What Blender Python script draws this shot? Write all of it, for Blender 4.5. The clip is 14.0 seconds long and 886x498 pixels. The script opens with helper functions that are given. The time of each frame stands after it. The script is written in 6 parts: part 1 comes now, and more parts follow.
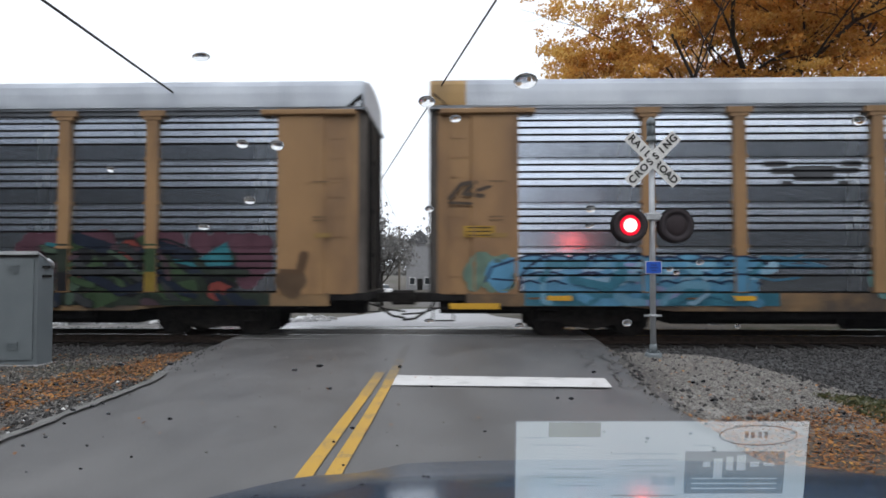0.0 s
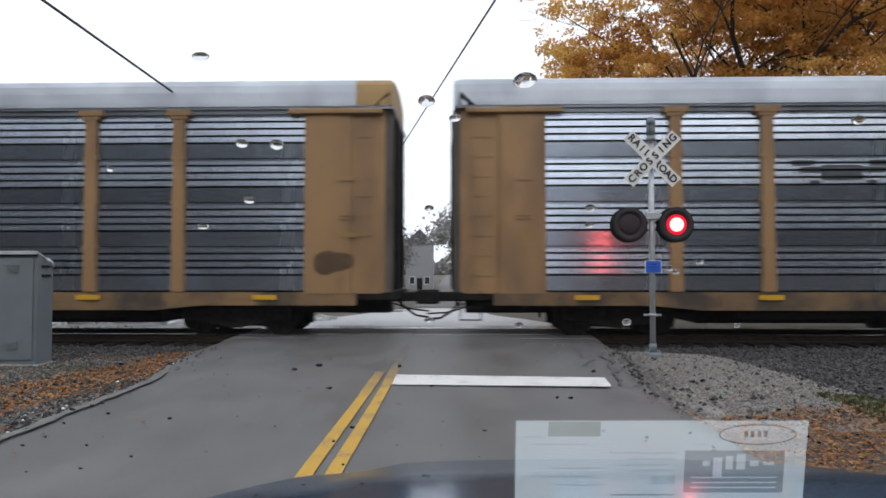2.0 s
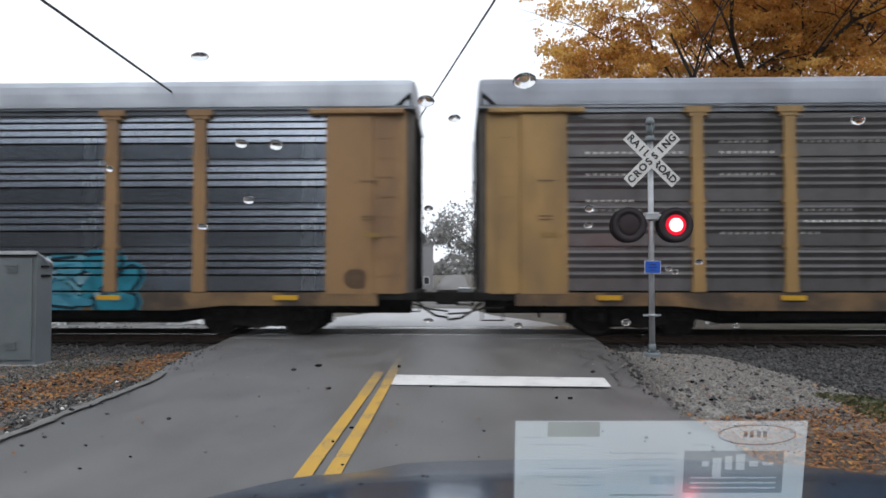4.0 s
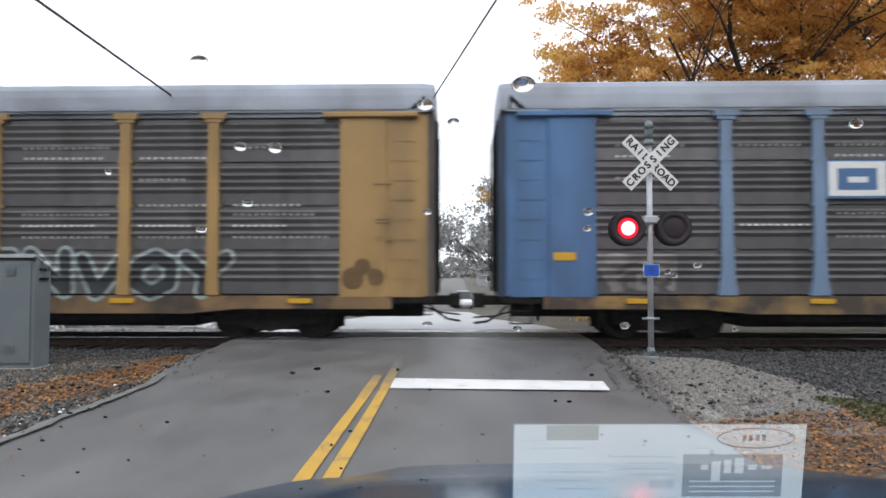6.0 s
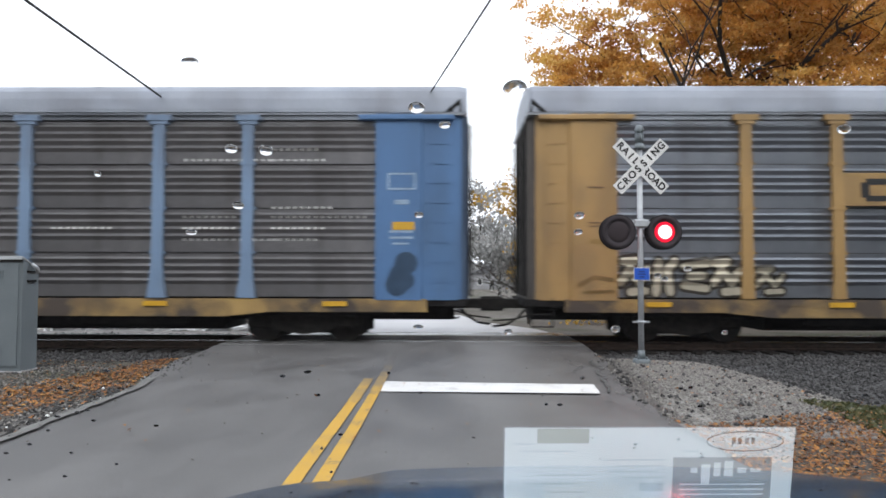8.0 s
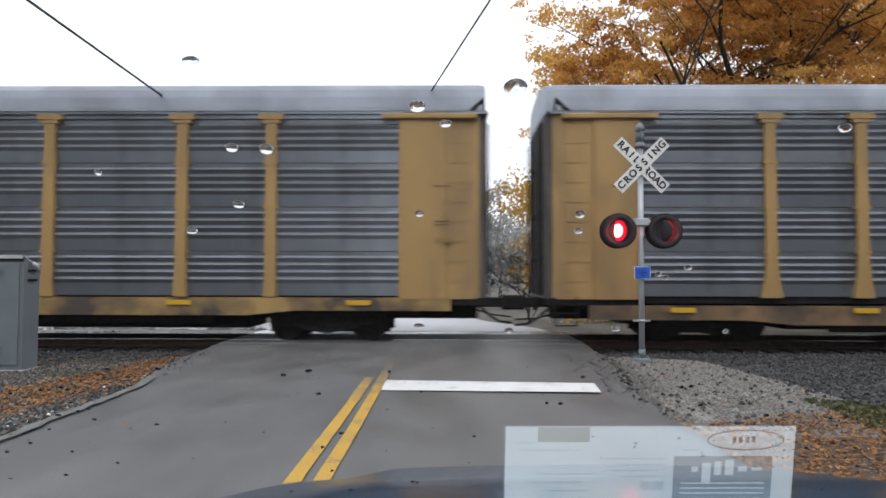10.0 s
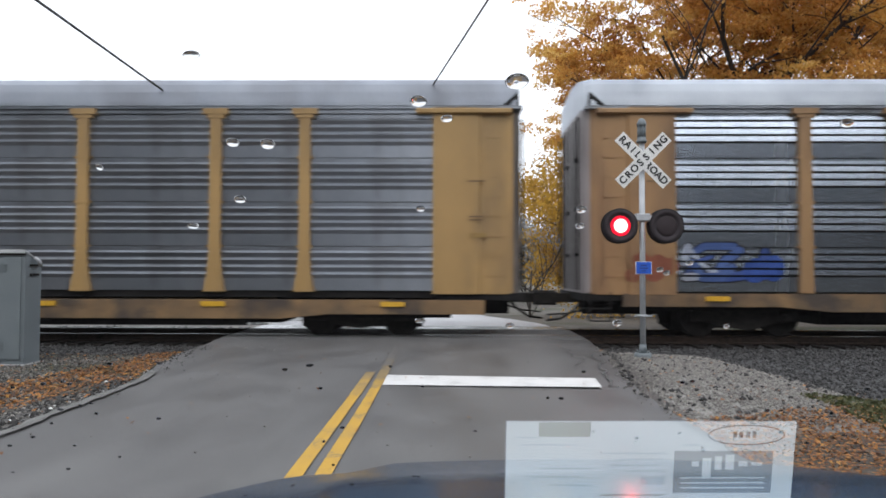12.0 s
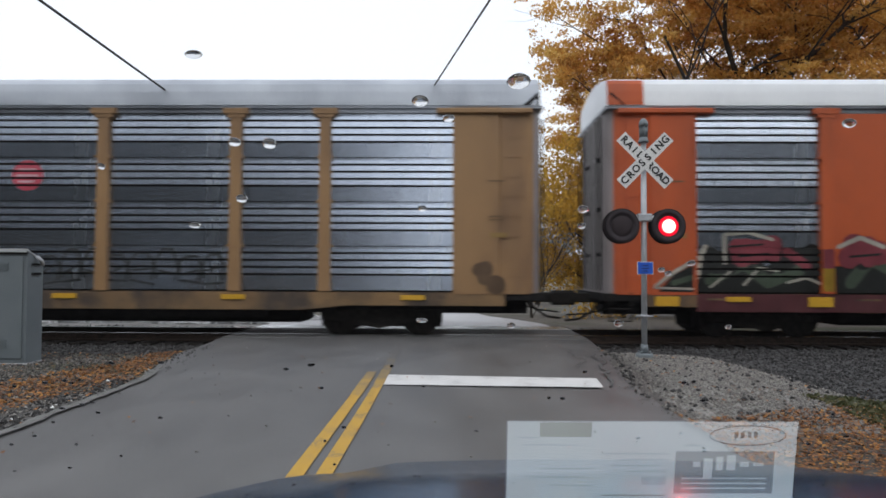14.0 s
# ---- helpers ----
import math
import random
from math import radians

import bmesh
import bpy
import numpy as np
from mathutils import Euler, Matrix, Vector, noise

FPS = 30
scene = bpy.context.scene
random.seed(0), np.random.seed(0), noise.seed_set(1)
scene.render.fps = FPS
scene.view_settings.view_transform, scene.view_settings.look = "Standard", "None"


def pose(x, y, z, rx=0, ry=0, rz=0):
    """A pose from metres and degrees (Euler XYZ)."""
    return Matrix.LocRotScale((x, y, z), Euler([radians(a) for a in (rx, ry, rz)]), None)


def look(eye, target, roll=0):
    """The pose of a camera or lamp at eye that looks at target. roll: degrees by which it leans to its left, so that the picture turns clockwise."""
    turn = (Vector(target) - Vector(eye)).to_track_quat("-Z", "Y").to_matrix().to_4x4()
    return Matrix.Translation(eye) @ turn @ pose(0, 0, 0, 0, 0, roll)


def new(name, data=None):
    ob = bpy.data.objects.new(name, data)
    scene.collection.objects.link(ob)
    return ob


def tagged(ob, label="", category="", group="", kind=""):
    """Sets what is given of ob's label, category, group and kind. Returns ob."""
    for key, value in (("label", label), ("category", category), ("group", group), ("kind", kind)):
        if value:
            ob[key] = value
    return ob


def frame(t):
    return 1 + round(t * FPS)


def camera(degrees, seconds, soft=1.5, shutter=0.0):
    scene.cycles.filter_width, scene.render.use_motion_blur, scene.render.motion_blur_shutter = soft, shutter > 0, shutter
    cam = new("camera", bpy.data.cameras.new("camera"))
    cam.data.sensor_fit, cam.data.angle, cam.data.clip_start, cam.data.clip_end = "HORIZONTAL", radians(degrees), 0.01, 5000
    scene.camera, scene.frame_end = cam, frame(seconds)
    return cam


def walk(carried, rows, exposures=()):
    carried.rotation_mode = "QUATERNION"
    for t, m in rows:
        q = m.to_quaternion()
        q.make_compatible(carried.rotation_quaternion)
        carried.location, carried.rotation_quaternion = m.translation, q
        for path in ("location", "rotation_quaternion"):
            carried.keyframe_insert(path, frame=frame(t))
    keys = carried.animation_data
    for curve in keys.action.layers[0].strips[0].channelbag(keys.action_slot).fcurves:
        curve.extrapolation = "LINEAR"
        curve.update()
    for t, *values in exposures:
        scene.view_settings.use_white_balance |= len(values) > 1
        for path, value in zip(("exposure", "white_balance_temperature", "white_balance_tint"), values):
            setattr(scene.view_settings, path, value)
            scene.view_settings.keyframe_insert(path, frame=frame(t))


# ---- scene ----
# ---------------------------------------------------------------- camera
EYE = (0.0, 0.0, 1.42)
cam = camera(67.0, 14.0, soft=1.6, shutter=0.22)
TURNS = [  # seconds, yaw, pitch, roll
    (0.0, -0.013, 1.875, -0.009), (0.5, -0.027, 1.861, 0.0), (1.0, -0.038, 1.950, -0.019), (1.5, -0.042, 2.021, -0.026),
    (2.0, -0.043, 1.824, -0.04), (2.5, 0.000, 1.850, 0.000), (3.0, -0.116, 1.824, -0.03), (5.5, -0.046, 1.949, -0.010),
    (6.0, -0.188, 2.121, 0.0), (6.5, -0.654, 2.520, 0.078), (7.0, -0.715, 2.434, 0.157), (7.5, -1.041, 2.445, 0.189),
    (8.0, -0.944, 2.386, 0.122), (10.5, -0.874, 2.216, 0.129), (11.0, -0.787, 2.113, 0.239), (11.5, -0.727, 2.036, 0.261),
    (12.0, -0.790, 1.858, 0.166), (12.5, -0.766, 1.762, 0.159), (13.0, -0.746, 1.675, 0.213), (13.5, -0.694, 1.884, 0.241),
    (14.0, -0.664, 1.843, 0.270)]


def eye_pose(yaw, pitch, roll):
    return pose(*EYE, 0, 0, yaw) @ pose(0, 0, 0, 90 + pitch, 0, 0) @ pose(0, 0, 0, 0, 0, roll)


LIGHTNESS = [(0.0, 0.08), (0.5, 0.05), (1.0, 0.0), (1.5, 0.0), (2.0, 0.03), (2.6, -0.10), (3.2, -0.08), (5.5, 0.43), (6.0, 0.46), (6.5, 0.34), (7.0, 0.52), (8.1, 0.56), (10.5, 0.28),
             (11.5, 0.42), (12.0, 0.38), (12.5, 0.04), (13.0, 0.0), (13.5, -0.05), (14.0, -0.1)]
walk(cam, [(t, eye_pose(a, b, c)) for t, a, b, c in TURNS], LIGHTNESS)

# ---------------------------------------------------------------- sky and sun
world = bpy.data.worlds.new("overcast")
scene.world = world
world.use_nodes = True
wn, wl = world.node_tree.nodes, world.node_tree.links
sky = wn.new("ShaderNodeTexSky")
sky.sky_type, sky.sun_disc = "NISHITA", False
sky.sun_elevation, sky.sun_rotation = radians(38), radians(150)
sky.air_density, sky.dust_density = 2.0, 6.0
grey = wn.new("ShaderNodeHueSaturation")
grey.inputs["Saturation"].default_value = 0.16
cloud = wn.new("ShaderNodeMix")
cloud.data_type = "RGBA"
cloud.inputs["Factor"].default_value = 0.72
cloud.inputs["B"].default_value = (13.0, 13.7, 15.0, 1)
wl.new(sky.outputs["Color"], grey.inputs["Color"])
wl.new(grey.outputs["Color"], cloud.inputs["A"])
wl.new(cloud.outputs["Result"], wn["Background"].inputs["Color"])
wn["Background"].inputs["Strength"].default_value = 0.162
sun = new("sun", bpy.data.lights.new("sun", "SUN"))
sun.data.energy, sun.data.angle, sun.data.color = 0.7, radians(25), (1.0, 0.97, 0.93)
sun.matrix_basis = look((-20, -35, 45), (0, 0, 0))


# ---------------------------------------------------------------- materials
def nodes_of(name):
    m = bpy.data.materials.new(name)
    m.use_nodes = True
    t = m.node_tree
    return m, t.nodes, t.links, t.nodes["Principled BSDF"]


def tint(c, k):
    return tuple(min(1.0, max(0.0, v * k)) for v in c[:3]) + (1,)


def surface(name, low, high, scale=6.0, rough=0.6, metal=0.0, bump=0.2, fine=60.0, stretch=(1, 1, 1), stain=None, stain_scale=0.7,
            stain_cut=(0.5, 0.7), island=0.0, rand=0.0, spec=0.5, rough_var=0.1, dist=0.01):
    """A worn surface: grain and patches in the object's own space, with stains and fine relief."""
    m, n, l, b = nodes_of(name)
    co = n.new("ShaderNodeTexCoord")
    mp = n.new("ShaderNodeMapping")
    mp.inputs["Scale"].default_value = stretch
    l.new(co.outputs["Object"], mp.inputs["Vector"])
    big, small = n.new("ShaderNodeTexNoise"), n.new("ShaderNodeTexNoise")
    big.inputs["Scale"].default_value, big.inputs["Detail"].default_value = scale, 6
    small.inputs["Scale"].default_value, small.inputs["Detail"].default_value = fine, 3
    l.new(mp.outputs["Vector"], big.inputs["Vector"])
    l.new(mp.outputs["Vector"], small.inputs["Vector"])
    ad = n.new("ShaderNodeMath")
    ad.operation = "MULTIPLY_ADD"
    ad.inputs[1].default_value, ad.inputs[2].default_value = 0.4, 0.0
    l.new(small.outputs["Fac"], ad.inputs[0])
    su = n.new("ShaderNodeMath")
    su.operation = "MULTIPLY_ADD"
    su.inputs[1].default_value = 0.6
    l.new(big.outputs["Fac"], su.inputs[0])
    l.new(ad.outputs[0], su.inputs[2])
    rp = n.new("ShaderNodeValToRGB")
    rp.color_ramp.elements[0].position, rp.color_ramp.elements[1].position = 0.36, 0.64
    rp.color_ramp.elements[0].color, rp.color_ramp.elements[1].color = (*low[:3], 1), (*high[:3], 1)
    l.new(su.outputs[0], rp.inputs["Fac"])
    out = rp.outputs["Color"]
    if stain:
        st = n.new("ShaderNodeTexNoise")
        st.inputs["Scale"].default_value, st.inputs["Detail"].default_value = stain_scale, 7
        l.new(mp.outputs["Vector"], st.inputs["Vector"])
        cut = n.new("ShaderNodeMapRange")
        cut.inputs["From Min"].default_value, cut.inputs["From Max"].default_value = stain_cut
        l.new(st.outputs["Fac"], cut.inputs["Value"])
        mx = n.new("ShaderNodeMix")
        mx.data_type = "RGBA"
        mx.inputs["B"].default_value = (*stain[:3], 1)
        l.new(cut.outputs["Result"], mx.inputs["Factor"])
        l.new(out, mx.inputs["A"])
        out = mx.outputs["Result"]
    if island or rand:
        src = n.new("ShaderNodeNewGeometry").outputs["Random Per Island"] if island else n.new("ShaderNodeObjectInfo").outputs["Random"]
        mr = n.new("ShaderNodeMapRange")
        mr.inputs["To Min"].default_value, mr.inputs["To Max"].default_value = 1 - (island or rand), 1 + (island or rand)
        l.new(src, mr.inputs["Value"])
        hs = n.new("ShaderNodeHueSaturation")
        l.new(mr.outputs["Result"], hs.inputs["Value"])
        l.new(out, hs.inputs["Color"])
        out = hs.outputs["Color"]
    l.new(out, b.inputs["Base Color"])
    b.inputs["Metallic"].default_value = metal
    b.inputs["Specular IOR Level"].default_value = spec
    rr = n.new("ShaderNodeMapRange")
    rr.inputs["To Min"].default_value, rr.inputs["To Max"].default_value = max(0.02, rough - rough_var), min(1, rough + rough_var)
    l.new(big.outputs["Fac"], rr.inputs["Value"])
    l.new(rr.outputs["Result"], b.inputs["Roughness"])
    if bump:
        bp = n.new("ShaderNodeBump")
        bp.inputs["Strength"].default_value, bp.inputs["Distance"].default_value = bump, dist
        l.new(small.outputs["Fac"], bp.inputs["Height"])
        l.new(bp.outputs["Normal"], b.inputs["Normal"])
    return m


def gravelly(name, cols, size=0.03, bump=0.8, rough=0.9):
    """Loose stones: cells of several greys with rounded relief."""
    m, n, l, b = nodes_of(name)
    co = n.new("ShaderNodeTexCoord")
    vo = n.new("ShaderNodeTexVoronoi")
    vo.inputs["Scale"].default_value = 1 / size
    l.new(co.outputs["Object"], vo.inputs["Vector"])
    sep = n.new("ShaderNodeSeparateColor")
    l.new(vo.outputs["Color"], sep.inputs["Color"])
    rp = n.new("ShaderNodeValToRGB")
    el = rp.color_ramp.elements
    el[0].position, el[1].position = 0.0, 1.0
    el[0].color, el[1].color = (*cols[0], 1), (*cols[-1], 1)
    for i, c in enumerate(cols[1:-1]):
        e = el.new((i + 1) / (len(cols) - 1))
        e.color = (*c, 1)
    l.new(sep.outputs["Red"], rp.inputs["Fac"])
    no = n.new("ShaderNodeTexNoise")
    no.inputs["Scale"].default_value, no.inputs["Detail"].default_value = 0.9, 6
    l.new(co.outputs["Object"], no.inputs["Vector"])
    mr = n.new("ShaderNodeMapRange")
    mr.inputs["From Min"].default_value, mr.inputs["From Max"].default_value = 0.3, 0.7
    mr.inputs["To Min"].default_value, mr.inputs["To Max"].default_value = 0.7, 1.2
    l.new(no.outputs["Fac"], mr.inputs["Value"])
    hs = n.new("ShaderNodeHueSaturation")
    l.new(mr.outputs["Result"], hs.inputs["Value"])
    l.new(rp.outputs["Color"], hs.inputs["Color"])
    l.new(hs.outputs["Color"], b.inputs["Base Color"])
    b.inputs["Roughness"].default_value = rough
    bp = n.new("ShaderNodeBump")
    bp.inputs["Strength"].default_value, bp.inputs["Distance"].default_value = bump, size * 0.6
    bp.invert = True
    l.new(vo.outputs["Distance"], bp.inputs["Height"])
    l.new(bp.outputs["Normal"], b.inputs["Normal"])
    return m


def worn_paint(name, col, under, keep=0.5, along_y=None):
    m, n, l, b = nodes_of(name)
    co = n.new("ShaderNodeTexCoord")
    a, c = n.new("ShaderNodeTexNoise"), n.new("ShaderNodeTexNoise")
    a.inputs["Scale"].default_value, a.inputs["Detail"].default_value = 38, 6
    c.inputs["Scale"].default_value, c.inputs["Detail"].default_value = 3.0, 4
    l.new(co.outputs["Object"], a.inputs["Vector"])
    l.new(co.outputs["Object"], c.inputs["Vector"])
    ad = n.new("ShaderNodeMath")
    ad.operation = "ADD"
    l.new(a.outputs["Fac"], ad.inputs[0])
    l.new(c.outputs["Fac"], ad.inputs[1])
    cut = n.new("ShaderNodeMapRange")
    cut.inputs["From Min"].default_value, cut.inputs["From Max"].default_value = 2 * keep - 0.12, 2 * keep + 0.12
    worn = ad.outputs[0]
    if along_y:
        cut.inputs["From Min"].default_value, cut.inputs["From Max"].default_value = 2 * keep - 0.4, 2 * keep + 0.4
        sp, mr, more = n.new("ShaderNodeSeparateXYZ"), n.new("ShaderNodeMapRange"), n.new("ShaderNodeMath")
        more.operation = "ADD"
        l.new(co.outputs["Object"], sp.inputs["Vector"])
        l.new(sp.outputs["Y"], mr.inputs["Value"])
        mr.inputs["From Min"].default_value, mr.inputs["From Max"].default_value = along_y[:2]
        mr.inputs["To Min"].default_value, mr.inputs["To Max"].default_value = -along_y[2], along_y[2] * 2.2
        l.new(worn, more.inputs[0])
        l.new(mr.outputs["Result"], more.inputs[1])
        worn = more.outputs[0]
    l.new(worn, cut.inputs["Value"])
    mx = n.new("ShaderNodeMix")
    mx.data_type = "RGBA"
    mx.inputs["A"].default_value, mx.inputs["B"].default_value = (*col, 1), (*under, 1)
    l.new(cut.outputs["Result"], mx.inputs["Factor"])
    l.new(mx.outputs["Result"], b.inputs["Base Color"])
    b.inputs["Roughness"].default_value = 0.6
    return m


def plain(name, col, rough=0.5, metal=0.0, spec=0.5, coat=0.0):
    m, n, l, b = nodes_of(name)
    no = n.new("ShaderNodeTexNoise")
    no.inputs["Scale"].default_value, no.inputs["Detail"].default_value = 9, 5
    co = n.new("ShaderNodeTexCoord")
    l.new(co.outputs["Object"], no.inputs["Vector"])
    rp = n.new("ShaderNodeValToRGB")
    rp.color_ramp.elements[0].color, rp.color_ramp.elements[1].color = tint(col, 0.82), tint(col, 1.15)
    l.new(no.outputs["Fac"], rp.inputs["Fac"])
    l.new(rp.outputs["Color"], b.inputs["Base Color"])
    b.inputs["Roughness"].default_value, b.inputs["Metallic"].default_value = rough, metal
    b.inputs["Specular IOR Level"].default_value, b.inputs["Coat Weight"].default_value = spec, coat
    return m


def leafy(name, cols, thin=0.35):
    m, n, l, b = nodes_of(name)
    g = n.new("ShaderNodeNewGeometry")
    rp = n.new("ShaderNodeValToRGB")
    el = rp.color_ramp.elements
    el[0].color, el[1].color = (*cols[0], 1), (*cols[-1], 1)
    for i, c in enumerate(cols[1:-1]):
        e = el.new((i + 1) / (len(cols) - 1))
        e.color = (*c, 1)
    l.new(g.outputs["Random Per Island"], rp.inputs["Fac"])
    l.new(rp.outputs["Color"], b.inputs["Base Color"])
    b.inputs["Roughness"].default_value = 0.6
    tr = n.new("ShaderNodeBsdfTranslucent")
    l.new(rp.outputs["Color"], tr.inputs["Color"])
    mx = n.new("ShaderNodeMixShader")
    mx.inputs["Fac"].default_value = thin
    l.new(b.outputs["BSDF"], mx.inputs[1])
    l.new(tr.outputs["BSDF"], mx.inputs[2])
    l.new(mx.outputs["Shader"], n["Material Output"].inputs["Surface"])
    return m


ASPHALT = surface("asphalt", (0.082, 0.079, 0.078), (0.138, 0.134, 0.132), 1.6, 0.52, bump=0.6, fine=110, stretch=(1, 0.45, 1), stain=(0.066, 0.063, 0.062),
                  stain_scale=0.5, stain_cut=(0.52, 0.72), dist=0.004, rough_var=0.16)
EDGE_ASPHALT = surface("old_asphalt", (0.085, 0.08, 0.078), (0.16, 0.15, 0.145), 5, 0.8, bump=0.8, fine=90, dist=0.01)
PALE_EDGE = surface("gritty_edge", (0.11, 0.107, 0.103), (0.19, 0.186, 0.178), 7, 0.85, bump=0.6, fine=90, stain=(0.10, 0.097, 0.092), stain_scale=3.0)
TAR = surface("tar_seam", (0.045, 0.043, 0.042), (0.10, 0.097, 0.094), 14, 0.8, bump=0.6, fine=60, stain=(0.10, 0.098, 0.096), stain_scale=5.0)
# On the road beyond, this paleness stands for sky reflected in the wet.
CONCRETE = surface("pale_road", (0.33, 0.33, 0.34), (0.45, 0.45, 0.46), 1.5, 0.5, bump=0.2, fine=60)
WET_SLAB = surface("wet_slab", (0.13, 0.13, 0.135), (0.21, 0.21, 0.215), 2.5, 0.2, bump=0.08, fine=40, rough_var=0.12)
SOIL = surface("soil", (0.06, 0.051, 0.042), (0.13, 0.114, 0.096), 1.2, 0.95, bump=0.9, fine=25, stain=(0.055, 0.056, 0.032), stain_scale=0.25,
               stain_cut=(0.52, 0.62), dist=0.03)
PALE_GRAVEL = gravelly("pale_gravel", [(0.15, 0.142, 0.132), (0.23, 0.219, 0.205), (0.29, 0.277, 0.26), (0.19, 0.181, 0.169)], 0.028)
BALLAST = gravelly("ballast", [(0.018, 0.0175, 0.018), (0.045, 0.044, 0.045), (0.085, 0.083, 0.084), (0.03, 0.029, 0.03)], 0.07, 1.0)
STONE = surface("stone", (0.024, 0.023, 0.023), (0.10, 0.097, 0.096), 20, 0.95, bump=0.3, island=0.6, spec=0.2)
PALE_STONE = surface("pale_stone", (0.15, 0.139, 0.127), (0.262, 0.245, 0.226), 20, 0.9, bump=0.3, island=0.35)
LUMP = surface("asphalt_lump", (0.022, 0.021, 0.021), (0.08, 0.077, 0.075), 20, 0.9, bump=0.4, island=0.5, spec=0.2)
RUBBLE = surface("rubble", (0.44, 0.44, 0.44), (0.80, 0.80, 0.79), 3, 0.85, bump=0.4, island=0.5)
YELLOW_LINE = worn_paint("yellow_line", (0.50, 0.29, 0.035), (0.16, 0.13, 0.08), 0.58)
FADED_LINE = worn_paint("faded_line", (0.46, 0.275, 0.04), (0.112, 0.107, 0.102), 0.52, (7.4, 11.6, 0.34))
WHITE_LINE = worn_paint("white_line", (0.66, 0.65, 0.64), (0.22, 0.215, 0.21), 0.60)
RAIL_STEEL = plain("rail_steel", (0.35, 0.34, 0.33), 0.25, 1.0)
RUST = surface("rust", (0.022, 0.016, 0.013), (0.055, 0.038, 0.03), 12, 0.9, bump=0.4, spec=0.2)
TIE_WOOD = surface("tie_wood", (0.011, 0.009, 0.008), (0.028, 0.024, 0.022), 8, 0.95, bump=0.5, stretch=(6, 1, 1), spec=0.15)
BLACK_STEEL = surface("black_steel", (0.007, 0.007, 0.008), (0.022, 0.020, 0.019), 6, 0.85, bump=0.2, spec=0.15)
DARK_GREASE = surface("greasy_steel", (0.008, 0.0075, 0.007), (0.03, 0.026, 0.023), 9, 0.75, bump=0.3, spec=0.2)
GALV = surface("galvanised", (0.34, 0.355, 0.375), (0.48, 0.495, 0.515), 14, 0.5, 0.4, 0.1, 80)
CABINET = surface("cabinet_paint", (0.135, 0.158, 0.172), (0.175, 0.198, 0.212), 2.5, 0.5, 0.1, 0.05, 60)
DARK_RUBBER = plain("rubber", (0.02, 0.02, 0.021), 0.7)
WHITE_SIGN = surface("white_sheeting", (0.66, 0.66, 0.65), (0.78, 0.78, 0.77), 10, 0.45, bump=0.03)
BLACK_SIGN = plain("black_sheeting", (0.012, 0.012, 0.013), 0.55)
BLUE_SIGN = plain("blue_sheeting", (0.02, 0.10, 0.52), 0.4)
BLACK_DISC = plain("black_disc", (0.036, 0.029, 0.033), 0.8, spec=0.3)
DISC_RIM = plain("black_rim", (0.012, 0.011, 0.012), 0.7, spec=0.2)
DARK_LENS = plain("dark_red_lens", (0.034, 0.025, 0.028), 0.7, spec=0.25)
WOOD_POLE = surface("pole_wood", (0.10, 0.085, 0.07), (0.19, 0.165, 0.14), 5, 0.9, bump=0.5, stretch=(4, 4, 0.4))
CABLE = plain("cable_sheath", (0.03, 0.03, 0.032), 0.6)
BARK = surface("bark", (0.022, 0.018, 0.015), (0.06, 0.05, 0.042), 7, 0.95, bump=0.8, stretch=(3, 3, 0.6))
BROWN_LEAF = leafy("brown_leaves", [(0.30, 0.13, 0.03), (0.46, 0.21, 0.045), (0.56, 0.28, 0.06), (0.36, 0.16, 0.036)], 0.58)
BRIGHT_LEAF = leafy("bright_leaves", [(0.55, 0.30, 0.06), (0.72, 0.44, 0.10), (0.84, 0.58, 0.19), (0.64, 0.38, 0.08)], 0.55)
GOLD_LEAF = leafy("gold_leaves", [(0.50, 0.25, 0.06), (0.70, 0.38, 0.09), (0.82, 0.49, 0.12), (0.60, 0.31, 0.065), (0.84, 0.55, 0.17)], 0.62)
YELLOW_LEAF = leafy("yellow_leaves", [(0.42, 0.22, 0.025), (0.66, 0.40, 0.05), (0.28, 0.18, 0.04)], 0.5)
# Distance haze is lightened into the grey of these leaves.
GREY_LEAF = leafy("grey_leaves", [(0.09, 0.09, 0.088), (0.15, 0.148, 0.14), (0.21, 0.20, 0.195)], 0.2)
DARK_LEAF = leafy("dark_leaves", [(0.010, 0.017, 0.021), (0.020, 0.028, 0.032), (0.030, 0.034, 0.036)], 0.2)
# Pale greys paint the haze of distance on far trees and woods.
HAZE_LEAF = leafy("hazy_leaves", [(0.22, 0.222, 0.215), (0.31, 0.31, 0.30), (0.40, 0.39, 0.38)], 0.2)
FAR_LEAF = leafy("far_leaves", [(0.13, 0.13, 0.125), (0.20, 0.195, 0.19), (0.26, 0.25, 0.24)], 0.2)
LITTER = leafy("leaf_litter", [(0.022, 0.011, 0.007), (0.20, 0.068, 0.014), (0.38, 0.155, 0.026), (0.07, 0.026, 0.010), (0.28, 0.10, 0.018), (0.42, 0.21, 0.04)], 0.1)
MUD = surface("wet_mud", (0.03, 0.027, 0.024), (0.10, 0.092, 0.083), 3, 0.6, bump=0.8, fine=30, dist=0.02)
GRASS = leafy("grass_blades", [(0.04, 0.05, 0.018), (0.075, 0.085, 0.03), (0.14, 0.12, 0.05)], 0.3)
CAR_PAINT = plain("navy_car_paint", (0.014, 0.042, 0.085), 0.2, 0.3, 0.5, 0.1)
DASH = surface("dashboard_vinyl", (0.003, 0.003, 0.0032), (0.005, 0.005, 0.0055), 40, 0.9, bump=0.2, spec=0.1)
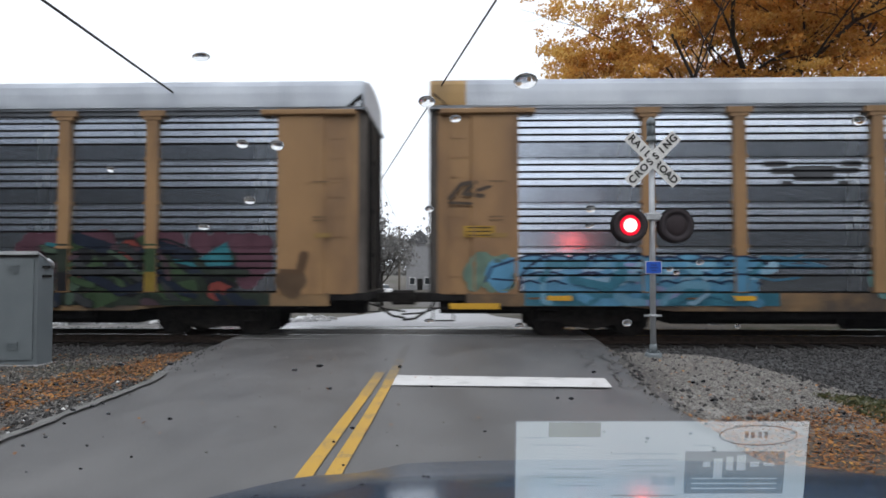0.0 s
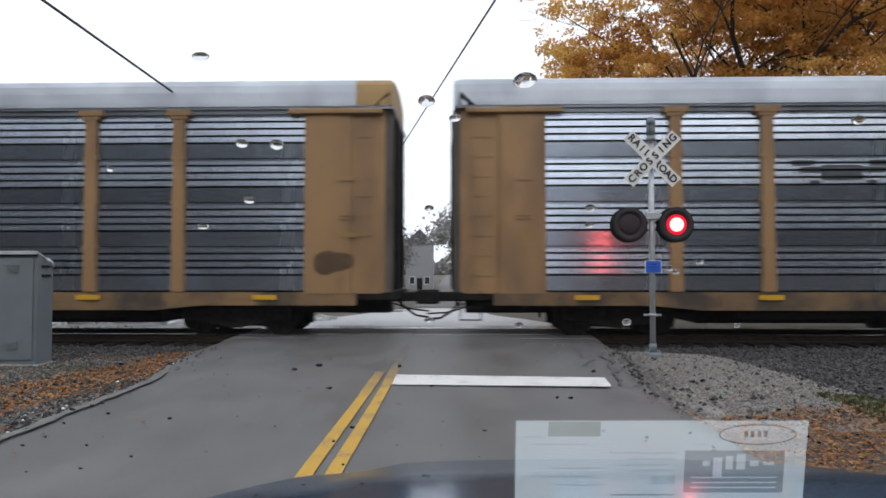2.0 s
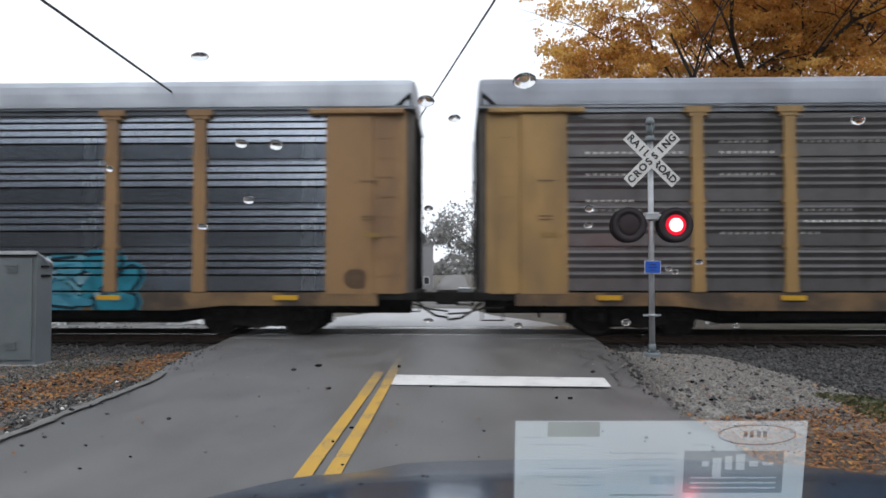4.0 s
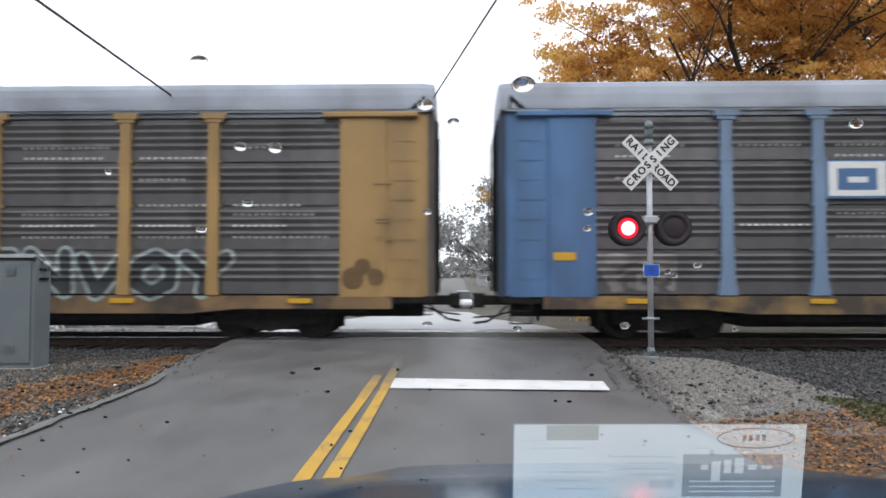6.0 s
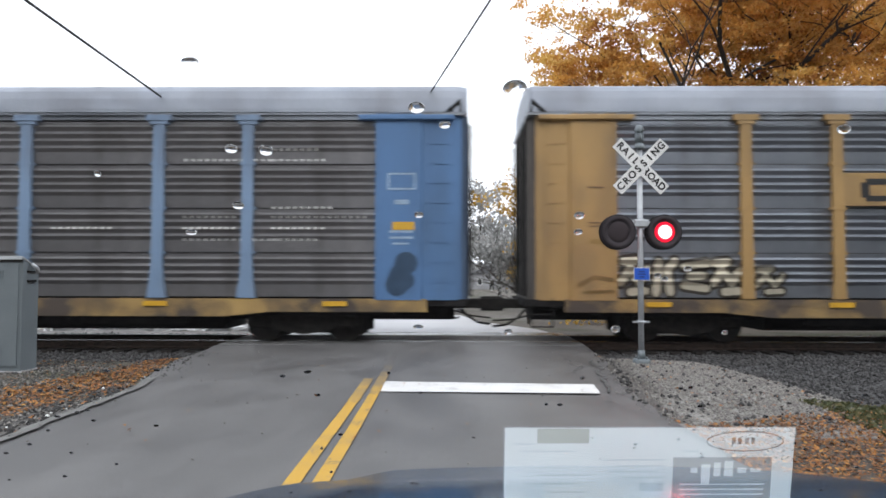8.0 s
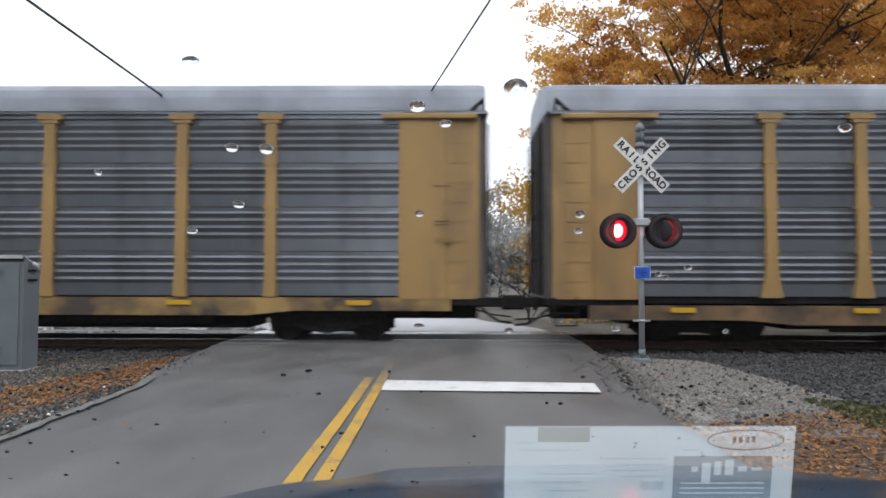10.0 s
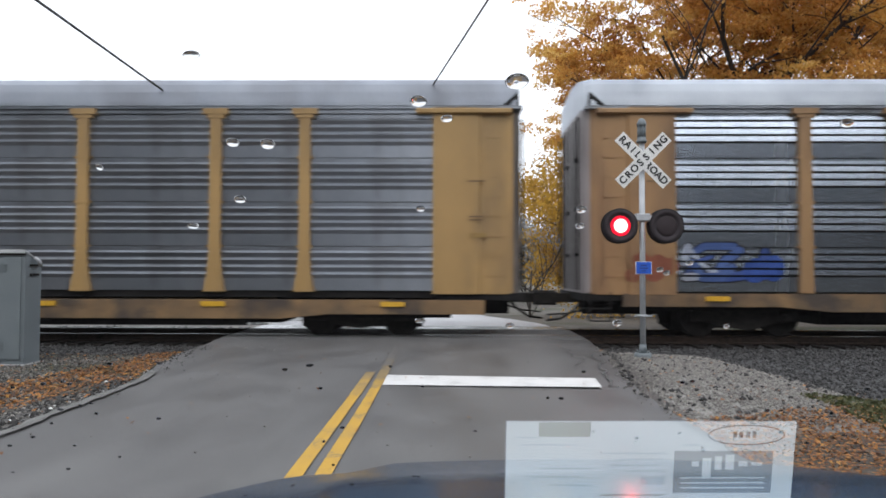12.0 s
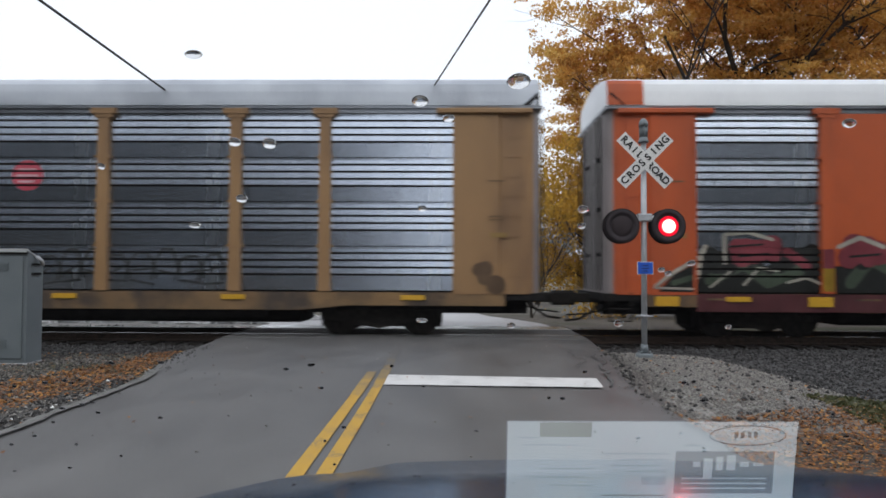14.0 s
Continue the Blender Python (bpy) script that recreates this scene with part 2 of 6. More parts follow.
PAPER = surface("paper", (0.78, 0.91, 0.96), (0.83, 0.94, 0.98), 5, 0.8, bump=0.02)
PAPER_INK = plain("paper_ink", (0.16, 0.20, 0.23), 0.8)
PAPER_FAINT = plain("paper_faint_ink", (0.60, 0.73, 0.78), 0.8)
PAPER_GREY = plain("paper_grey_ink", (0.30, 0.37, 0.41), 0.8)
PAPER_STICKER = plain("paper_sticker", (0.38, 0.46, 0.42), 0.8)


def lamp_glow():
    """A lit signal lens: hot in the middle, with the lamp's bloom painted as red towards the rim."""
    m, n, l, b = nodes_of("lit_red_lens")
    co, ln = n.new("ShaderNodeTexCoord"), n.new("ShaderNodeVectorMath")
    ln.operation = "LENGTH"
    l.new(co.outputs["Object"], ln.inputs[0])
    rp = n.new("ShaderNodeValToRGB")
    rp.color_ramp.elements[0].position, rp.color_ramp.elements[1].position = 0.098, 0.178
    rp.color_ramp.elements[0].color, rp.color_ramp.elements[1].color = (1.0, 0.13, 0.11, 1), (0.026, 0.0003, 0.001, 1)
    mid = rp.color_ramp.elements.new(0.125)
    mid.color = (0.10, 0.0008, 0.003, 1)
    l.new(ln.outputs["Value"], rp.inputs["Fac"])
    e = n.new("ShaderNodeEmission")
    e.inputs["Strength"].default_value = 30.0
    l.new(rp.outputs["Color"], e.inputs["Color"])
    l.new(e.outputs["Emission"], n["Material Output"].inputs["Surface"])
    return m


LIT_LENS = lamp_glow()


def windscreen_glass():
    m, n, l, b = nodes_of("windscreen_glass")
    tr, gl, mx = n.new("ShaderNodeBsdfTransparent"), n.new("ShaderNodeBsdfGlossy"), n.new("ShaderNodeMixShader")
    tr.inputs["Color"].default_value = (0.97, 0.98, 0.98, 1)
    gl.inputs["Roughness"].default_value = 0.0
    mx.inputs["Fac"].default_value = 0.34
    l.new(tr.outputs["BSDF"], mx.inputs[1])
    l.new(gl.outputs["BSDF"], mx.inputs[2])
    l.new(mx.outputs["Shader"], n["Material Output"].inputs["Surface"])
    return m


WINDSCREEN = windscreen_glass()
DARK_WATER, _wn, _wl, _wb = nodes_of("dark_water_drop")
_wb.inputs["Base Color"].default_value = (0.10, 0.10, 0.11, 1)
_wb.inputs["Transmission Weight"].default_value, _wb.inputs["Roughness"].default_value, _wb.inputs["IOR"].default_value = 1.0, 0.05, 1.33
WATER, _wn, _wl, _wb = nodes_of("water_drop")
_wb.inputs["Transmission Weight"].default_value, _wb.inputs["Roughness"].default_value, _wb.inputs["IOR"].default_value = 1.0, 0.0, 1.33
GLASS, _wn, _wl, _wb = nodes_of("dark_glass")
_wb.inputs["Base Color"].default_value, _wb.inputs["Roughness"].default_value = (0.03, 0.035, 0.04, 1), 0.06


# ---------------------------------------------------------------- mesh helpers
class Shape:
    """Vertices and faces of one mesh, gathered piece by piece."""

    def __init__(self):
        self.v, self.f, self.mi, self.sm = [], [], [], []

    def add(self, verts, faces, mi=0, smooth=False):
        o = len(self.v)
        self.v += [tuple(p) for p in verts]
        for q in faces:
            self.f.append([o + i for i in q])
            self.mi.append(mi)
            self.sm.append(smooth)
        return self

    def box(self, x0, x1, y0, y1, z0, z1, mi=0, b=0.0):
        """A box; b chamfers its upright and lying edges along x."""
        if b <= 0:
            v = [(x, y, z) for x in (x0, x1) for y in (y0, y1) for z in (z0, z1)]
            return self.add(v, [(0, 1, 3, 2), (4, 6, 7, 5), (0, 4, 5, 1), (2, 3, 7, 6), (0, 2, 6, 4), (1, 5, 7, 3)], mi)
        ring = [(y0 + b, z0), (y1 - b, z0), (y1, z0 + b), (y1, z1 - b), (y1 - b, z1), (y0 + b, z1), (y0, z1 - b), (y0, z0 + b)]
        return self.loft([[(x, y, z) for y, z in ring] for x in (x0, x1)], mi)

    def loft(self, rings, mi=0, closed=True, caps=True, smooth=False):
        k = len(rings[0])
        v = [p for r in rings for p in r]
        f = []
        for i in range(len(rings) - 1):
            for j in range(k if closed else k - 1):
                a, b = i * k + j, i * k + (j + 1) % k
                f.append((a, b, b + k, a + k))
        self.add(v, f, mi, smooth)
        if caps and closed:
            o = len(self.v) - len(v)
            self.f += [[o + i for i in reversed(range(k))], [o + (len(rings) - 1) * k + i for i in range(k)]]
            self.mi += [mi, mi]
            self.sm += [False, False]
        return self

    def tube(self, pts, radii, seg=8, mi=0, smooth=True, caps=True):
        """A round bar through pts; radii: one, or one a point."""
        pts = [Vector(p) for p in pts]
        if not hasattr(radii, "__len__"):
            radii = [radii] * len(pts)
        rings = []
        for i, p in enumerate(pts):
            d = (pts[min(i + 1, len(pts) - 1)] - pts[max(i - 1, 0)]).normalized()
            up = Vector((0, 0, 1)) if abs(d.z) < 0.9 else Vector((1, 0, 0))
            a = d.cross(up).normalized()
            c = d.cross(a)
            rings.append([p + (a * math.cos(2 * math.pi * j / seg) + c * math.sin(2 * math.pi * j / seg)) * radii[i] for j in range(seg)])
        return self.loft(rings, mi, True, caps, smooth)

    def ball(self, c, r, seg=10, rows=6, mi=0):
        rx, ry, rz = r if hasattr(r, "__len__") else (r, r, r)
        rings = []
        for i in range(1, rows):
            a = math.pi * i / rows
            rings.append([(c[0] + rx * math.sin(a) * math.cos(2 * math.pi * j / seg), c[1] + ry * math.sin(a) * math.sin(2 * math.pi * j / seg),
                           c[2] - rz * math.cos(a)) for j in range(seg)])
        return self.loft(rings, mi, True, True, True)

    def mesh(self, name, mats):
        me = bpy.data.meshes.new(name)
        me.from_pydata(self.v, [], self.f)
        for m in mats if isinstance(mats, (list, tuple)) else [mats]:
            me.materials.append(m)
        me.polygons.foreach_set("material_index", self.mi)
        me.polygons.foreach_set("use_smooth", self.sm)
        me.update()
        return me


def part(name, shape, mats, parent=None, label="", at=None):
    """One mesh object, under a thing or a part."""
    me = shape if isinstance(shape, bpy.types.Mesh) else shape.mesh(name, mats)
    ob = new(name, me)
    if parent:
        ob.parent = parent
    if at is not None:
        ob.matrix_basis = at
    return tagged(ob, label)


def thing(name, label, category, m=None, group="", kind=""):
    ob = tagged(new(name), label, category, group, kind)
    ob.empty_display_size = 0.2
    if m is not None:
        ob.matrix_basis = m
    return ob


def scatter_mesh(name, centers, sizes, mat, rng, flat=0.0, tris=False):
    """Many small leaves, each a bent diamond, at random turns. flat: 1 lays them on the ground."""
    n = len(centers)
    a = rng.normal(size=(n, 3))
    if flat:
        a[:, 2] *= (1 - flat)
    a /= np.linalg.norm(a, axis=1)[:, None] + 1e-9
    b = np.cross(a, rng.normal(size=(n, 3)))
    if flat:
        b = np.cross(np.array([[0, 0, 1.0]]) + rng.normal(size=(n, 3)) * (1 - flat) * 1.2, a)
    b /= np.linalg.norm(b, axis=1)[:, None] + 1e-9
    s = np.asarray(sizes).reshape(-1, 1)
    nrm = np.cross(a, b)
    v = np.stack([centers - a * s, centers + b * s * 0.62 + nrm * s * 0.15, centers + a * s, centers - b * s * 0.62 + nrm * s * 0.15], 1).reshape(-1, 3)
    me = bpy.data.meshes.new(name)
    me.vertices.add(4 * n)
    me.vertices.foreach_set("co", v.ravel())
    me.loops.add(4 * n)
    me.loops.foreach_set("vertex_index", np.arange(4 * n))
    me.polygons.add(n)
    me.polygons.foreach_set("loop_start", np.arange(n) * 4)
    me.polygons.foreach_set("loop_total", np.full(n, 4))
    me.materials.append(mat)
    me.update(calc_edges=True)
    return me


def stones_mesh(name, centers, sizes, mat, rng):
    """Many small broken stones, each an uneven octahedron-like lump."""
    base = np.array([(1, 0, 0), (-1, 0, 0), (0, 1, 0), (0, -1, 0), (0, 0, 0.8), (0, 0, -0.8)], float)
    tri = np.array([(0, 2, 4), (2, 1, 4), (1, 3, 4), (3, 0, 4), (2, 0, 5), (1, 2, 5), (3, 1, 5), (0, 3, 5)])
    n = len(centers)
    ang = rng.uniform(0, 6.283, n)
    jit = base[None] * rng.uniform(0.6, 1.25, (n, 6, 1)) + rng.normal(size=(n, 6, 3)) * 0.18
    c, s = np.cos(ang)[:, None], np.sin(ang)[:, None]
    x, y = jit[:, :, 0] * c - jit[:, :, 1] * s, jit[:, :, 0] * s + jit[:, :, 1] * c
    v = np.stack([x, y, jit[:, :, 2]], 2) * np.asarray(sizes).reshape(-1, 1, 1) + centers[:, None, :]
    f = (tri[None] + (np.arange(n) * 6)[:, None, None]).reshape(-1)
    me = bpy.data.meshes.new(name)
    me.vertices.add(6 * n)
    me.vertices.foreach_set("co", v.ravel())
    me.loops.add(len(f))
    me.loops.foreach_set("vertex_index", f)
    me.polygons.add(len(f) // 3)
    me.polygons.foreach_set("loop_start", np.arange(len(f) // 3) * 3)
    me.polygons.foreach_set("loop_total", np.full(len(f) // 3, 3))
    me.materials.append(mat)
    me.update(calc_edges=True)
    return me


# ---------------------------------------------------------------- the plan
TRACK_YAW = -1.65
TRACK_Y = 14.08     # the near faces of the cars, straight ahead
HALF = 1.60         # half a car's width
_ca, _sa = math.cos(radians(TRACK_YAW)), math.sin(radians(TRACK_YAW))


def along(s, n, z=0.0):
    """A place by its way along the track, its distance behind the cars' near faces, and its height over the rail."""
    return Vector((s * _ca - n * _sa, TRACK_Y + s * _sa + n * _ca, z))


def to_track(x, y):
    dx, dy = x, y - TRACK_Y
    return dx * _ca + dy * _sa, -dx * _sa + dy * _ca


def lerp_table(rows, y):
    for (a, va), (b, vb) in zip(rows, rows[1:]):
        if y <= b:
            k = max(0.0, (y - a) / (b - a))
            return va + (vb - va) * k
    return rows[-1][1]


FALL = [(-1e4, 0.0), (18.2, 0.0), (65.0, -2.2), (90.0, -2.3), (170.0, -0.3), (1e5, -0.3)]
ROAD_LEFT = [(-60, -3.85), (8.5, -3.84), (11.4, -4.36), (14.6, -4.5), (18.0, -4.4), (30, -3.9), (60, -3.4), (110, -1.2), (400, 6.0)]
ROAD_RIGHT = [(-60, 2.45), (6.6, 2.42), (8.0, 2.45), (10.7, 2.93), (14.6, 3.2), (18.0, 3.0), (30, 2.2), (60, 2.5), (110, 4.4), (400, 11.5)]


def road_z(y):
    return lerp_table(FALL, y)


def ground_z(x, y):
    """The ground beside the road: a little lower than it, with the track's bed of stones and the fall beyond."""
    s, n = to_track(x, y)
    c = abs(n - HALF)
    z = lerp_table(FALL, y)
    out = max(lerp_table(ROAD_LEFT, y) - x, x - lerp_table(ROAD_RIGHT, y))
    if out <= -0.3:
        base = z - 0.05
    else:
        base = z - 0.05 - 0.07 * min(1, max(0, out + 0.3) / 1.2)
        base += 0.05 * noise.noise((x * 0.35, y * 0.35, 0)) * min(1, max(0, out))
    if 2.2 < x < 6.2 and 6.0 < y < 13.2:
        q = 1 - ((x - 3.9) / 1.5) ** 2 - ((y - 9.6) / 3.4) ** 2
        base += 0.13 * max(0.0, q)
    if c < 3.6:
        bed = -0.23 if c < 1.75 else -0.23 - 0.06 * (c - 1.75)
        k = min(1, max(0, (3.6 - c) / 0.9))
        if out <= -0.3:
            k *= 1 if c < 1.4 else 0
        base = base * (1 - k) + min(base, bed) * k
    return base


def axis(stops):
    out = []
    for a, b, step in stops:
        out += list(np.arange(a, b, step))
    return out + [stops[-1][1]]


def build_ground():
    xs = axis([(-900, -100, 100), (-100, -30, 10), (-30, -12, 2), (-12, 12, 0.3), (12, 30, 2), (30, 100, 10), (100, 900, 100)])
    ys = axis([(-300, -60, 60), (-60, -6, 6), (-6, 3, 1.5), (3, 22, 0.3), (22, 60, 2), (60, 200, 10), (200, 1800, 200)])
    sh = Shape()
    sh.v = [(x, y, ground_z(x, y)) for y in ys for x in xs]
    w = len(xs)
    for j in range(len(ys) - 1):
        for i in range(w - 1):
            a = j * w + i
            cx, cy = (xs[i] + xs[i + 1]) / 2, (ys[j] + ys[j + 1]) / 2
            s, n = to_track(cx, cy)
            c = abs(n - HALF)
            wob = 0.35 * noise.noise((cx * 0.6, cy * 0.6, 3))
            mi = 0
            if c + wob < 3.1 or (cx > 4.95 + wob - 0.08 * (cy - 9) and 7.2 < cy < 14 and cx < 30):
                mi = 2
            elif (2.2 < cx < 5.2 and 6.2 + wob * 0.5 < cy < 13) or  (cx < -3.5 and abs(cx) < 14 and 17 < cy < 30):
                mi = 1
            out = max(lerp_table(ROAD_LEFT, cy) - cx, cx - lerp_table(ROAD_RIGHT, cy))
            if 3 < cy < 14 and ((cx < 0 and 0.05 < out + wob * 0.6 < 0.55 and cy < 9.5) or (cx > 0 and -0.3 < out + 0.4 * wob < 0.32 and cy > 6.8)):
                mi = 3
            sh.f.append([a, a + 1, a + w + 1, a + w])
            sh.mi.append(mi)
            sh.sm.append(True)
    ob = part("ground", sh, [SOIL, PALE_GRAVEL, BALLAST, MUD], label="gravel and soil ground beside the road")
    return tagged(ob, category="ground", kind="structure")


build_ground()


def road_strip(name, y0, y1, step, mat, lift, label, edge=0.05):
    sh = Shape()
    ys = list(np.arange(y0, y1, step)) + [y1]
    rows = []
    for y in ys:
        a, b, z = lerp_table(ROAD_LEFT, y), lerp_table(ROAD_RIGHT, y), road_z(y) + lift
        wl, wr = 0.09 * noise.noise((0, y * 1.4, 5)), 0.12 * noise.noise((9, y * 1.4, 5))
        a, b = a + wl, b + wr
        xs = [a - 0.12, a, a + (b - a) * 0.25, a + (b - a) * 0.5, a + (b - a) * 0.75, b, b + 0.15]
        zs = [z - 0.14, z - 0.012, z + 0.0, z + 0.012, z + 0.0, z - 0.012, z - 0.14]
        rows.append([(x, y, q) for x, q in zip(xs, zs)])
    sh.loft(rows, 0, closed=False, caps=False, smooth=True)
    return tagged(part(name, sh, [mat], label=label), category="road", kind="structure")


road_strip("road", -60, 14.3, 0.35, ASPHALT, -0.004, "grey worn asphalt road with raised edges")
road_strip("road_beyond", 17.1, 58, 1.5, CONCRETE, -0.004, "wet road falling away beyond the track, sky reflection put into its pale colour")
road_strip("road_far", 58, 400, 4.0, EDGE_ASPHALT, -0.004, "grey far road rising again")


def strip(name, pts, width, mat, label, z=0.02, category="road marking"):
    """A painted line along pts; width one number."""
    sh = Shape()
    rows = []
    for i, (x, y) in enumerate(pts):
        rows.append([(x - width / 2, y, z), (x + width / 2, y, z)])
    sh.loft(rows, 0, closed=False, caps=False)
    ob = part(name, sh, [mat], label=label)
    return tagged(ob, category=category, kind="structure")


strip("centre_line", [(-0.86, -58.0), (-0.80, 1.0), (-0.752, 4.9), (-0.718, 6.3), (-0.688, 8.3)], 0.115, YELLOW_LINE, "solid yellow line, one of a pair, worn")
strip("centre_line", [(-1.045, -58.0), (-0.985, 1.0), (-0.945, 4.9), (-0.912, 6.3), (-0.885, 7.6)], 0.115, YELLOW_LINE, "solid yellow line, one of a pair, worn")
strip("faded_centre_line", [(-0.688, 8.3), (-0.675, 10.7), (-0.67, 12.6)], 0.13, FADED_LINE, "faded yellow line towards the track")
strip("faded_centre_line", [(-0.885, 7.6), (-0.875, 8.4), (-0.865, 9.3)], 0.13, FADED_LINE, "faded yellow line towards the track")
_sb = Shape()
_sb.add([(-0.70, 8.27, 0.02), (2.05, 8.15, 0.013), (2.13, 8.83, 0.013), (-0.71, 9.06, 0.02)], [(0, 1, 2, 3)])
tagged(part("stop_line", _sb, [WHITE_LINE], label="white stop line across one lane"), category="road marking", kind="structure")


def edge_strip(name, side, y0, y1, off, width, mat, label, z, wob=0.03):
    """A narrow uneven band along one edge of the road."""
    sh, rows = Shape(), []
    for y in np.arange(y0, y1, 0.12):
        e = lerp_table(ROAD_LEFT if side < 0 else ROAD_RIGHT, y) + (0.09 * noise.noise((0, y * 1.4, 5)) if side < 0 else 0.12 * noise.noise((9, y * 1.4, 5)))
        x = e - side * off + wob * noise.noise((y * 3.1, off * 9, 1))
        w = width * (0.75 + 0.5 * noise.noise((y * 4.3, 2, side)))
        rows.append([(x - w / 2, y, z), (x + w / 2, y, z)])
    sh.loft(rows, 0, closed=False, caps=False)
    return tagged(part(name, sh, [mat], label=label), category="road", kind="structure")


edge_strip("road_edge", -1, 4.2, 9.6, 0.10, 0.15, PALE_EDGE, "pale gritty rim of the asphalt", 0.010)
edge_strip("road_crack", 1, 8.3, 11.6, 0.30, 0.055, TAR, "dark broken seam in the asphalt", 0.010, 0.12)
edge_strip("road_crack", 1, 9.9, 12.4, 0.62, 0.035, TAR, "dark broken seam in the asphalt", 0.012, 0.14)


# ---------------------------------------------------------------- the track
def build_track():
    track = thing("railway_track", "steel rails on dark wooden ties in ballast", "railway track", kind="structure")
    for n in (HALF - 0.755, HALF + 0.755):
        prof = [(-0.07, -0.175), (0.07, -0.175), (0.07, -0.155), (0.012, -0.13), (0.012, -0.045), (0.036, -0.03), (0.036, -0.004), (0.028, 0.0),
                (-0.028, 0.0), (-0.036, -0.004), (-0.036, -0.03), (-0.012, -0.045), (-0.012, -0.13), (-0.07, -0.155)]
        sh = Shape()
        sh.loft([[along(s, n + a, z) for a, z in prof] for s in (-70, 0, 70)], 0)
        sh.mi = [1 if i % 14 in (6, 7, 8) else 0 for i in range(len(sh.f))]
        part("rail", sh, [RUST, RAIL_STEEL], track, "rusty rail with a bright running face")
    tie = Shape().box(-0.115, 0.115, -1.3, 1.3, -0.18, 0.0, b=0.015).mesh("tie", [TIE_WOOD])
    for i in range(-55, 56):
        s = i * 0.52
        if -4.6 < s < 3.4:
            continue
        p = along(s, HALF, -0.176)
        part("tie", tie, None, track, at=pose(p.x, p.y, p.z, 0, 0, TRACK_YAW))
    panels = [(0.02, HALF - 0.755 - 0.045), (HALF - 0.755 + 0.10, HALF + 0.755 - 0.10), (HALF + 0.755 + 0.045, 3.2)]
    for (n0, n1), slab in zip(panels, (ASPHALT, EDGE_ASPHALT, WET_SLAB)):
        sh = Shape()
        for k in range(4):
            a, b = -4.5 + k * 1.93, -4.5 + (k + 1) * 1.93 - 0.012
            sh.loft([[along(s, n, z) for n, z in ((n0, -0.2), (n1, -0.2), (n1, -0.012), (n1 - 0.01, 0.0), (n0 + 0.01, 0.0), (n0, -0.012))] for s in (a, b)], 0)
        part("crossing_panel", sh, [slab], track, "grey crossing slab level with the rails")


build_track()


# ---------------------------------------------------------------- the train
SPEED = 28.6 / 2.044
PITCH = 28.6
END, FIRST, NARROW, WIDE = 2.0, 2.72, 1.907, 2.847
LENGTH = 2 * (END + FIRST + NARROW) + 5 * WIDE
POSTS = [END + FIRST]
for _w in (NARROW, WIDE, WIDE, WIDE, WIDE, WIDE, NARROW):
    POSTS.append(POSTS[-1] + _w)
PANEL_Z0, PANEL_H = 0.99, 0.9425
SKIN = 1.505        # the panels' plane, from the car's middle


def rib_rows():
    """Depth of the ribbed skin over its height, panel by panel, from the top down."""
    rows = []
    for i in range(4):
        top = PANEL_Z0 + (4 - i) * PANEL_H
        rows += [(top - 0.004, -0.012), (top - 0.012, 0.0), (top - 0.055, 0.0)]
        for k in range(4):
            z = top - 0.095 - k * 0.152
            rows += [(z, 0.0), (z - 0.044, 0.042), (z - 0.050, 0.042), (z - 0.124, 0.003), (z - 0.128, 0.0)]
        rows += [(top - PANEL_H + 0.05, 0.0), (top - PANEL_H + 0.006, 0.0)]
    return rows


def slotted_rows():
    """The bright cars' panels: broad ribs with an open slot under each, backed by the black core that stands for the
    shade inside; returns the rows and the slots.
    """
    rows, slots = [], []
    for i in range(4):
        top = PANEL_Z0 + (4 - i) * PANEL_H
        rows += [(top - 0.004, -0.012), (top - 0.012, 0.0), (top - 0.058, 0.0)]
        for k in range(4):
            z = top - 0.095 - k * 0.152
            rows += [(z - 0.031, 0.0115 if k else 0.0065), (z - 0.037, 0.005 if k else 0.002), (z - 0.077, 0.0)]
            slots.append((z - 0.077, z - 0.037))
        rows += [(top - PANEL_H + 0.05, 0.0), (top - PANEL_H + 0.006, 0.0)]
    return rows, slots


RIBS = rib_rows()
SLOTTED, SLOTS = slotted_rows()
_mesh_store = {}


def stored(key, make, mats):
    if key not in _mesh_store:
        _mesh_store[key] = make().mesh(key[0], mats)
    return _mesh_store[key]


def panel_shape(width, side, seam=False, flat=False, slotted=False):
    """One of four panels of a bay, its top at z = 0."""
    sh = Shape()
    rows = [(z - (PANEL_Z0 + 4 * PANEL_H), d) for z, d in RIBS[:len(RIBS) // 4]]
    if flat:
        rows = [(0.0, 0.03), (-PANEL_H, 0.03)]
    if seam:
        rows = [(-0.001, -0.05), (-0.026, -0.05), (-0.029, 0.0)] + rows[2:]
    runs = [rows]
    if slotted and not flat:
        rows = [(z - (PANEL_Z0 + 4 * PANEL_H), d) for z, d in SLOTTED[:len(SLOTTED) // 4]]
        cuts = [5, 8, 11, 14]
        runs = [rows[a:b] for a, b in zip([0] + cuts, cuts + [len(rows)])]
    for run in runs:
        rings = [[(0, side * (SKIN + d), z), (width, side * (SKIN + d), z)] for z, d in run]
        if side < 0:
            rings = [r[::-1] for r in rings]
        sh.loft(rings, 0, closed=False, caps=False)
    return sh


def side_shape(x0, x1):
    """The far flank, in one piece."""
    sh = Shape()
    sh.loft([[(x0, SKIN + d, z), (x1, SKIN + d, z)] for z, d in RIBS], 0, closed=False, caps=False)
    return sh


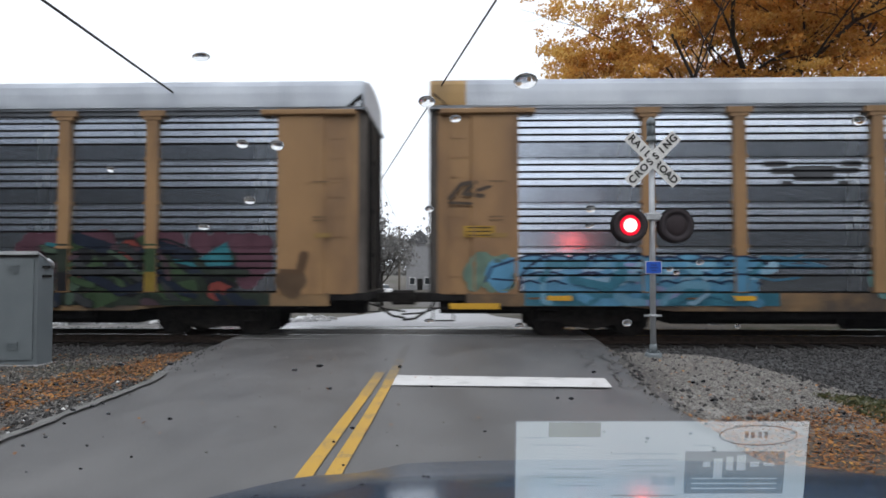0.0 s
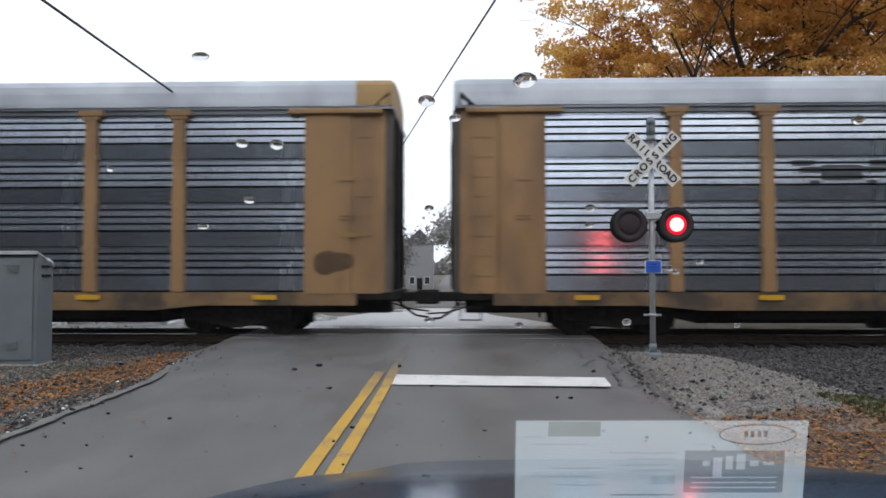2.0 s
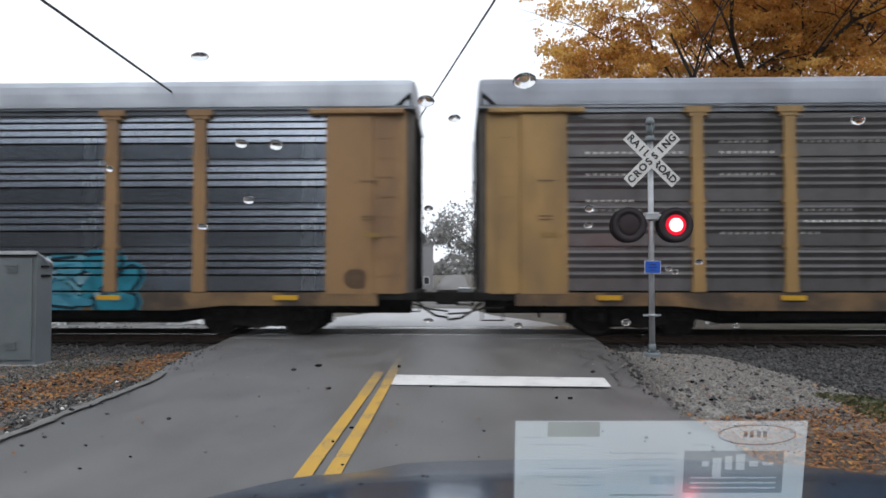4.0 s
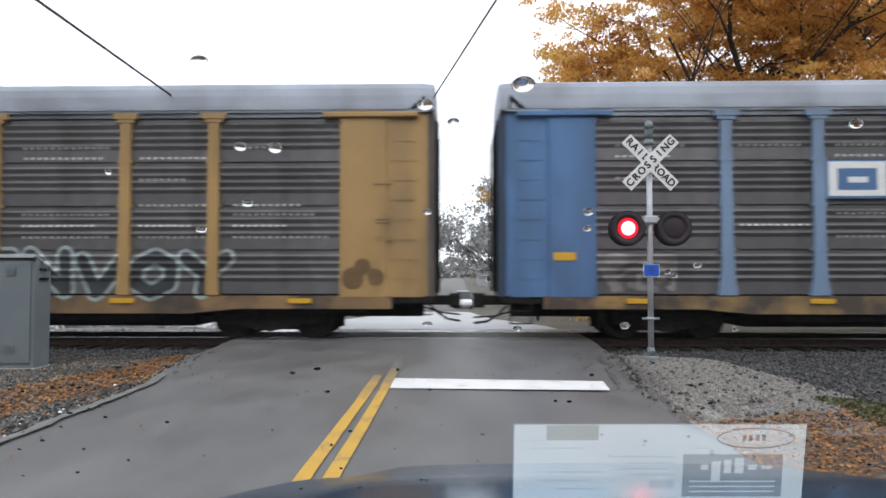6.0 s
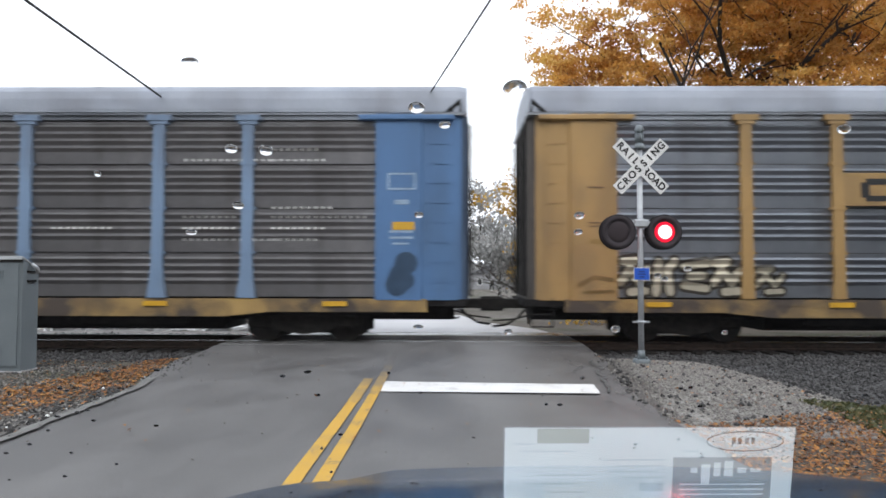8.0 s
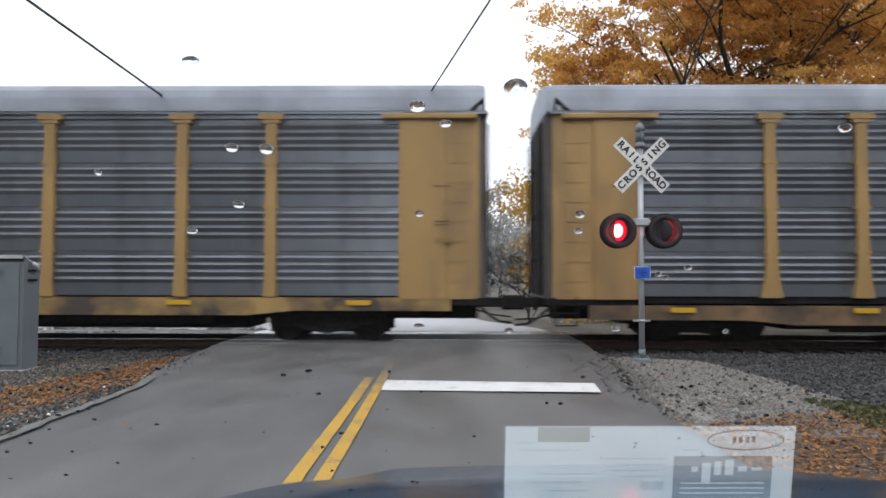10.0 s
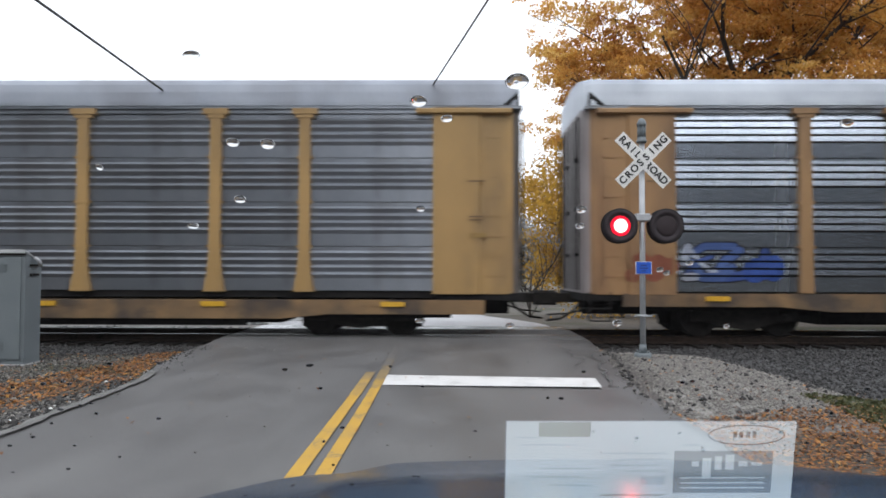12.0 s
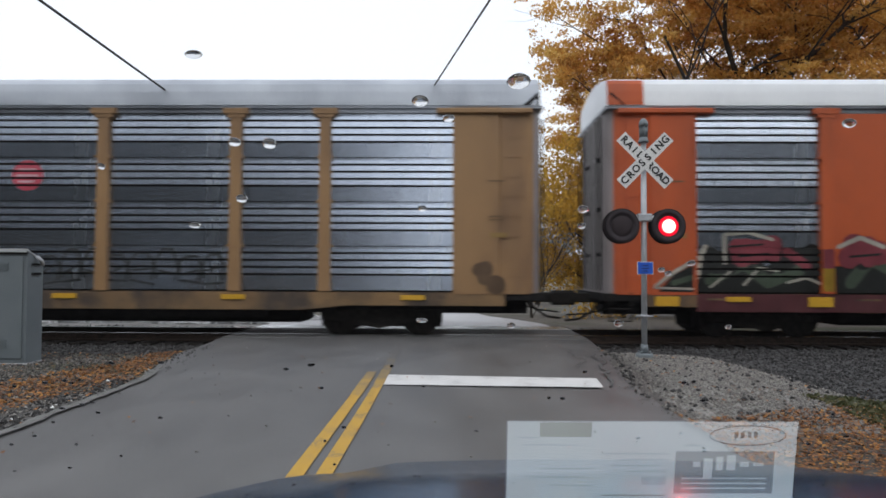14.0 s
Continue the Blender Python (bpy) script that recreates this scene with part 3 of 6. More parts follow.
def post_shape(flare, side=-1):
    sh = Shape()
    y0, y1 = sorted((side * 1.44, side * HALF))
    zs = [(0.97, 0.135 + flare), (1.35, 0.125 + flare * 0.35), (1.8, 0.118), (4.60, 0.118), (4.78, 0.125)]
    sh.loft([[(-w, y0, z), (w, y0, z), (w, y1, z), (w - 0.012, y1 if side > 0 else y1, z), (-w + 0.012, y1, z), (-w, y1, z)] for z, w in zs], 0)
    sh.box(-0.27, 0.27, min(side * 1.45, side * 1.625), max(side * 1.45, side * 1.625), 4.74, 4.86)
    sh.box(-0.19, 0.19, min(side * 1.45, side * 1.612), max(side * 1.45, side * 1.612), 4.66, 4.739)
    for z in (1.93, 2.87, 3.82):
        sh.box(-0.155, 0.155, min(side * 1.46, side * 1.607), max(side * 1.46, side * 1.607), z - 0.03, z + 0.03)
    return sh


ROOF_PROFILE = [(-1.60, 4.92), (-1.60, 5.00), (-1.585, 5.22), (-1.56, 5.38), (-1.50, 5.47), (-1.38, 5.53), (-0.8, 5.66), (0, 5.72)]
ROOF_PROFILE = ROOF_PROFILE + [(-y, z) for y, z in reversed(ROOF_PROFILE[:-1])]


def end_shape(reach=0.0):
    """The closed end of a car, rounded in plan: flank, ladder bay, corner, end doors; reach draws it outwards."""
    sh = Shape()
    plan = [(END, -1.585), (1.02, -1.585), (0.99, -1.545), (0.55 - reach, -1.53)]
    for i in range(1, 6):
        a = math.radians(18 * i)
        plan.append((0.50 - reach - 0.36 * math.sin(a), -1.17 - 0.36 * math.cos(a)))
    plan += [(0.13 - reach, -0.02), (0.13 - reach, 0.02)]
    plan += [(x, -y) for x, y in reversed(plan[:9])]
    sh.loft([[(x, y, z) for x, y in plan] for z in (0.93, 4.90)], 0)
    for j in range(5, len(plan) - 6):
        sh.mi[j] = 1
    for z in np.arange(1.3, 4.4, 0.42):
        for k in (-1, 1):
            a, b = sorted((k * 1.530, k * 1.548))
            sh.box(0.56 - reach, 0.94, a, b, z, z + 0.016)
    for x in (0.52 - reach, 0.95):
        sh.box(x, x + 0.03, -1.552, -1.53, 1.1, 4.6)
    sh.box(1.05, 1.09, -1.605, -1.58, 1.0, 4.7)
    sh.box(1.92, 1.98, -1.605, -1.58, 1.0, 4.7)
    for z in (1.5, 2.4, 3.3, 4.2):
        sh.box(1.03, 1.10, -1.612, -1.60, z, z + 0.10)
    return sh


def end_fittings_shape(reach=0.0):
    """Latch slots, door seams and rods on the end's weathered face."""
    sh = Shape()
    for y in (-1.0, -0.55, 0.0, 0.55, 1.0):
        sh.box(0.10 - reach, 0.145 - reach, y - 0.012, y + 0.012, 1.0, 4.8)
    for y in (-0.86, 0.30):
        for z in (1.75, 2.75, 3.85):
            sh.box(0.095 - reach, 0.14 - reach, y, y + 0.32, z, z + 0.075)
    sh.tube([(0.07 - reach, 1.25, 1.0), (0.07 - reach, 1.25, 4.7)], 0.022, 6)
    for k in (-1, 1):
        v = [(0.16, k * 1.585, 4.93), (0.52, k * 1.612, 4.925), (0.20, k * 1.60, 5.22)]
        sh.add(v + [(x, y - k * 0.05, z) for x, y, z in v], [(0, 1, 2), (5, 4, 3), (0, 3, 4, 1), (1, 4, 5, 2), (2, 5, 3, 0)])
    return sh


def end_cap_shape(reach=0.0, low=4.905):
    """The rounded gable that closes the roof over the end doors."""
    rings = []
    for d, k in ((0.16 - reach, 0.955), (0.20, 0.985), (0.26, 0.992)):
        rings.append([(d, y * k, low + (z - low) * (1 - (1 - k) * 0.5)) for y, z in ROOF_PROFILE + [(1.5, low), (-1.5, low)]])
    return Shape().loft(rings, 0)


def roof_shape():
    sh = Shape()
    prof = ROOF_PROFILE
    base = [(1.5, 4.92), (-1.5, 4.92)]
    xs = [(0.22, 0.0), (LENGTH - 0.22, 0.0)]
    sh.loft([[(x, y, z) for y, z in prof + base] for x, k in xs], 0)
    for x in np.arange(1.2, LENGTH - 1, 1.52):
        sh.loft([[(x + d, y * 1.002, z + 0.006) for y, z in prof] for d in (0, 0.05)], 0, closed=False, caps=False)
    return sh


def rail_shape():
    sh = Shape()
    sh.box(0.1, LENGTH - 0.1, -1.585, 1.585, 4.86, 4.915)
    sh.box(0.7, LENGTH - 0.7, -1.54, 1.54, 4.765, 4.858)
    return sh


def sill_shape(low):
    sh = Shape()
    for k in (-1, 1):
        a, b = sorted((k * 1.44, k * 1.575))
        zs = 0.955 if low > 0.5 else 0.80
        pts = [(0.9, low + 0.10), (3.0, low + 0.10), (4.2, low + 0.10), (5.2, low), (LENGTH - 5.2, low), (LENGTH - 4.2, low + 0.10), (LENGTH - 0.9, low + 0.10)]
        sh.loft([[(x, a, z), (x, b, z), (x, b, zs), (x, a, zs)] for x, z in pts], 0)
        for x in np.arange(2.2, LENGTH - 2, 3.1):
            sh.box(x, x + 0.5, min(k * 1.58, k * 1.575) - 0.004, max(k * 1.58, k * 1.575) + 0.004, zs - 0.13, zs - 0.09)
    return sh


def under_shape(low):
    sh = Shape()
    sh.box(1.6, LENGTH - 1.6, -1.43, 1.43, low + 0.02, low + 0.12)
    sh.box(5.4, LENGTH - 5.4, -0.75, 0.75, 0.25, low + 0.02, b=0.05)
    sh.box(6.0, LENGTH - 6.0, -1.38, -1.28, low - 0.16, low + 0.02)
    sh.box(0.3, 5.6, -0.35, 0.35, 0.45, 0.9)
    sh.box(LENGTH - 5.6, LENGTH - 0.3, -0.35, 0.35, 0.45, 0.9)
    sh.tube([(9.0, -0.95, 0.36), (10.2, -0.95, 0.36)], 0.19, 12)
    sh.box(12.4, 13.2, -1.2, -0.75, 0.2, 0.6, b=0.04)
    return sh


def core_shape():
    # A black box close behind the skin; its colour gives the slots their shade.
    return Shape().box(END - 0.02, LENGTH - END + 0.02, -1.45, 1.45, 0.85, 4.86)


def coupler_shape():
    """Drawbar, knuckle, hoses and steps at one end."""
    sh = Shape()
    sh.box(-0.42, 0.7, -0.13, 0.13, 0.70, 0.92, b=0.03)
    sh.box(-0.56, -0.30, -0.21, 0.21, 0.64, 0.97, b=0.05)
    sh.tube([(0.2, -0.45, 0.7), (0.0, -0.47, 0.5), (-0.25, -0.42, 0.34), (-0.55, -0.36, 0.30)], 0.03, 6)
    sh.tube([(0.9, -0.75, 0.72), (0.3, -0.8, 0.60), (-0.1, -0.7, 0.48), (-0.55, -0.5, 0.44)], 0.022, 6)
    return sh


def step_shape():
    sh = Shape()
    for x in (0.18, 0.62):
        sh.box(x, x + 0.03, -1.55, -1.52, 0.36, 0.98)
    for z in (0.36, 0.62):
        sh.box(0.18, 0.65, -1.56, -1.48, z, z + 0.025)
    sh.box(0.05, 1.9, -1.50, 1.50, 0.80, 0.95)
    return sh


def truck_frame_shape():
    sh = Shape()
    for k in (-1, 1):
        y = k * 1.0
        top = [(-1.15, 0.56), (-0.95, 0.62), (-0.45, 0.66), (0, 0.70), (0.45, 0.66), (0.95, 0.62), (1.15, 0.56)]
        bot = [(-1.15, 0.34), (-0.85, 0.36), (-0.42, 0.24), (0, 0.16), (0.42, 0.24), (0.85, 0.36), (1.15, 0.34)]
        sh.loft([[(x, y - 0.09, b), (x, y + 0.09, b), (x, y + 0.09, t), (x, y - 0.09, t)] for (x, t), (_, b) in zip(top, bot)], 0)
        for x in (-0.11, 0.0, 0.11):
            sh.tube([(x, y - 0.10 * k + 0.12 * k, 0.24), (x, y + 0.02 * k, 0.50)], 0.05, 8)
        for x in (-0.89, 0.89):
            sh.box(x - 0.15, x + 0.15, y - 0.12, y + 0.12, 0.32, 0.56, b=0.03)
            sh.tube([(x, y + 0.10 * k, 0.42), (x, y + 0.17 * k, 0.42)], 0.085, 10)
    sh.box(-0.22, 0.22, -1.0, 1.0, 0.36, 0.62)
    sh.box(-1.35, 1.35, -0.58, -0.5, 0.16, 0.60, b=0.02).box(-1.35, 1.35, 0.5, 0.58, 0.16, 0.60, b=0.02)
    return sh


def wheelset_shape():
    sh = Shape()
    sh.tube([(0, -1.05, 0), (0, 1.05, 0)], 0.08, 10)
    for k in (-1, 1):
        sh.tube([(0, k * 0.72, 0), (0, k * 0.75, 0)], 0.445, 24, smooth=False)
        sh.tube([(0, k * 0.75, 0), (0, k * 0.765, 0), (0, k * 0.84, 0), (0, k * 0.845, 0)], [0.445, 0.42, 0.415, 0.34], 24, smooth=False)
        sh.tube([(0, k * 0.84, 0), (0, k * 0.88, 0)], 0.15, 12)
    return sh


def clip_band(poly, z0, z1):
    """The part of a convex outline between two heights."""
    for z, keep_above in ((z0, True), (z1, False)):
        out = []
        for i in range(len(poly)):
            (x, y), (u, w) = poly[i], poly[(i + 1) % len(poly)]
            ia, ib = (y >= z) == keep_above or y == z, (w >= z) == keep_above or w == z
            if ia:
                out.append((x, y))
            if ia != ib:
                k = (z - y) / (w - y)
                out.append((x + (u - x) * k, z))
        poly = out
        if len(poly) < 3:
            return []
    return poly


BANDS, GAPS = [], []


def paint_on(slotted):
    """Choose the kind of panels that the next paint is laid on."""
    BANDS[:] = sorted(SLOTTED if slotted else RIBS)
    GAPS[:] = SLOTS if slotted else []


SEAM_Z = 0.955      # the open seam between the sill and the lowest panel


def skin_paint(sh, polys, lift, mi=0, plane=None):
    """Lay convex outlines (along the car, height) on the ribbed skin, following its relief."""
    bands = [(0.5, 0.07), (SEAM_Z, 0.07)] + BANDS + [(4.85, 0.05)]
    if lift > 0.08 or plane is not None:
        bands = [(0.5, plane or 0.0), (4.85, plane or 0.0)]
    for i, poly in enumerate(polys):
        up = lift + 0.00025 * (i % 24)
        mid = sum(p[0] for p in poly) / len(poly)
        foot = 0.585 if 5.3 < mid < LENGTH - 5.3 else 0.69
        poly = clip_band(poly, foot, 4.85)
        if len(poly) < 3:
            continue
        lo, hi = min(p[1] for p in poly), max(p[1] for p in poly)
        for (za, da), (zb, db) in zip(bands, bands[1:]):
            if zb <= lo or za >= hi or zb - za < 1e-6 or za == SEAM_Z or any(a < (za + zb) / 2 < b for a, b in GAPS):
                continue
            q = clip_band(poly, za, zb)
            if len(q) < 3:
                continue
            area = sum(q[j][0] * q[(j + 1) % len(q)][1] - q[(j + 1) % len(q)][0] * q[j][1] for j in range(len(q)))
            if area < 0:
                q = q[::-1]
            sh.add([(x, -(SKIN + da + (db - da) * (z - za) / (zb - za) + up), z) for x, z in q], [tuple(range(len(q)))], mi)


def stroke(pts, w):
    """A fat brush stroke as convex pieces."""
    out = []
    for (x, y), (u, v) in zip(pts, pts[1:]):
        d = math.hypot(u - x, v - y) or 1
        a, b = -(v - y) / d * w / 2, (u - x) / d * w / 2
        out.append([(x + a, y + b), (u + a, v + b), (u - a, v - b), (x - a, y - b)])
    for x, y in pts:
        out.append([(x + w / 2 * math.cos(k * math.pi / 4), y + w / 2 * math.sin(k * math.pi / 4)) for k in range(8)])
    return out


LETTERS = {
    "S": [[(0.85, 0.85), (0.5, 1.0), (0.15, 0.8), (0.3, 0.55), (0.7, 0.45), (0.85, 0.2), (0.5, 0.0), (0.1, 0.12)]],
    "=": [[(0.08, 0.22), (0.9, 0.12)], [(0.1, 0.8), (0.95, 0.9)], [(0.3, 0.5), (0.8, 0.52)]],
    "|": [[(0.15, 0.02), (0.3, 0.95)], [(0.7, 0.05), (0.62, 0.7), (0.9, 0.98)]],
    "~": [[(0.02, 0.3), (0.35, 0.75), (0.7, 0.3), (1.0, 0.7)], [(0.1, 0.95), (0.6, 0.98)], [(0.4, 0.02), (0.95, 0.05)]],
    "I": [[(0.5, 0), (0.5, 0.62)], [(0.5, 0.95), (0.52, 1.0)]],
    "K": [[(0.15, 0), (0.2, 1)], [(0.85, 1), (0.25, 0.5), (0.9, 0.0)]],
    "M": [[(0.08, 0), (0.2, 1), (0.5, 0.4), (0.8, 1), (0.92, 0)]],
    "T": [[(0.0, 0.95), (1.0, 0.98)], [(0.5, 0.95), (0.45, 0)]],
    "E": [[(0.85, 1), (0.15, 0.95), (0.15, 0.05), (0.9, 0)], [(0.15, 0.5), (0.7, 0.5)]],
    "N": [[(0.1, 0), (0.12, 1), (0.85, 0), (0.9, 1)]],
    "V": [[(0.05, 1), (0.45, 0), (0.95, 1)]],
    "O": [[(0.5, 1), (0.12, 0.75), (0.12, 0.25), (0.5, 0), (0.88, 0.25), (0.88, 0.75), (0.5, 1)]],
    "Y": [[(0.05, 1), (0.5, 0.5), (0.95, 1)], [(0.5, 0.5), (0.4, 0)]],
    "Q": [[(0.1, 0.3), (0.25, 0.9), (0.7, 1.0), (0.9, 0.6), (0.75, 0.1), (0.3, 0.0), (0.1, 0.3)], [(0.4, 0.5), (0.6, 0.55)]],
    "W": [[(0.0, 0.9), (0.2, 0.1), (0.45, 0.8), (0.7, 0.05), (1.0, 1.0)], [(0.1, 0.5), (0.8, 0.35)]],
    "Z": [[(0.05, 0.8), (0.9, 0.95), (0.2, 0.2), (1.0, 0.1)], [(0.3, 0.55), (0.7, 0.5)]],
}
_paints = {}


def paint(col):
    if col not in _paints:
        _paints[col] = surface("spray_paint", tint(col, 0.7), tint(col, 1.1), 3, 0.38, 0.35, 0.05, 50, stain=tint(col, 0.55), stain_scale=1.3,
                               stain_cut=(0.55, 0.8))
    return _paints[col]


def graffiti(car, x0, x1, z0, z1, word, fills, outline, label, halo=None, fat=0.34, edge=0.07):
    """Sprayed lettering on the flank: a ground patch, fat outlined letters, highlights."""
    cols = list(dict.fromkeys(fills + [outline] + ([halo] if halo else [])))
    sh = Shape()
    wide = [0.5 if ch == "I" else 1.0 for ch in word]
    w, h = (x1 - x0) / sum(wide), z1 - z0
    rng = random.Random(word + str(x0))
    under, main, top = [], [], []
    for i, ch in enumerate(word):
        lean, dz, kh = rng.uniform(-0.08, 0.1), rng.uniform(-0.04, 0.04) * h, rng.uniform(0.86, 1.0)
        for line in LETTERS[ch]:
            pts = [(x0 + (sum(wide[:i]) + (0.07 + 0.86 * x + lean * (y - 0.5)) * wide[i]) * w, z0 + 0.12 * h + dz + y * h * 0.76 * kh) for x, y in line]
            under += stroke(pts, fat * h + 0.20)
            main.append((i, stroke(pts, fat * h + edge), stroke(pts, fat * h - 0.06)))
            top += stroke([(x - 0.03, z + 0.05) for x, z in pts[:3]], 0.045)
    if halo:
        skin_paint(sh, under, 0.003, cols.index(halo))
    for i, a, b in main:
        skin_paint(sh, a, 0.011, cols.index(outline))
    for i, a, b in main:
        skin_paint(sh, b, 0.019, cols.index(fills[i % len(fills)]))
    if halo:
        skin_paint(sh, top, 0.027, cols.index(halo))
    return part("graffiti", sh, [paint(c) for c in cols], car, label)


def wildstyle(car, x0, x1, z0, z1, cols, label, seed, n=26, base=None, lift=0.0, edge=0.06):
    """Tangled sprayed strokes over one another, with dark edges."""
    r = random.Random(seed)
    allc = list(dict.fromkeys(cols + [BLK] + ([base] if base else [])))
    sh = Shape()
    if base:
        skin_paint(sh, blob(x0 + 0.2, x1 - 0.2, z0 + 0.2, z1 - 0.2, seed, int((x1 - x0) * 5)), 0.002, allc.index(base))
    for i in range(n):
        x, z = r.uniform(x0, x1), r.uniform(z0, z1)
        a = r.uniform(0, 6.28)
        pts = [(x, z)]
        for k in range(r.choice([2, 3, 4])):
            a += r.uniform(-1.1, 1.1)
            x, z = min(x1, max(x0, x + 0.42 * math.cos(a))), min(z1, max(z0, z + 0.34 * math.sin(a)))
            pts.append((x, z))
        w = r.uniform(0.07, 0.20)
        if edge:
            skin_paint(sh, stroke(pts, w + edge), lift + 0.006 + 0.0011 * i, allc.index(BLK))
        skin_paint(sh, stroke(pts, w), lift + 0.0065 + 0.0011 * i + 0.006, allc.index(r.choice(cols)))
    return part("graffiti", sh, [paint(c) for c in allc], car, label)


def blotch(car, name, polys, col, label, lift=0.004):
    sh = Shape()
    skin_paint(sh, polys, lift)
    return part(name, sh, [paint(col)], car, label)


def rect(x0, x1, z0, z1):
    return [(x0, z0), (x1, z0), (x1, z1), (x0, z1)]


def disc(x, z, r, k=14):
    return [(x + r * math.cos(6.2832 * i / k), z + r * math.sin(6.2832 * i / k)) for i in range(k)]


def blob(x0, x1, z0, z1, seed, k=9):
    """A soft-edged sprayed patch: overlapping discs."""
    r = random.Random(seed)
    return [disc(r.uniform(x0, x1), r.uniform(z0, z1), r.uniform(0.12, 0.26), 10) for _ in range(k)]


def skin(name, low, high, stain, rough=0.34, metal=0.85, cut=(0.5, 0.72)):
    return surface(name, low, high, 1.1, rough, metal, 0.012, 30, stretch=(1.0, 1.0, 0.35), stain=stain, stain_scale=0.8, stain_cut=cut, rand=0.10, rough_var=0.03)


SILVER = skin("bright_galvanised_skin", (0.455, 0.505, 0.59), (0.55, 0.605, 0.69), (0.37, 0.415, 0.485), 0.27, 1.0, (0.5, 0.85))
GREYED = skin("dull_galvanised_skin", (0.205, 0.222, 0.252), (0.285, 0.303, 0.335), (0.13, 0.127, 0.128), 0.36, 0.8)
GRIMY = skin("grimy_galvanised_skin", (0.118, 0.114, 0.118), (0.190, 0.184, 0.190), (0.065, 0.057, 0.055), 0.44, 0.55)
ROOF_SKIN = surface("roof_skin", (0.42, 0.455, 0.51), (0.54, 0.575, 0.63), 1.6, 0.5, 0.35, 0.05, 30, stain=(0.33, 0.355, 0.40), stain_scale=0.6)
GREY_ROOF = surface("grey_roof_skin", (0.25, 0.275, 0.325), (0.34, 0.365, 0.415), 1.6, 0.5, 0.35, 0.05, 30, stain=(0.20, 0.21, 0.24), stain_scale=0.6)
WHITE_ROOF = surface("white_roof_skin", (0.74, 0.76, 0.79), (0.84, 0.86, 0.88), 1.6, 0.5, 0.1, 0.05, 30)


def livery(name, col, dirty):
    return surface(name, tint(col, 0.82), tint(col, 1.08), 1.3, 0.55, 0.0, 0.06, 40, stretch=(1, 1, 0.4), stain=dirty, stain_scale=0.9, stain_cut=(0.52, 0.78))


TAN = livery("tan_paint", (0.305, 0.176, 0.078), (0.12, 0.068, 0.04))
OCHRE = livery("ochre_paint", (0.36, 0.222, 0.082), (0.17, 0.115, 0.06))
BLUE = livery("blue_paint", (0.075, 0.165, 0.33), (0.05, 0.10, 0.18))
PALE_BLUE = livery("faded_blue_paint", (0.17, 0.25, 0.37), (0.12, 0.125, 0.15))
ORANGE = livery("orange_paint", (0.47, 0.085, 0.017), (0.30, 0.065, 0.022))
TAN_SILL = surface("dirty_tan_sill", (0.125, 0.078, 0.04), (0.25, 0.15, 0.066), 1.5, 0.7, bump=0.15, fine=30, stain=(0.055, 0.04, 0.03), stain_scale=1.0,
                   stain_cut=(0.45, 0.62))
OCHRE_SILL = surface("dirty_ochre_sill", (0.24, 0.15, 0.055), (0.40, 0.26, 0.09), 1.5, 0.7, bump=0.15, fine=30, stain=(0.06, 0.045, 0.035), stain_scale=0.9,
                     stain_cut=(0.42, 0.6))
END_GREY = surface("weathered_end", (0.04, 0.034, 0.031), (0.15, 0.13, 0.115), 2.2, 0.8, bump=0.1, fine=24, stretch=(1, 1.6, 0.22), stain=(0.03, 0.027, 0.026),
                   stain_scale=1.0, stain_cut=(0.5, 0.7))
BLUE_END = surface("weathered_blue_end", (0.03, 0.045, 0.075), (0.06, 0.095, 0.16), 2.2, 0.7, bump=0.1, fine=24, stretch=(1, 1.6, 0.22), stain=(0.025, 0.028, 0.035),
                   stain_scale=1.0, stain_cut=(0.5, 0.7))
PALE_END = livery("pale_weathered_end", (0.30, 0.27, 0.27), (0.18, 0.15, 0.14))
REFLECT = plain("yellow_reflector", (0.58, 0.33, 0.025), 0.4)
STENCIL = plain("dark_stencil", (0.15, 0.092, 0.045), 0.7)
VENT_LIGHT = plain("vent_light_white", (0.6, 0.6, 0.58), 0.7)
PLACARD = plain("placard", (0.25, 0.155, 0.045), 0.6)

WHEELSETS, CARS = [], []


def header_shape(k):
    a, b = sorted((k * 1.50, k * 1.66))
    return Shape().box(0.34, 2.35, a, b, 4.745, 4.855, b=0.02)


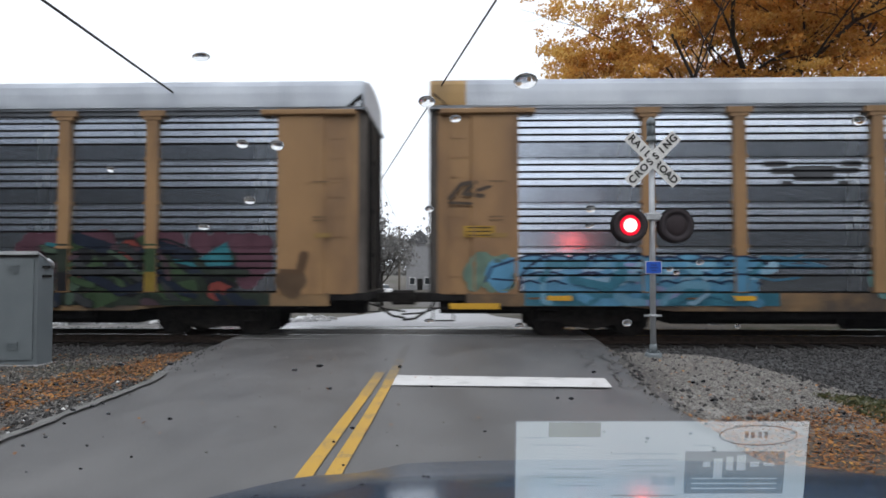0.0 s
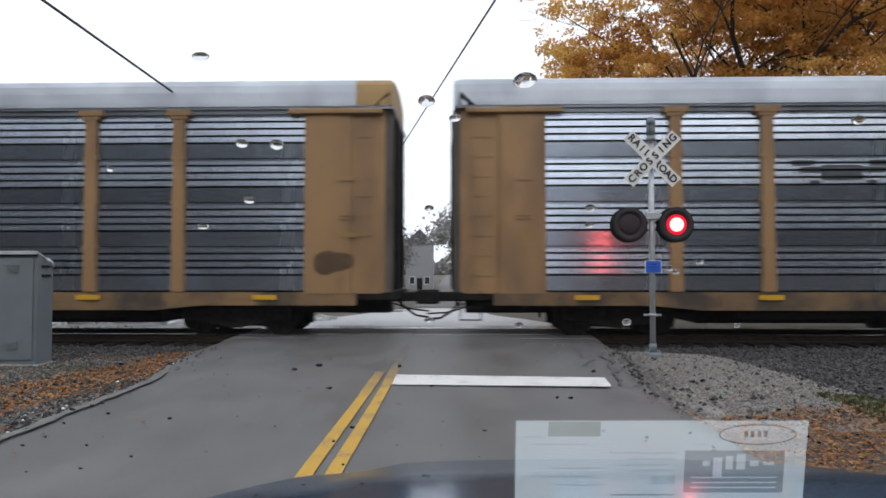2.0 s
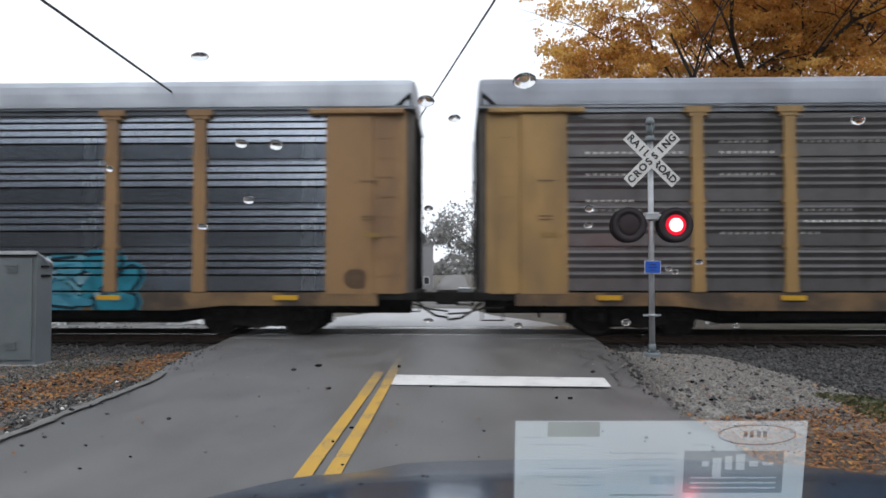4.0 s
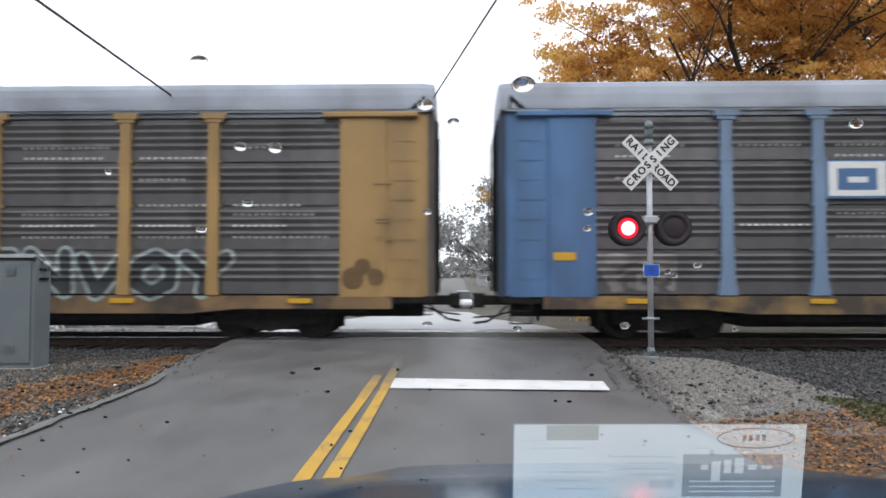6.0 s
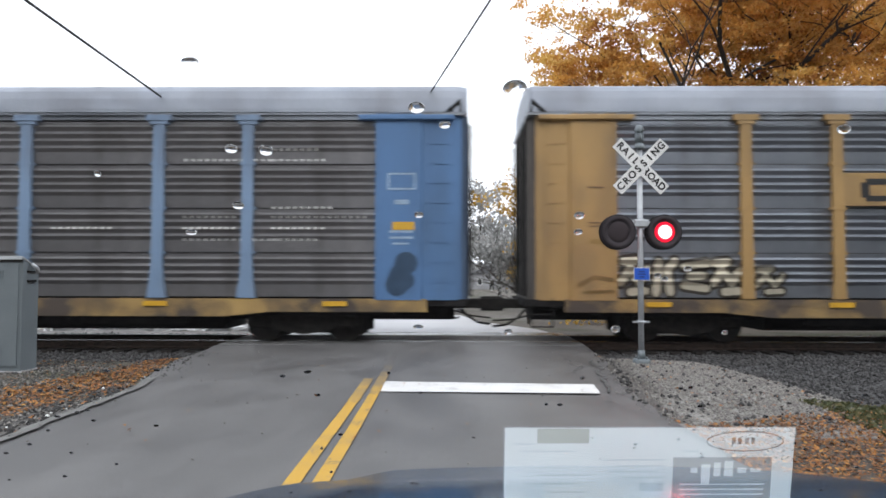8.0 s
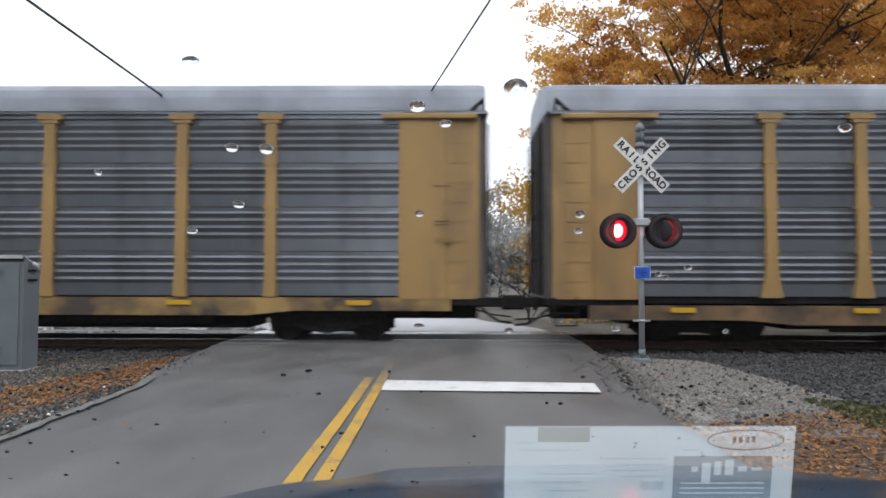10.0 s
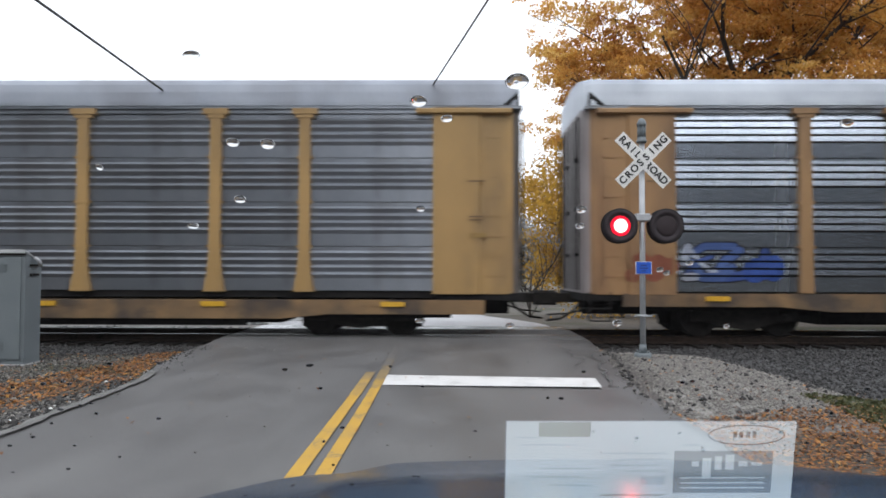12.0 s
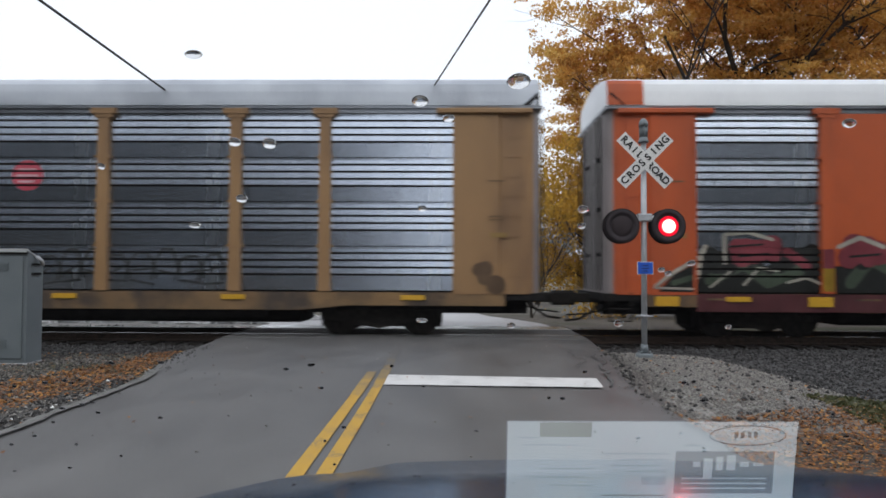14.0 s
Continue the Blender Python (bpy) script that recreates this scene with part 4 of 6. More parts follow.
def build_car(order, label, trim, panels, sill, roof, low=0.58, flare=0.0, cap=None, post_mat=None, solid=(), header=None, end_mat=None, reach=(0.0, 0.0), cap_mat=None, marks=True):
    """An enclosed car-carrying railway wagon; order counts from the first one in view."""
    paint_on(panels is SILVER)
    car = thing("autorack_wagon", label, "railway wagon", group="wagons of the train")
    post_mat, header = post_mat or trim, header or trim
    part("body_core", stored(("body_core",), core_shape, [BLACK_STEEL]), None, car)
    edges = [END] + POSTS + [LENGTH - END]
    for i, (a, b) in enumerate(zip(edges, edges[1:])):
        a2, b2 = a + (0.10 if i else 0.0), b - (0.10 if i < 8 else 0.0)
        mat = trim if i in solid else panels
        me = stored(("panel", round(b2 - a2, 3), mat.name), lambda w=b2 - a2: panel_shape(w, -1, mat is GRIMY, mat is trim, mat is SILVER), [mat])
        for r in range(4):
            part("panel", me, None, car, at=pose(a2, 0, PANEL_Z0 + (r + 1) * PANEL_H))
    part("far_flank", stored(("far_flank", panels.name), lambda: side_shape(END, LENGTH - END), [panels]), None, car)
    for x in POSTS:
        part("post", stored(("post", post_mat.name, flare), lambda: post_shape(flare), [post_mat]), None, car, at=pose(x, 0, 0))
        part("post", stored(("far_post", post_mat.name, flare), lambda: post_shape(flare, 1), [post_mat]), None, car, at=pose(x, 0, 0))
    turn = pose(LENGTH, 0, 0, 0, 0, 180)
    for at, far in ((pose(0, 0, 0), reach[0]), (turn, reach[1])):
        part("end_section", stored(("end_section", trim.name, (end_mat or END_GREY).name, far), lambda: end_shape(far), [trim, end_mat or END_GREY]), None, car, at=at)
        part("end_fittings", stored(("end_fittings", far), lambda: end_fittings_shape(far), [BLACK_STEEL]), None, car, "dark latches and rods on the end doors", at=at)
        part("end_cap", stored(("end_cap", (cap_mat or roof).name, far), lambda: end_cap_shape(far), [cap_mat or roof]), None, car, "rounded gable over the end doors", at=at)
        for k in (-1, 1):
            part("end_header", stored(("end_header", header.name, k), lambda: header_shape(k), [header]), None, car, at=at)
        part("coupler", stored(("coupler",), coupler_shape, [DARK_GREASE]), None, car, "black greasy coupler with air hoses", at=at)
        part("end_steps", stored(("end_steps",), step_shape, [BLACK_STEEL]), None, car, at=at)
    part("roof", stored(("roof", roof.name), roof_shape, [roof]), None, car, "pale galvanised roof")
    part("top_rail", stored(("top_rail", roof.name), rail_shape, [GREYED]), None, car)
    part("side_sill", stored(("side_sill", sill.name, low), lambda: sill_shape(low), [sill]), None, car, "dirty painted side sill")
    part("underframe", stored(("underframe", low), lambda: under_shape(low), [BLACK_STEEL]), None, car, "black underframe")
    if cap:
        for x0, x1 in ((0.13, 0.9), (LENGTH - 0.9, LENGTH - 0.13)):
            sh = Shape()
            sh.loft([[(x, -1.606, 4.93), (x, -1.606, 5.0), (x, -1.592, 5.22), (x, -1.568, 5.385), (x, -1.508, 5.478)] for x in (x0, x1)], 0, closed=False, caps=False)
            part("roof_patch", sh, [cap], car, "painted end of the roof")
    for x in (2.6, 6.4, 9.9, 13.4, 17.0, 20.6, 24.4):
        zz = 0.80 if low > 0.5 else 0.66
        part("reflector", stored(("reflector", low), lambda: Shape().box(0, 0.5, -1.614, -1.57, zz, zz + 0.10), [REFLECT]), None, car, "yellow reflective strip", at=pose(x, 0, 0))
    for x, z, w, hgt, mat in ((0.66, 2.12, 0.36, 0.10, PLACARD), (0.62, 3.3, 0.36, 0.03, STENCIL), (0.64, 2.55, 0.3, 0.03, STENCIL), (0.64, 2.48, 0.3, 0.025, STENCIL)) if marks else ():
        for base in (0.75, LENGTH - END + 0.12):
            part("stencil", stored(("stencil", w, hgt, mat.name), lambda: Shape().box(0, w, -1.597, -1.59, 0, hgt), [mat]), None, car, at=pose(base + x, 0, z))
    for x in (3.6, LENGTH - 3.6):
        truck = part("truck", stored(("truck",), truck_frame_shape, [DARK_GREASE]), None, car, "black cast steel truck", at=pose(x, 0, 0))
        for dx in (-0.89, 0.89):
            ws = part("wheelset", stored(("wheelset",), wheelset_shape, [DARK_GREASE]), None, truck, "steel wheels on an axle", at=pose(dx, 0, 0.42))
            WHEELSETS.append((ws, dx))
    CARS.append((car, -0.41 + PITCH * (order - 1) + (0.30 if order > 3 else 0.0)))
    return car


DEEP_BLUE = (0.012, 0.03, 0.10)
BLK = (0.015, 0.015, 0.02)
car_a = build_car(0, "silver wagon with tan posts and dark colourful graffiti", TAN, SILVER, TAN_SILL, ROOF_SKIN)


def mural(car, x, items, label, lift=0.003, plane=None):
    """Sprayed shapes one over another; x is where the flank's panels end."""
    cols = list(dict.fromkeys(c for c, _ in items))
    sh = Shape()
    for k, (c, polys) in enumerate(items):
        skin_paint(sh, [[(x + u, v) for u, v in q] for q in polys], lift + 0.0035 * k, cols.index(c), plane)
    return part("graffiti", sh, [paint(c) for c in cols], car, label)


MAUVE, MOSS, LEAF, NAVY, TEAL, CORAL, OLIVE = (0.125, 0.055, 0.078), (0.03, 0.042, 0.031), (0.052, 0.095, 0.045), (0.016, 0.024, 0.045), (0.03, 0.18, 0.22), (0.28, 0.062, 0.05), (0.30, 0.21, 0.04)
mural(car_a, LENGTH - END, [
    (MAUVE, blob(-5.6, -0.25, 1.9, 2.12, 91, 40) + blob(-0.9, -0.2, 1.25, 1.75, 92, 16) + blob(-5.6, -4.3, 1.2, 1.9, 93, 22)),
    (MOSS, [rect(-5.4, -0.15, 0.56, 0.985)] + blob(-5.2, -0.9, 0.85, 1.9, 94, 60)),
    (BLK, blob(-5.0, -1.0, 1.0, 1.95, 95, 26)),
    (LEAF, stroke([(-4.55, 2.02), (-4.1, 1.55), (-3.5, 1.02), (-3.9, 0.85)], 0.46) + stroke([(-2.85, 1.98), (-2.5, 1.5), (-1.9, 1.02), (-2.5, 0.95)], 0.46) + stroke([(-5.4, 1.7), (-5.0, 1.1)], 0.3)),
    (NAVY, stroke([(-4.35, 2.12), (-3.6, 1.88)], 0.26) + stroke([(-3.35, 1.62), (-3.05, 1.1)], 0.34) + stroke([(-2.6, 1.96), (-1.9, 1.74)], 0.24) + stroke([(-1.85, 1.46), (-0.95, 1.42)], 0.24)),
    (MOSS, stroke([(-4.0, 1.35), (-3.55, 1.2)], 0.12) + stroke([(-2.4, 1.2), (-1.7, 1.32)], 0.12) + stroke([(-1.7, 1.2), (-0.9, 1.12)], 0.14)),
    (CORAL, [disc(-3.18, 1.86, 0.25), disc(-1.24, 1.0, 0.25)] + stroke([(-4.5, 1.55), (-4.25, 1.15)], 0.16)),
    (TEAL, [[(-1.72, 1.66), (-0.95, 1.62), (-1.1, 2.05)]] + stroke([(-2.2, 1.64), (-1.8, 1.55), (-1.0, 1.58)], 0.08) + stroke([(-5.0, 2.0), (-4.6, 1.94)], 0.08)),
    (OLIVE, [rect(-2.84, -2.68, 0.98, 1.42)]),
    (BLK, stroke([(-1.6, 1.16), (-1.25, 1.26), (-0.9, 1.1)], 0.10) + stroke([(-3.5, 2.1), (-3.1, 2.12), (-2.9, 1.9)], 0.05) + stroke([(-2.8, 2.06), (-2.4, 2.1), (-2.0, 1.95)], 0.05)),
], "dark graffiti in green, black, mauve and teal")
wildstyle(car_a, LENGTH - END - 5.3, LENGTH - END - 0.5, 0.72, 1.92, [MOSS, LEAF, NAVY, (0.075, 0.12, 0.085), (0.05, 0.055, 0.06), (0.10, 0.06, 0.075)], "green and dark strokes over the piece", 141, 30, None, 0.028, 0.03)
for _u, _c in ((-2.72, LEAF), (-FIRST - NARROW, MOSS)):
    mural(car_a, LENGTH - END, [(_c, [rect(_u - 0.117, _u + 0.117, 1.4, 2.0)]), (OLIVE if _c is LEAF else BLK, [rect(_u - 0.117, _u + 0.117, 0.99, 1.4)])], "graffiti on a post", HALF - SKIN + 0.004)
for _x in (20.55, 24.35):
    blotch(car_a, "spray_patch", [rect(_x, _x + 0.6, 0.78, 0.92)], MOSS, "sprayed-over reflector", 0.045)
blotch(car_a, "spray_patch", [[(u + LENGTH - END, v) for u, v in q] for q in blob(0.1, 0.45, 1.0, 1.25, 96, 9)], (0.14, 0.09, 0.055), "brown stain on the end", 0.084)
blotch(car_a, "spray_patch", [[(u + LENGTH - END, v) for u, v in q] for q in stroke([(0.5, 1.45), (0.58, 1.75)], 0.2) + stroke([(0.1, 1.42), (0.5, 1.4)], 0.1)], (0.15, 0.09, 0.05), "brown stain on the end", 0.086)
car_b = build_car(1, "silver wagon with tan ends and blue bubble graffiti", TAN, SILVER, TAN_SILL, ROOF_SKIN, cap=OCHRE, cap_mat=OCHRE)
graffiti(car_b, 9.85, 15.25, 0.60, 2.0, "SKIMT", [(0.20, 0.44, 0.62), (0.12, 0.24, 0.02), (0.50, 0.40, 0.03), (0.60, 0.60, 0.64), (0.50, 0.08, 0.025)], (0.02, 0.025, 0.10),
         "graffiti of four letters in blue, green, white and red", halo=(0.45, 0.50, 0.54), fat=0.30, edge=0.13)
mural(car_b, 0.0, [(DEEP_BLUE, stroke([(9.75, 1.0), (9.6, 1.35), (9.85, 1.72), (10.3, 1.86)], 0.12) + stroke([(9.5, 0.95), (9.75, 0.75), (10.2, 0.72)], 0.10)),
                   ((0.16, 0.30, 0.30), blob(9.45, 9.8, 0.9, 1.5, 171, 10)), (DEEP_BLUE, stroke([(10.2, 1.32), (10.5, 1.42), (10.8, 1.3)], 0.09) + stroke([(13.2, 0.9), (13.5, 1.5), (13.8, 1.0)], 0.06)),
                   ((0.09, 0.22, 0.16), stroke([(16.0, 1.5), (16.4, 1.66), (16.8, 1.5)], 0.06) + stroke([(16.1, 1.3), (16.7, 1.36)], 0.05))], "dark blue flourishes round the lettering", 0.012)
SKY, DEEP, SEA, FOAM = (0.10, 0.29, 0.46), (0.012, 0.035, 0.09), (0.045, 0.19, 0.27), (0.25, 0.42, 0.56)


def bubble_piece(x0, x1):
    """A long row of sprayed blue bubbles with dark scalloped edges over a sea-blue foot."""
    r = random.Random(61)
    fill, edge, light = [rect(x0 + 0.1, x1 - 0.1, 0.97, 1.5)], [], []
    x = x0 + 0.3
    while x < x1 - 0.2:
        w, top = r.uniform(0.3, 0.55), r.uniform(1.46, 1.56)
        fill.append([(x + w * math.cos(a), top + 0.24 * math.sin(a)) for a in np.arange(0, 6.28, 0.4488)])
        edge += stroke([(x + w * math.cos(a), top + 0.24 * math.sin(a)) for a in np.arange(0.35, 2.9, 0.42)], 0.045)
        for z in (1.34, 1.16):
            u = x + r.uniform(-0.2, 0.2)
            edge += stroke([(u - 0.22, z), (u, z + 0.06), (u + 0.24, z - 0.02)], 0.04)
            light += stroke([(u - 0.1, z + 0.09), (u + 0.16, z + 0.11)], 0.06)
        x += w * r.uniform(1.0, 1.35)
    edge += stroke([(x0, 1.05), (x0 + 0.05, 1.35), (x0 + 0.3, 1.6)], 0.05)
    tail = []
    for k in range(7):
        u, z = x1 + r.uniform(-0.4, 0.5), r.uniform(1.15, 1.75)
        tail += stroke([(u, z), (u + 0.4, z + r.uniform(-0.1, 0.1)), (u + 0.9, z + r.uniform(-0.12, 0.12))], 0.045)
    foot = [rect(x0 + 0.1, x1 + 0.3, 0.58, 0.985)]
    return [(SEA, foot), (SKY, fill), (FOAM, light), (DEEP, edge), ((0.05, 0.17, 0.27), tail)]


BUBBLES = bubble_piece(2.02, 7.1)
mural(car_b, 0.0, BUBBLES, "pale blue bubble graffiti with dark edges")
wildstyle(car_b, 2.5, 7.3, 0.75, 1.55, [FOAM, SEA, (0.26, 0.30, 0.50), SKY, (0.16, 0.36, 0.50)], "pale and lavender strokes over the bubbles", 142, 22, None, 0.016, 0.0)
mural(car_b, 0.0, [(SKY, blob(1.5, 1.85, 1.15, 1.5, 63, 12)), (DEEP, stroke([(1.3, 1.2), (1.45, 1.5), (1.95, 1.66)], 0.05) + stroke([(1.45, 1.25), (1.9, 1.22)], 0.04))], "pale blue graffiti on the end", 0.094)
for _x in POSTS[:2]:
    mural(car_b, 0.0, [(SKY, [rect(_x - 0.117, _x + 0.117, 0.99, 1.72)]), (DEEP, [rect(_x - 0.117, _x + 0.117, 1.70, 1.74), rect(_x - 0.117, _x + 0.117, 1.33, 1.37)])], "pale blue graffiti on a post", HALF - SKIN + 0.004)
blotch(car_b, "spray_patch", blob(1.05, 1.75, 1.1, 1.65, 5, 26), (0.15, 0.235, 0.185), "dull green sprayed patch", 0.09)
blotch(car_b, "placard", [rect(0.85, 1.5, 2.13, 2.37)], (0.42, 0.25, 0.03), "yellow placard", 0.09)
for _z in (2.17, 2.25, 2.33):
    blotch(car_b, "placard_bar", [rect(0.92, 1.44, _z - 0.012, _z + 0.012)], (0.05, 0.035, 0.02), "dark bar on the placard", 0.098)
part("reflector", Shape().box(0.55, 1.6, -1.61, -1.55, 0.62, 0.74), [REFLECT], car_b, "orange reflective strip")
car_c = build_car(2, "silver wagon with tan ends, pale green and blue graffiti", TAN, SILVER, TAN_SILL, ROOF_SKIN, reach=(0.10, 0.0))
graffiti(car_c, 9.6, 14.9, 0.60, 1.60, "~=|~=~|", [(0.30, 0.33, 0.24), (0.24, 0.29, 0.21)], (0.36, 0.38, 0.31), "faded pale green graffiti", fat=0.30)
blotch(car_c, "spray_patch", blob(12.0, 13.6, 0.66, 0.9, 8, 8), (0.10, 0.02, 0.06), "plum sprayed patch", 0.03)
graffiti(car_c, 15.6, 21.4, 0.60, 1.80, "~|~=~", [(0.03, 0.26, 0.36), (0.10, 0.36, 0.48)], (0.01, 0.03, 0.05), "teal blue graffiti with dark outlines", halo=(0.04, 0.24, 0.34))
wildstyle(car_c, 15.8, 21.0, 0.75, 1.7, [(0.06, 0.28, 0.40), (0.02, 0.10, 0.20), (0.26, 0.46, 0.56), (0.16, 0.40, 0.50)], "teal and dark strokes over the lettering", 62, 18)
car_d = build_car(3, "dull grey wagon with ochre posts and black and white graffiti", OCHRE, GRIMY, TAN_SILL, GREY_ROOF, reach=(0.0, 0.15))
graffiti(car_d, 17.5, 23.2, 0.93, 1.97, "ENVOY", [(0.07, 0.075, 0.08)], (0.42, 0.48, 0.48), "dark graffiti of five letters with pale edges", fat=0.30, edge=0.10)
graffiti(car_d, 15.0, 16.9, 0.72, 1.6, "~=", [(0.60, 0.56, 0.56)], (0.03, 0.02, 0.03), "white graffiti with black edges", fat=0.28)
graffiti(car_d, 9.6, 12.4, 1.0, 1.6, "~|", [(0.34, 0.34, 0.33)], (0.22, 0.22, 0.22), "faint grey graffiti", fat=0.2)
car_e = build_car(4, "grimy brown-grey wagon with blue ends and posts", BLUE, GRIMY, OCHRE_SILL, GREY_ROOF, flare=0.07, post_mat=PALE_BLUE, end_mat=BLUE_END, reach=(0.17, 0.12), marks=False)
car_f = build_car(5, "dull grey wagon with ochre ends and cream graffiti", OCHRE, GREYED, OCHRE_SILL, GREY_ROOF)
graffiti(car_f, 2.02, 4.6, 0.98, 1.92, "~|=~", [(0.50, 0.46, 0.36), (0.58, 0.53, 0.42)], (0.06, 0.052, 0.042), "cream graffiti with dark edges", fat=0.24)
graffiti(car_f, 4.86, 5.5, 1.0, 1.7, "~", [(0.50, 0.46, 0.36)], (0.06, 0.052, 0.042), "cream graffiti with dark edges", fat=0.24)
mural(car_f, 0.0, [((0.20, 0.13, 0.05), stroke([(1.2, 1.25), (1.5, 1.42), (1.9, 1.36)], 0.09) + stroke([(1.3, 1.1), (1.9, 1.12)], 0.07))], "faint brown strokes on the end", 0.086)
car_g = build_car(6, "dull grey wagon with ochre posts flared at the foot", OCHRE, GREYED, TAN_SILL, GREY_ROOF, low=0.40, flare=0.09, reach=(0.14, 0.0))
car_h = build_car(7, "silver wagon with tan posts and round red emblems", TAN, SILVER, TAN_SILL, ROOF_SKIN, reach=(0.06, 0.0), end_mat=PALE_END)
wildstyle(car_h, 2.2, 3.9, 1.3, 1.95, [(0.07, 0.12, 0.30), (0.34, 0.38, 0.46), (0.05, 0.09, 0.28), (0.40, 0.43, 0.50)], "blue graffiti", 43, 10)
blotch(car_h, "spray_patch", blob(3.6, 4.1, 1.35, 1.6, 20, 6), (0.035, 0.08, 0.30), "blue sprayed patch", 0.02)
for _x0, _x1, _s in ((9.6, 11.6, 21), (16.6, 20.4, 22)):
    _r = random.Random(_s)
    _lines, _x = [], _x0
    while _x < _x1:
        _w, _t = _r.uniform(0.34, 0.5), _r.uniform(1.66, 1.86)
        _lines += stroke([(_x, 1.25), (_x - 0.04, 1.55), (_x + _w * 0.3, _t), (_x + _w * 0.75, _t), (_x + _w, 1.5), (_x + _w * 0.9, 1.2)], 0.05)
        _lines += stroke([(_x + 0.05, _r.uniform(1.3, 1.45)), (_x + _w * 0.8, _r.uniform(1.3, 1.5))], 0.045)
        if _r.random() < 0.6:
            _lines += stroke([(_x, _r.uniform(1.05, 1.2)), (_x + _w, _r.uniform(1.05, 1.2))], 0.05)
        _x += _w + 0.06
    blotch(car_h, "spray_patch", _lines, (0.05, 0.055, 0.058), "thin grey sprayed scribble", 0.003)
for _x in (10.8, 16.35):
    blotch(car_h, "emblem", [disc(_x, 3.42, 0.33, 20)], (0.56, 0.09, 0.13), "round red emblem")
    blotch(car_h, "emblem", [rect(_x - 0.24, _x + 0.24, 3.39, 3.44), rect(_x - 0.2, _x + 0.2, 3.52, 3.57), rect(_x - 0.2, _x + 0.16, 3.26, 3.31)], (0.66, 0.40, 0.44), "pale bars in the emblem", 0.012)
car_i = build_car(8, "orange wagon with a white roof and red and green graffiti", ORANGE, SILVER, TAN_SILL, WHITE_ROOF, solid=(1, 2, 4, 6, 7), cap=ORANGE, end_mat=PALE_END)
WINE, PINE, CREAM, COAL = (0.24, 0.05, 0.065), (0.075, 0.10, 0.07), (0.44, 0.42, 0.36), (0.022, 0.023, 0.022)
TANGLE = [
    ((0.12, 0.04, 0.045), [rect(2.0, 9.6, 0.58, 0.985)]),
    (COAL, [rect(2.02, 9.4, 0.99, 1.55)] + blob(2.2, 9.3, 1.5, 1.85, 101, 60)),
    (PINE, stroke([(2.3, 1.25), (3.0, 1.6), (3.5, 1.2), (4.2, 1.5)], 0.26) + stroke([(5.2, 1.2), (5.6, 1.7), (6.4, 1.3), (7.0, 1.6)], 0.26) + stroke([(7.4, 1.2), (8.4, 1.6), (9.1, 1.2)], 0.26)),
    (WINE, blob(2.75, 3.7, 1.7, 2.05, 102, 16) + blob(5.1, 5.9, 1.65, 2.0, 103, 14) + blob(6.8, 8.6, 1.6, 1.95, 104, 24) + stroke([(3.9, 1.85), (4.3, 1.55)], 0.2)),
    (CREAM, stroke([(2.03, 1.3), (2.1, 1.75), (2.2, 1.95)], 0.09) + stroke([(2.6, 1.6), (2.6, 2.2), (3.1, 2.25), (3.6, 2.1)], 0.07) + stroke([(4.7, 1.4), (4.95, 1.95), (5.4, 2.15), (5.9, 1.95)], 0.09)
     + stroke([(3.0, 1.15), (3.3, 1.5), (3.7, 1.45)], 0.06) + stroke([(3.9, 1.2), (4.3, 1.3), (4.65, 1.15)], 0.06) + stroke([(2.3, 1.1), (2.7, 1.42)], 0.05) + stroke([(6.4, 1.9), (7.0, 2.1), (7.6, 1.9)], 0.07)
     + stroke([(6.1, 1.2), (6.3, 1.6)], 0.06) + stroke([(8.1, 1.2), (8.5, 1.5), (9.2, 1.9)], 0.07)),
    (COAL, stroke([(2.9, 1.75), (3.5, 1.8)], 0.05) + stroke([(2.7, 1.95), (3.4, 2.0)], 0.04) + stroke([(5.2, 1.75), (5.8, 1.8)], 0.05) + stroke([(7.0, 1.8), (8.2, 1.75)], 0.06)),
]
mural(car_i, 0.0, TANGLE, "tangled wine-red and black graffiti with pale outlines")
mural(car_i, 0.0, [(c, [q for q in qs if min(p[1] for p in q) > 0.9 and min(p[0] for p in q) > 4.84] + ([rect(4.84, 9.4, 0.99, 1.55)] if k == 1 else [])) for k, (c, qs) in enumerate(TANGLE)],
      "wine-red and black graffiti on the plain panels", 0.003, 0.03)
mural(car_i, 0.0, [(COAL, [[(1.2, 1.0), (1.97, 1.0), (1.97, 1.6), (1.5, 1.35)]]), (CREAM, stroke([(1.12, 1.1), (1.5, 1.4), (1.95, 1.66)], 0.08) + stroke([(1.1, 1.08), (1.9, 1.06)], 0.05)),
                   (PINE, stroke([(1.5, 1.18), (1.9, 1.3)], 0.12))], "pale-edged graffiti on the end", 0.086)
mural(car_i, 0.0, [((0.40, 0.25, 0.03), [rect(POSTS[0] - 0.117, POSTS[0] + 0.117, 1.02, 1.5)]), (WINE, [rect(POSTS[0] - 0.117, POSTS[0] + 0.117, 1.5, 1.9)])], "graffiti on a post", HALF - SKIN + 0.004)
for _x in (1.12, 4.3):
    part("reflector", Shape().box(_x, _x + 0.5, -1.612, -1.55, 0.70, 0.90), [REFLECT], car_i, "yellow reflective plate")


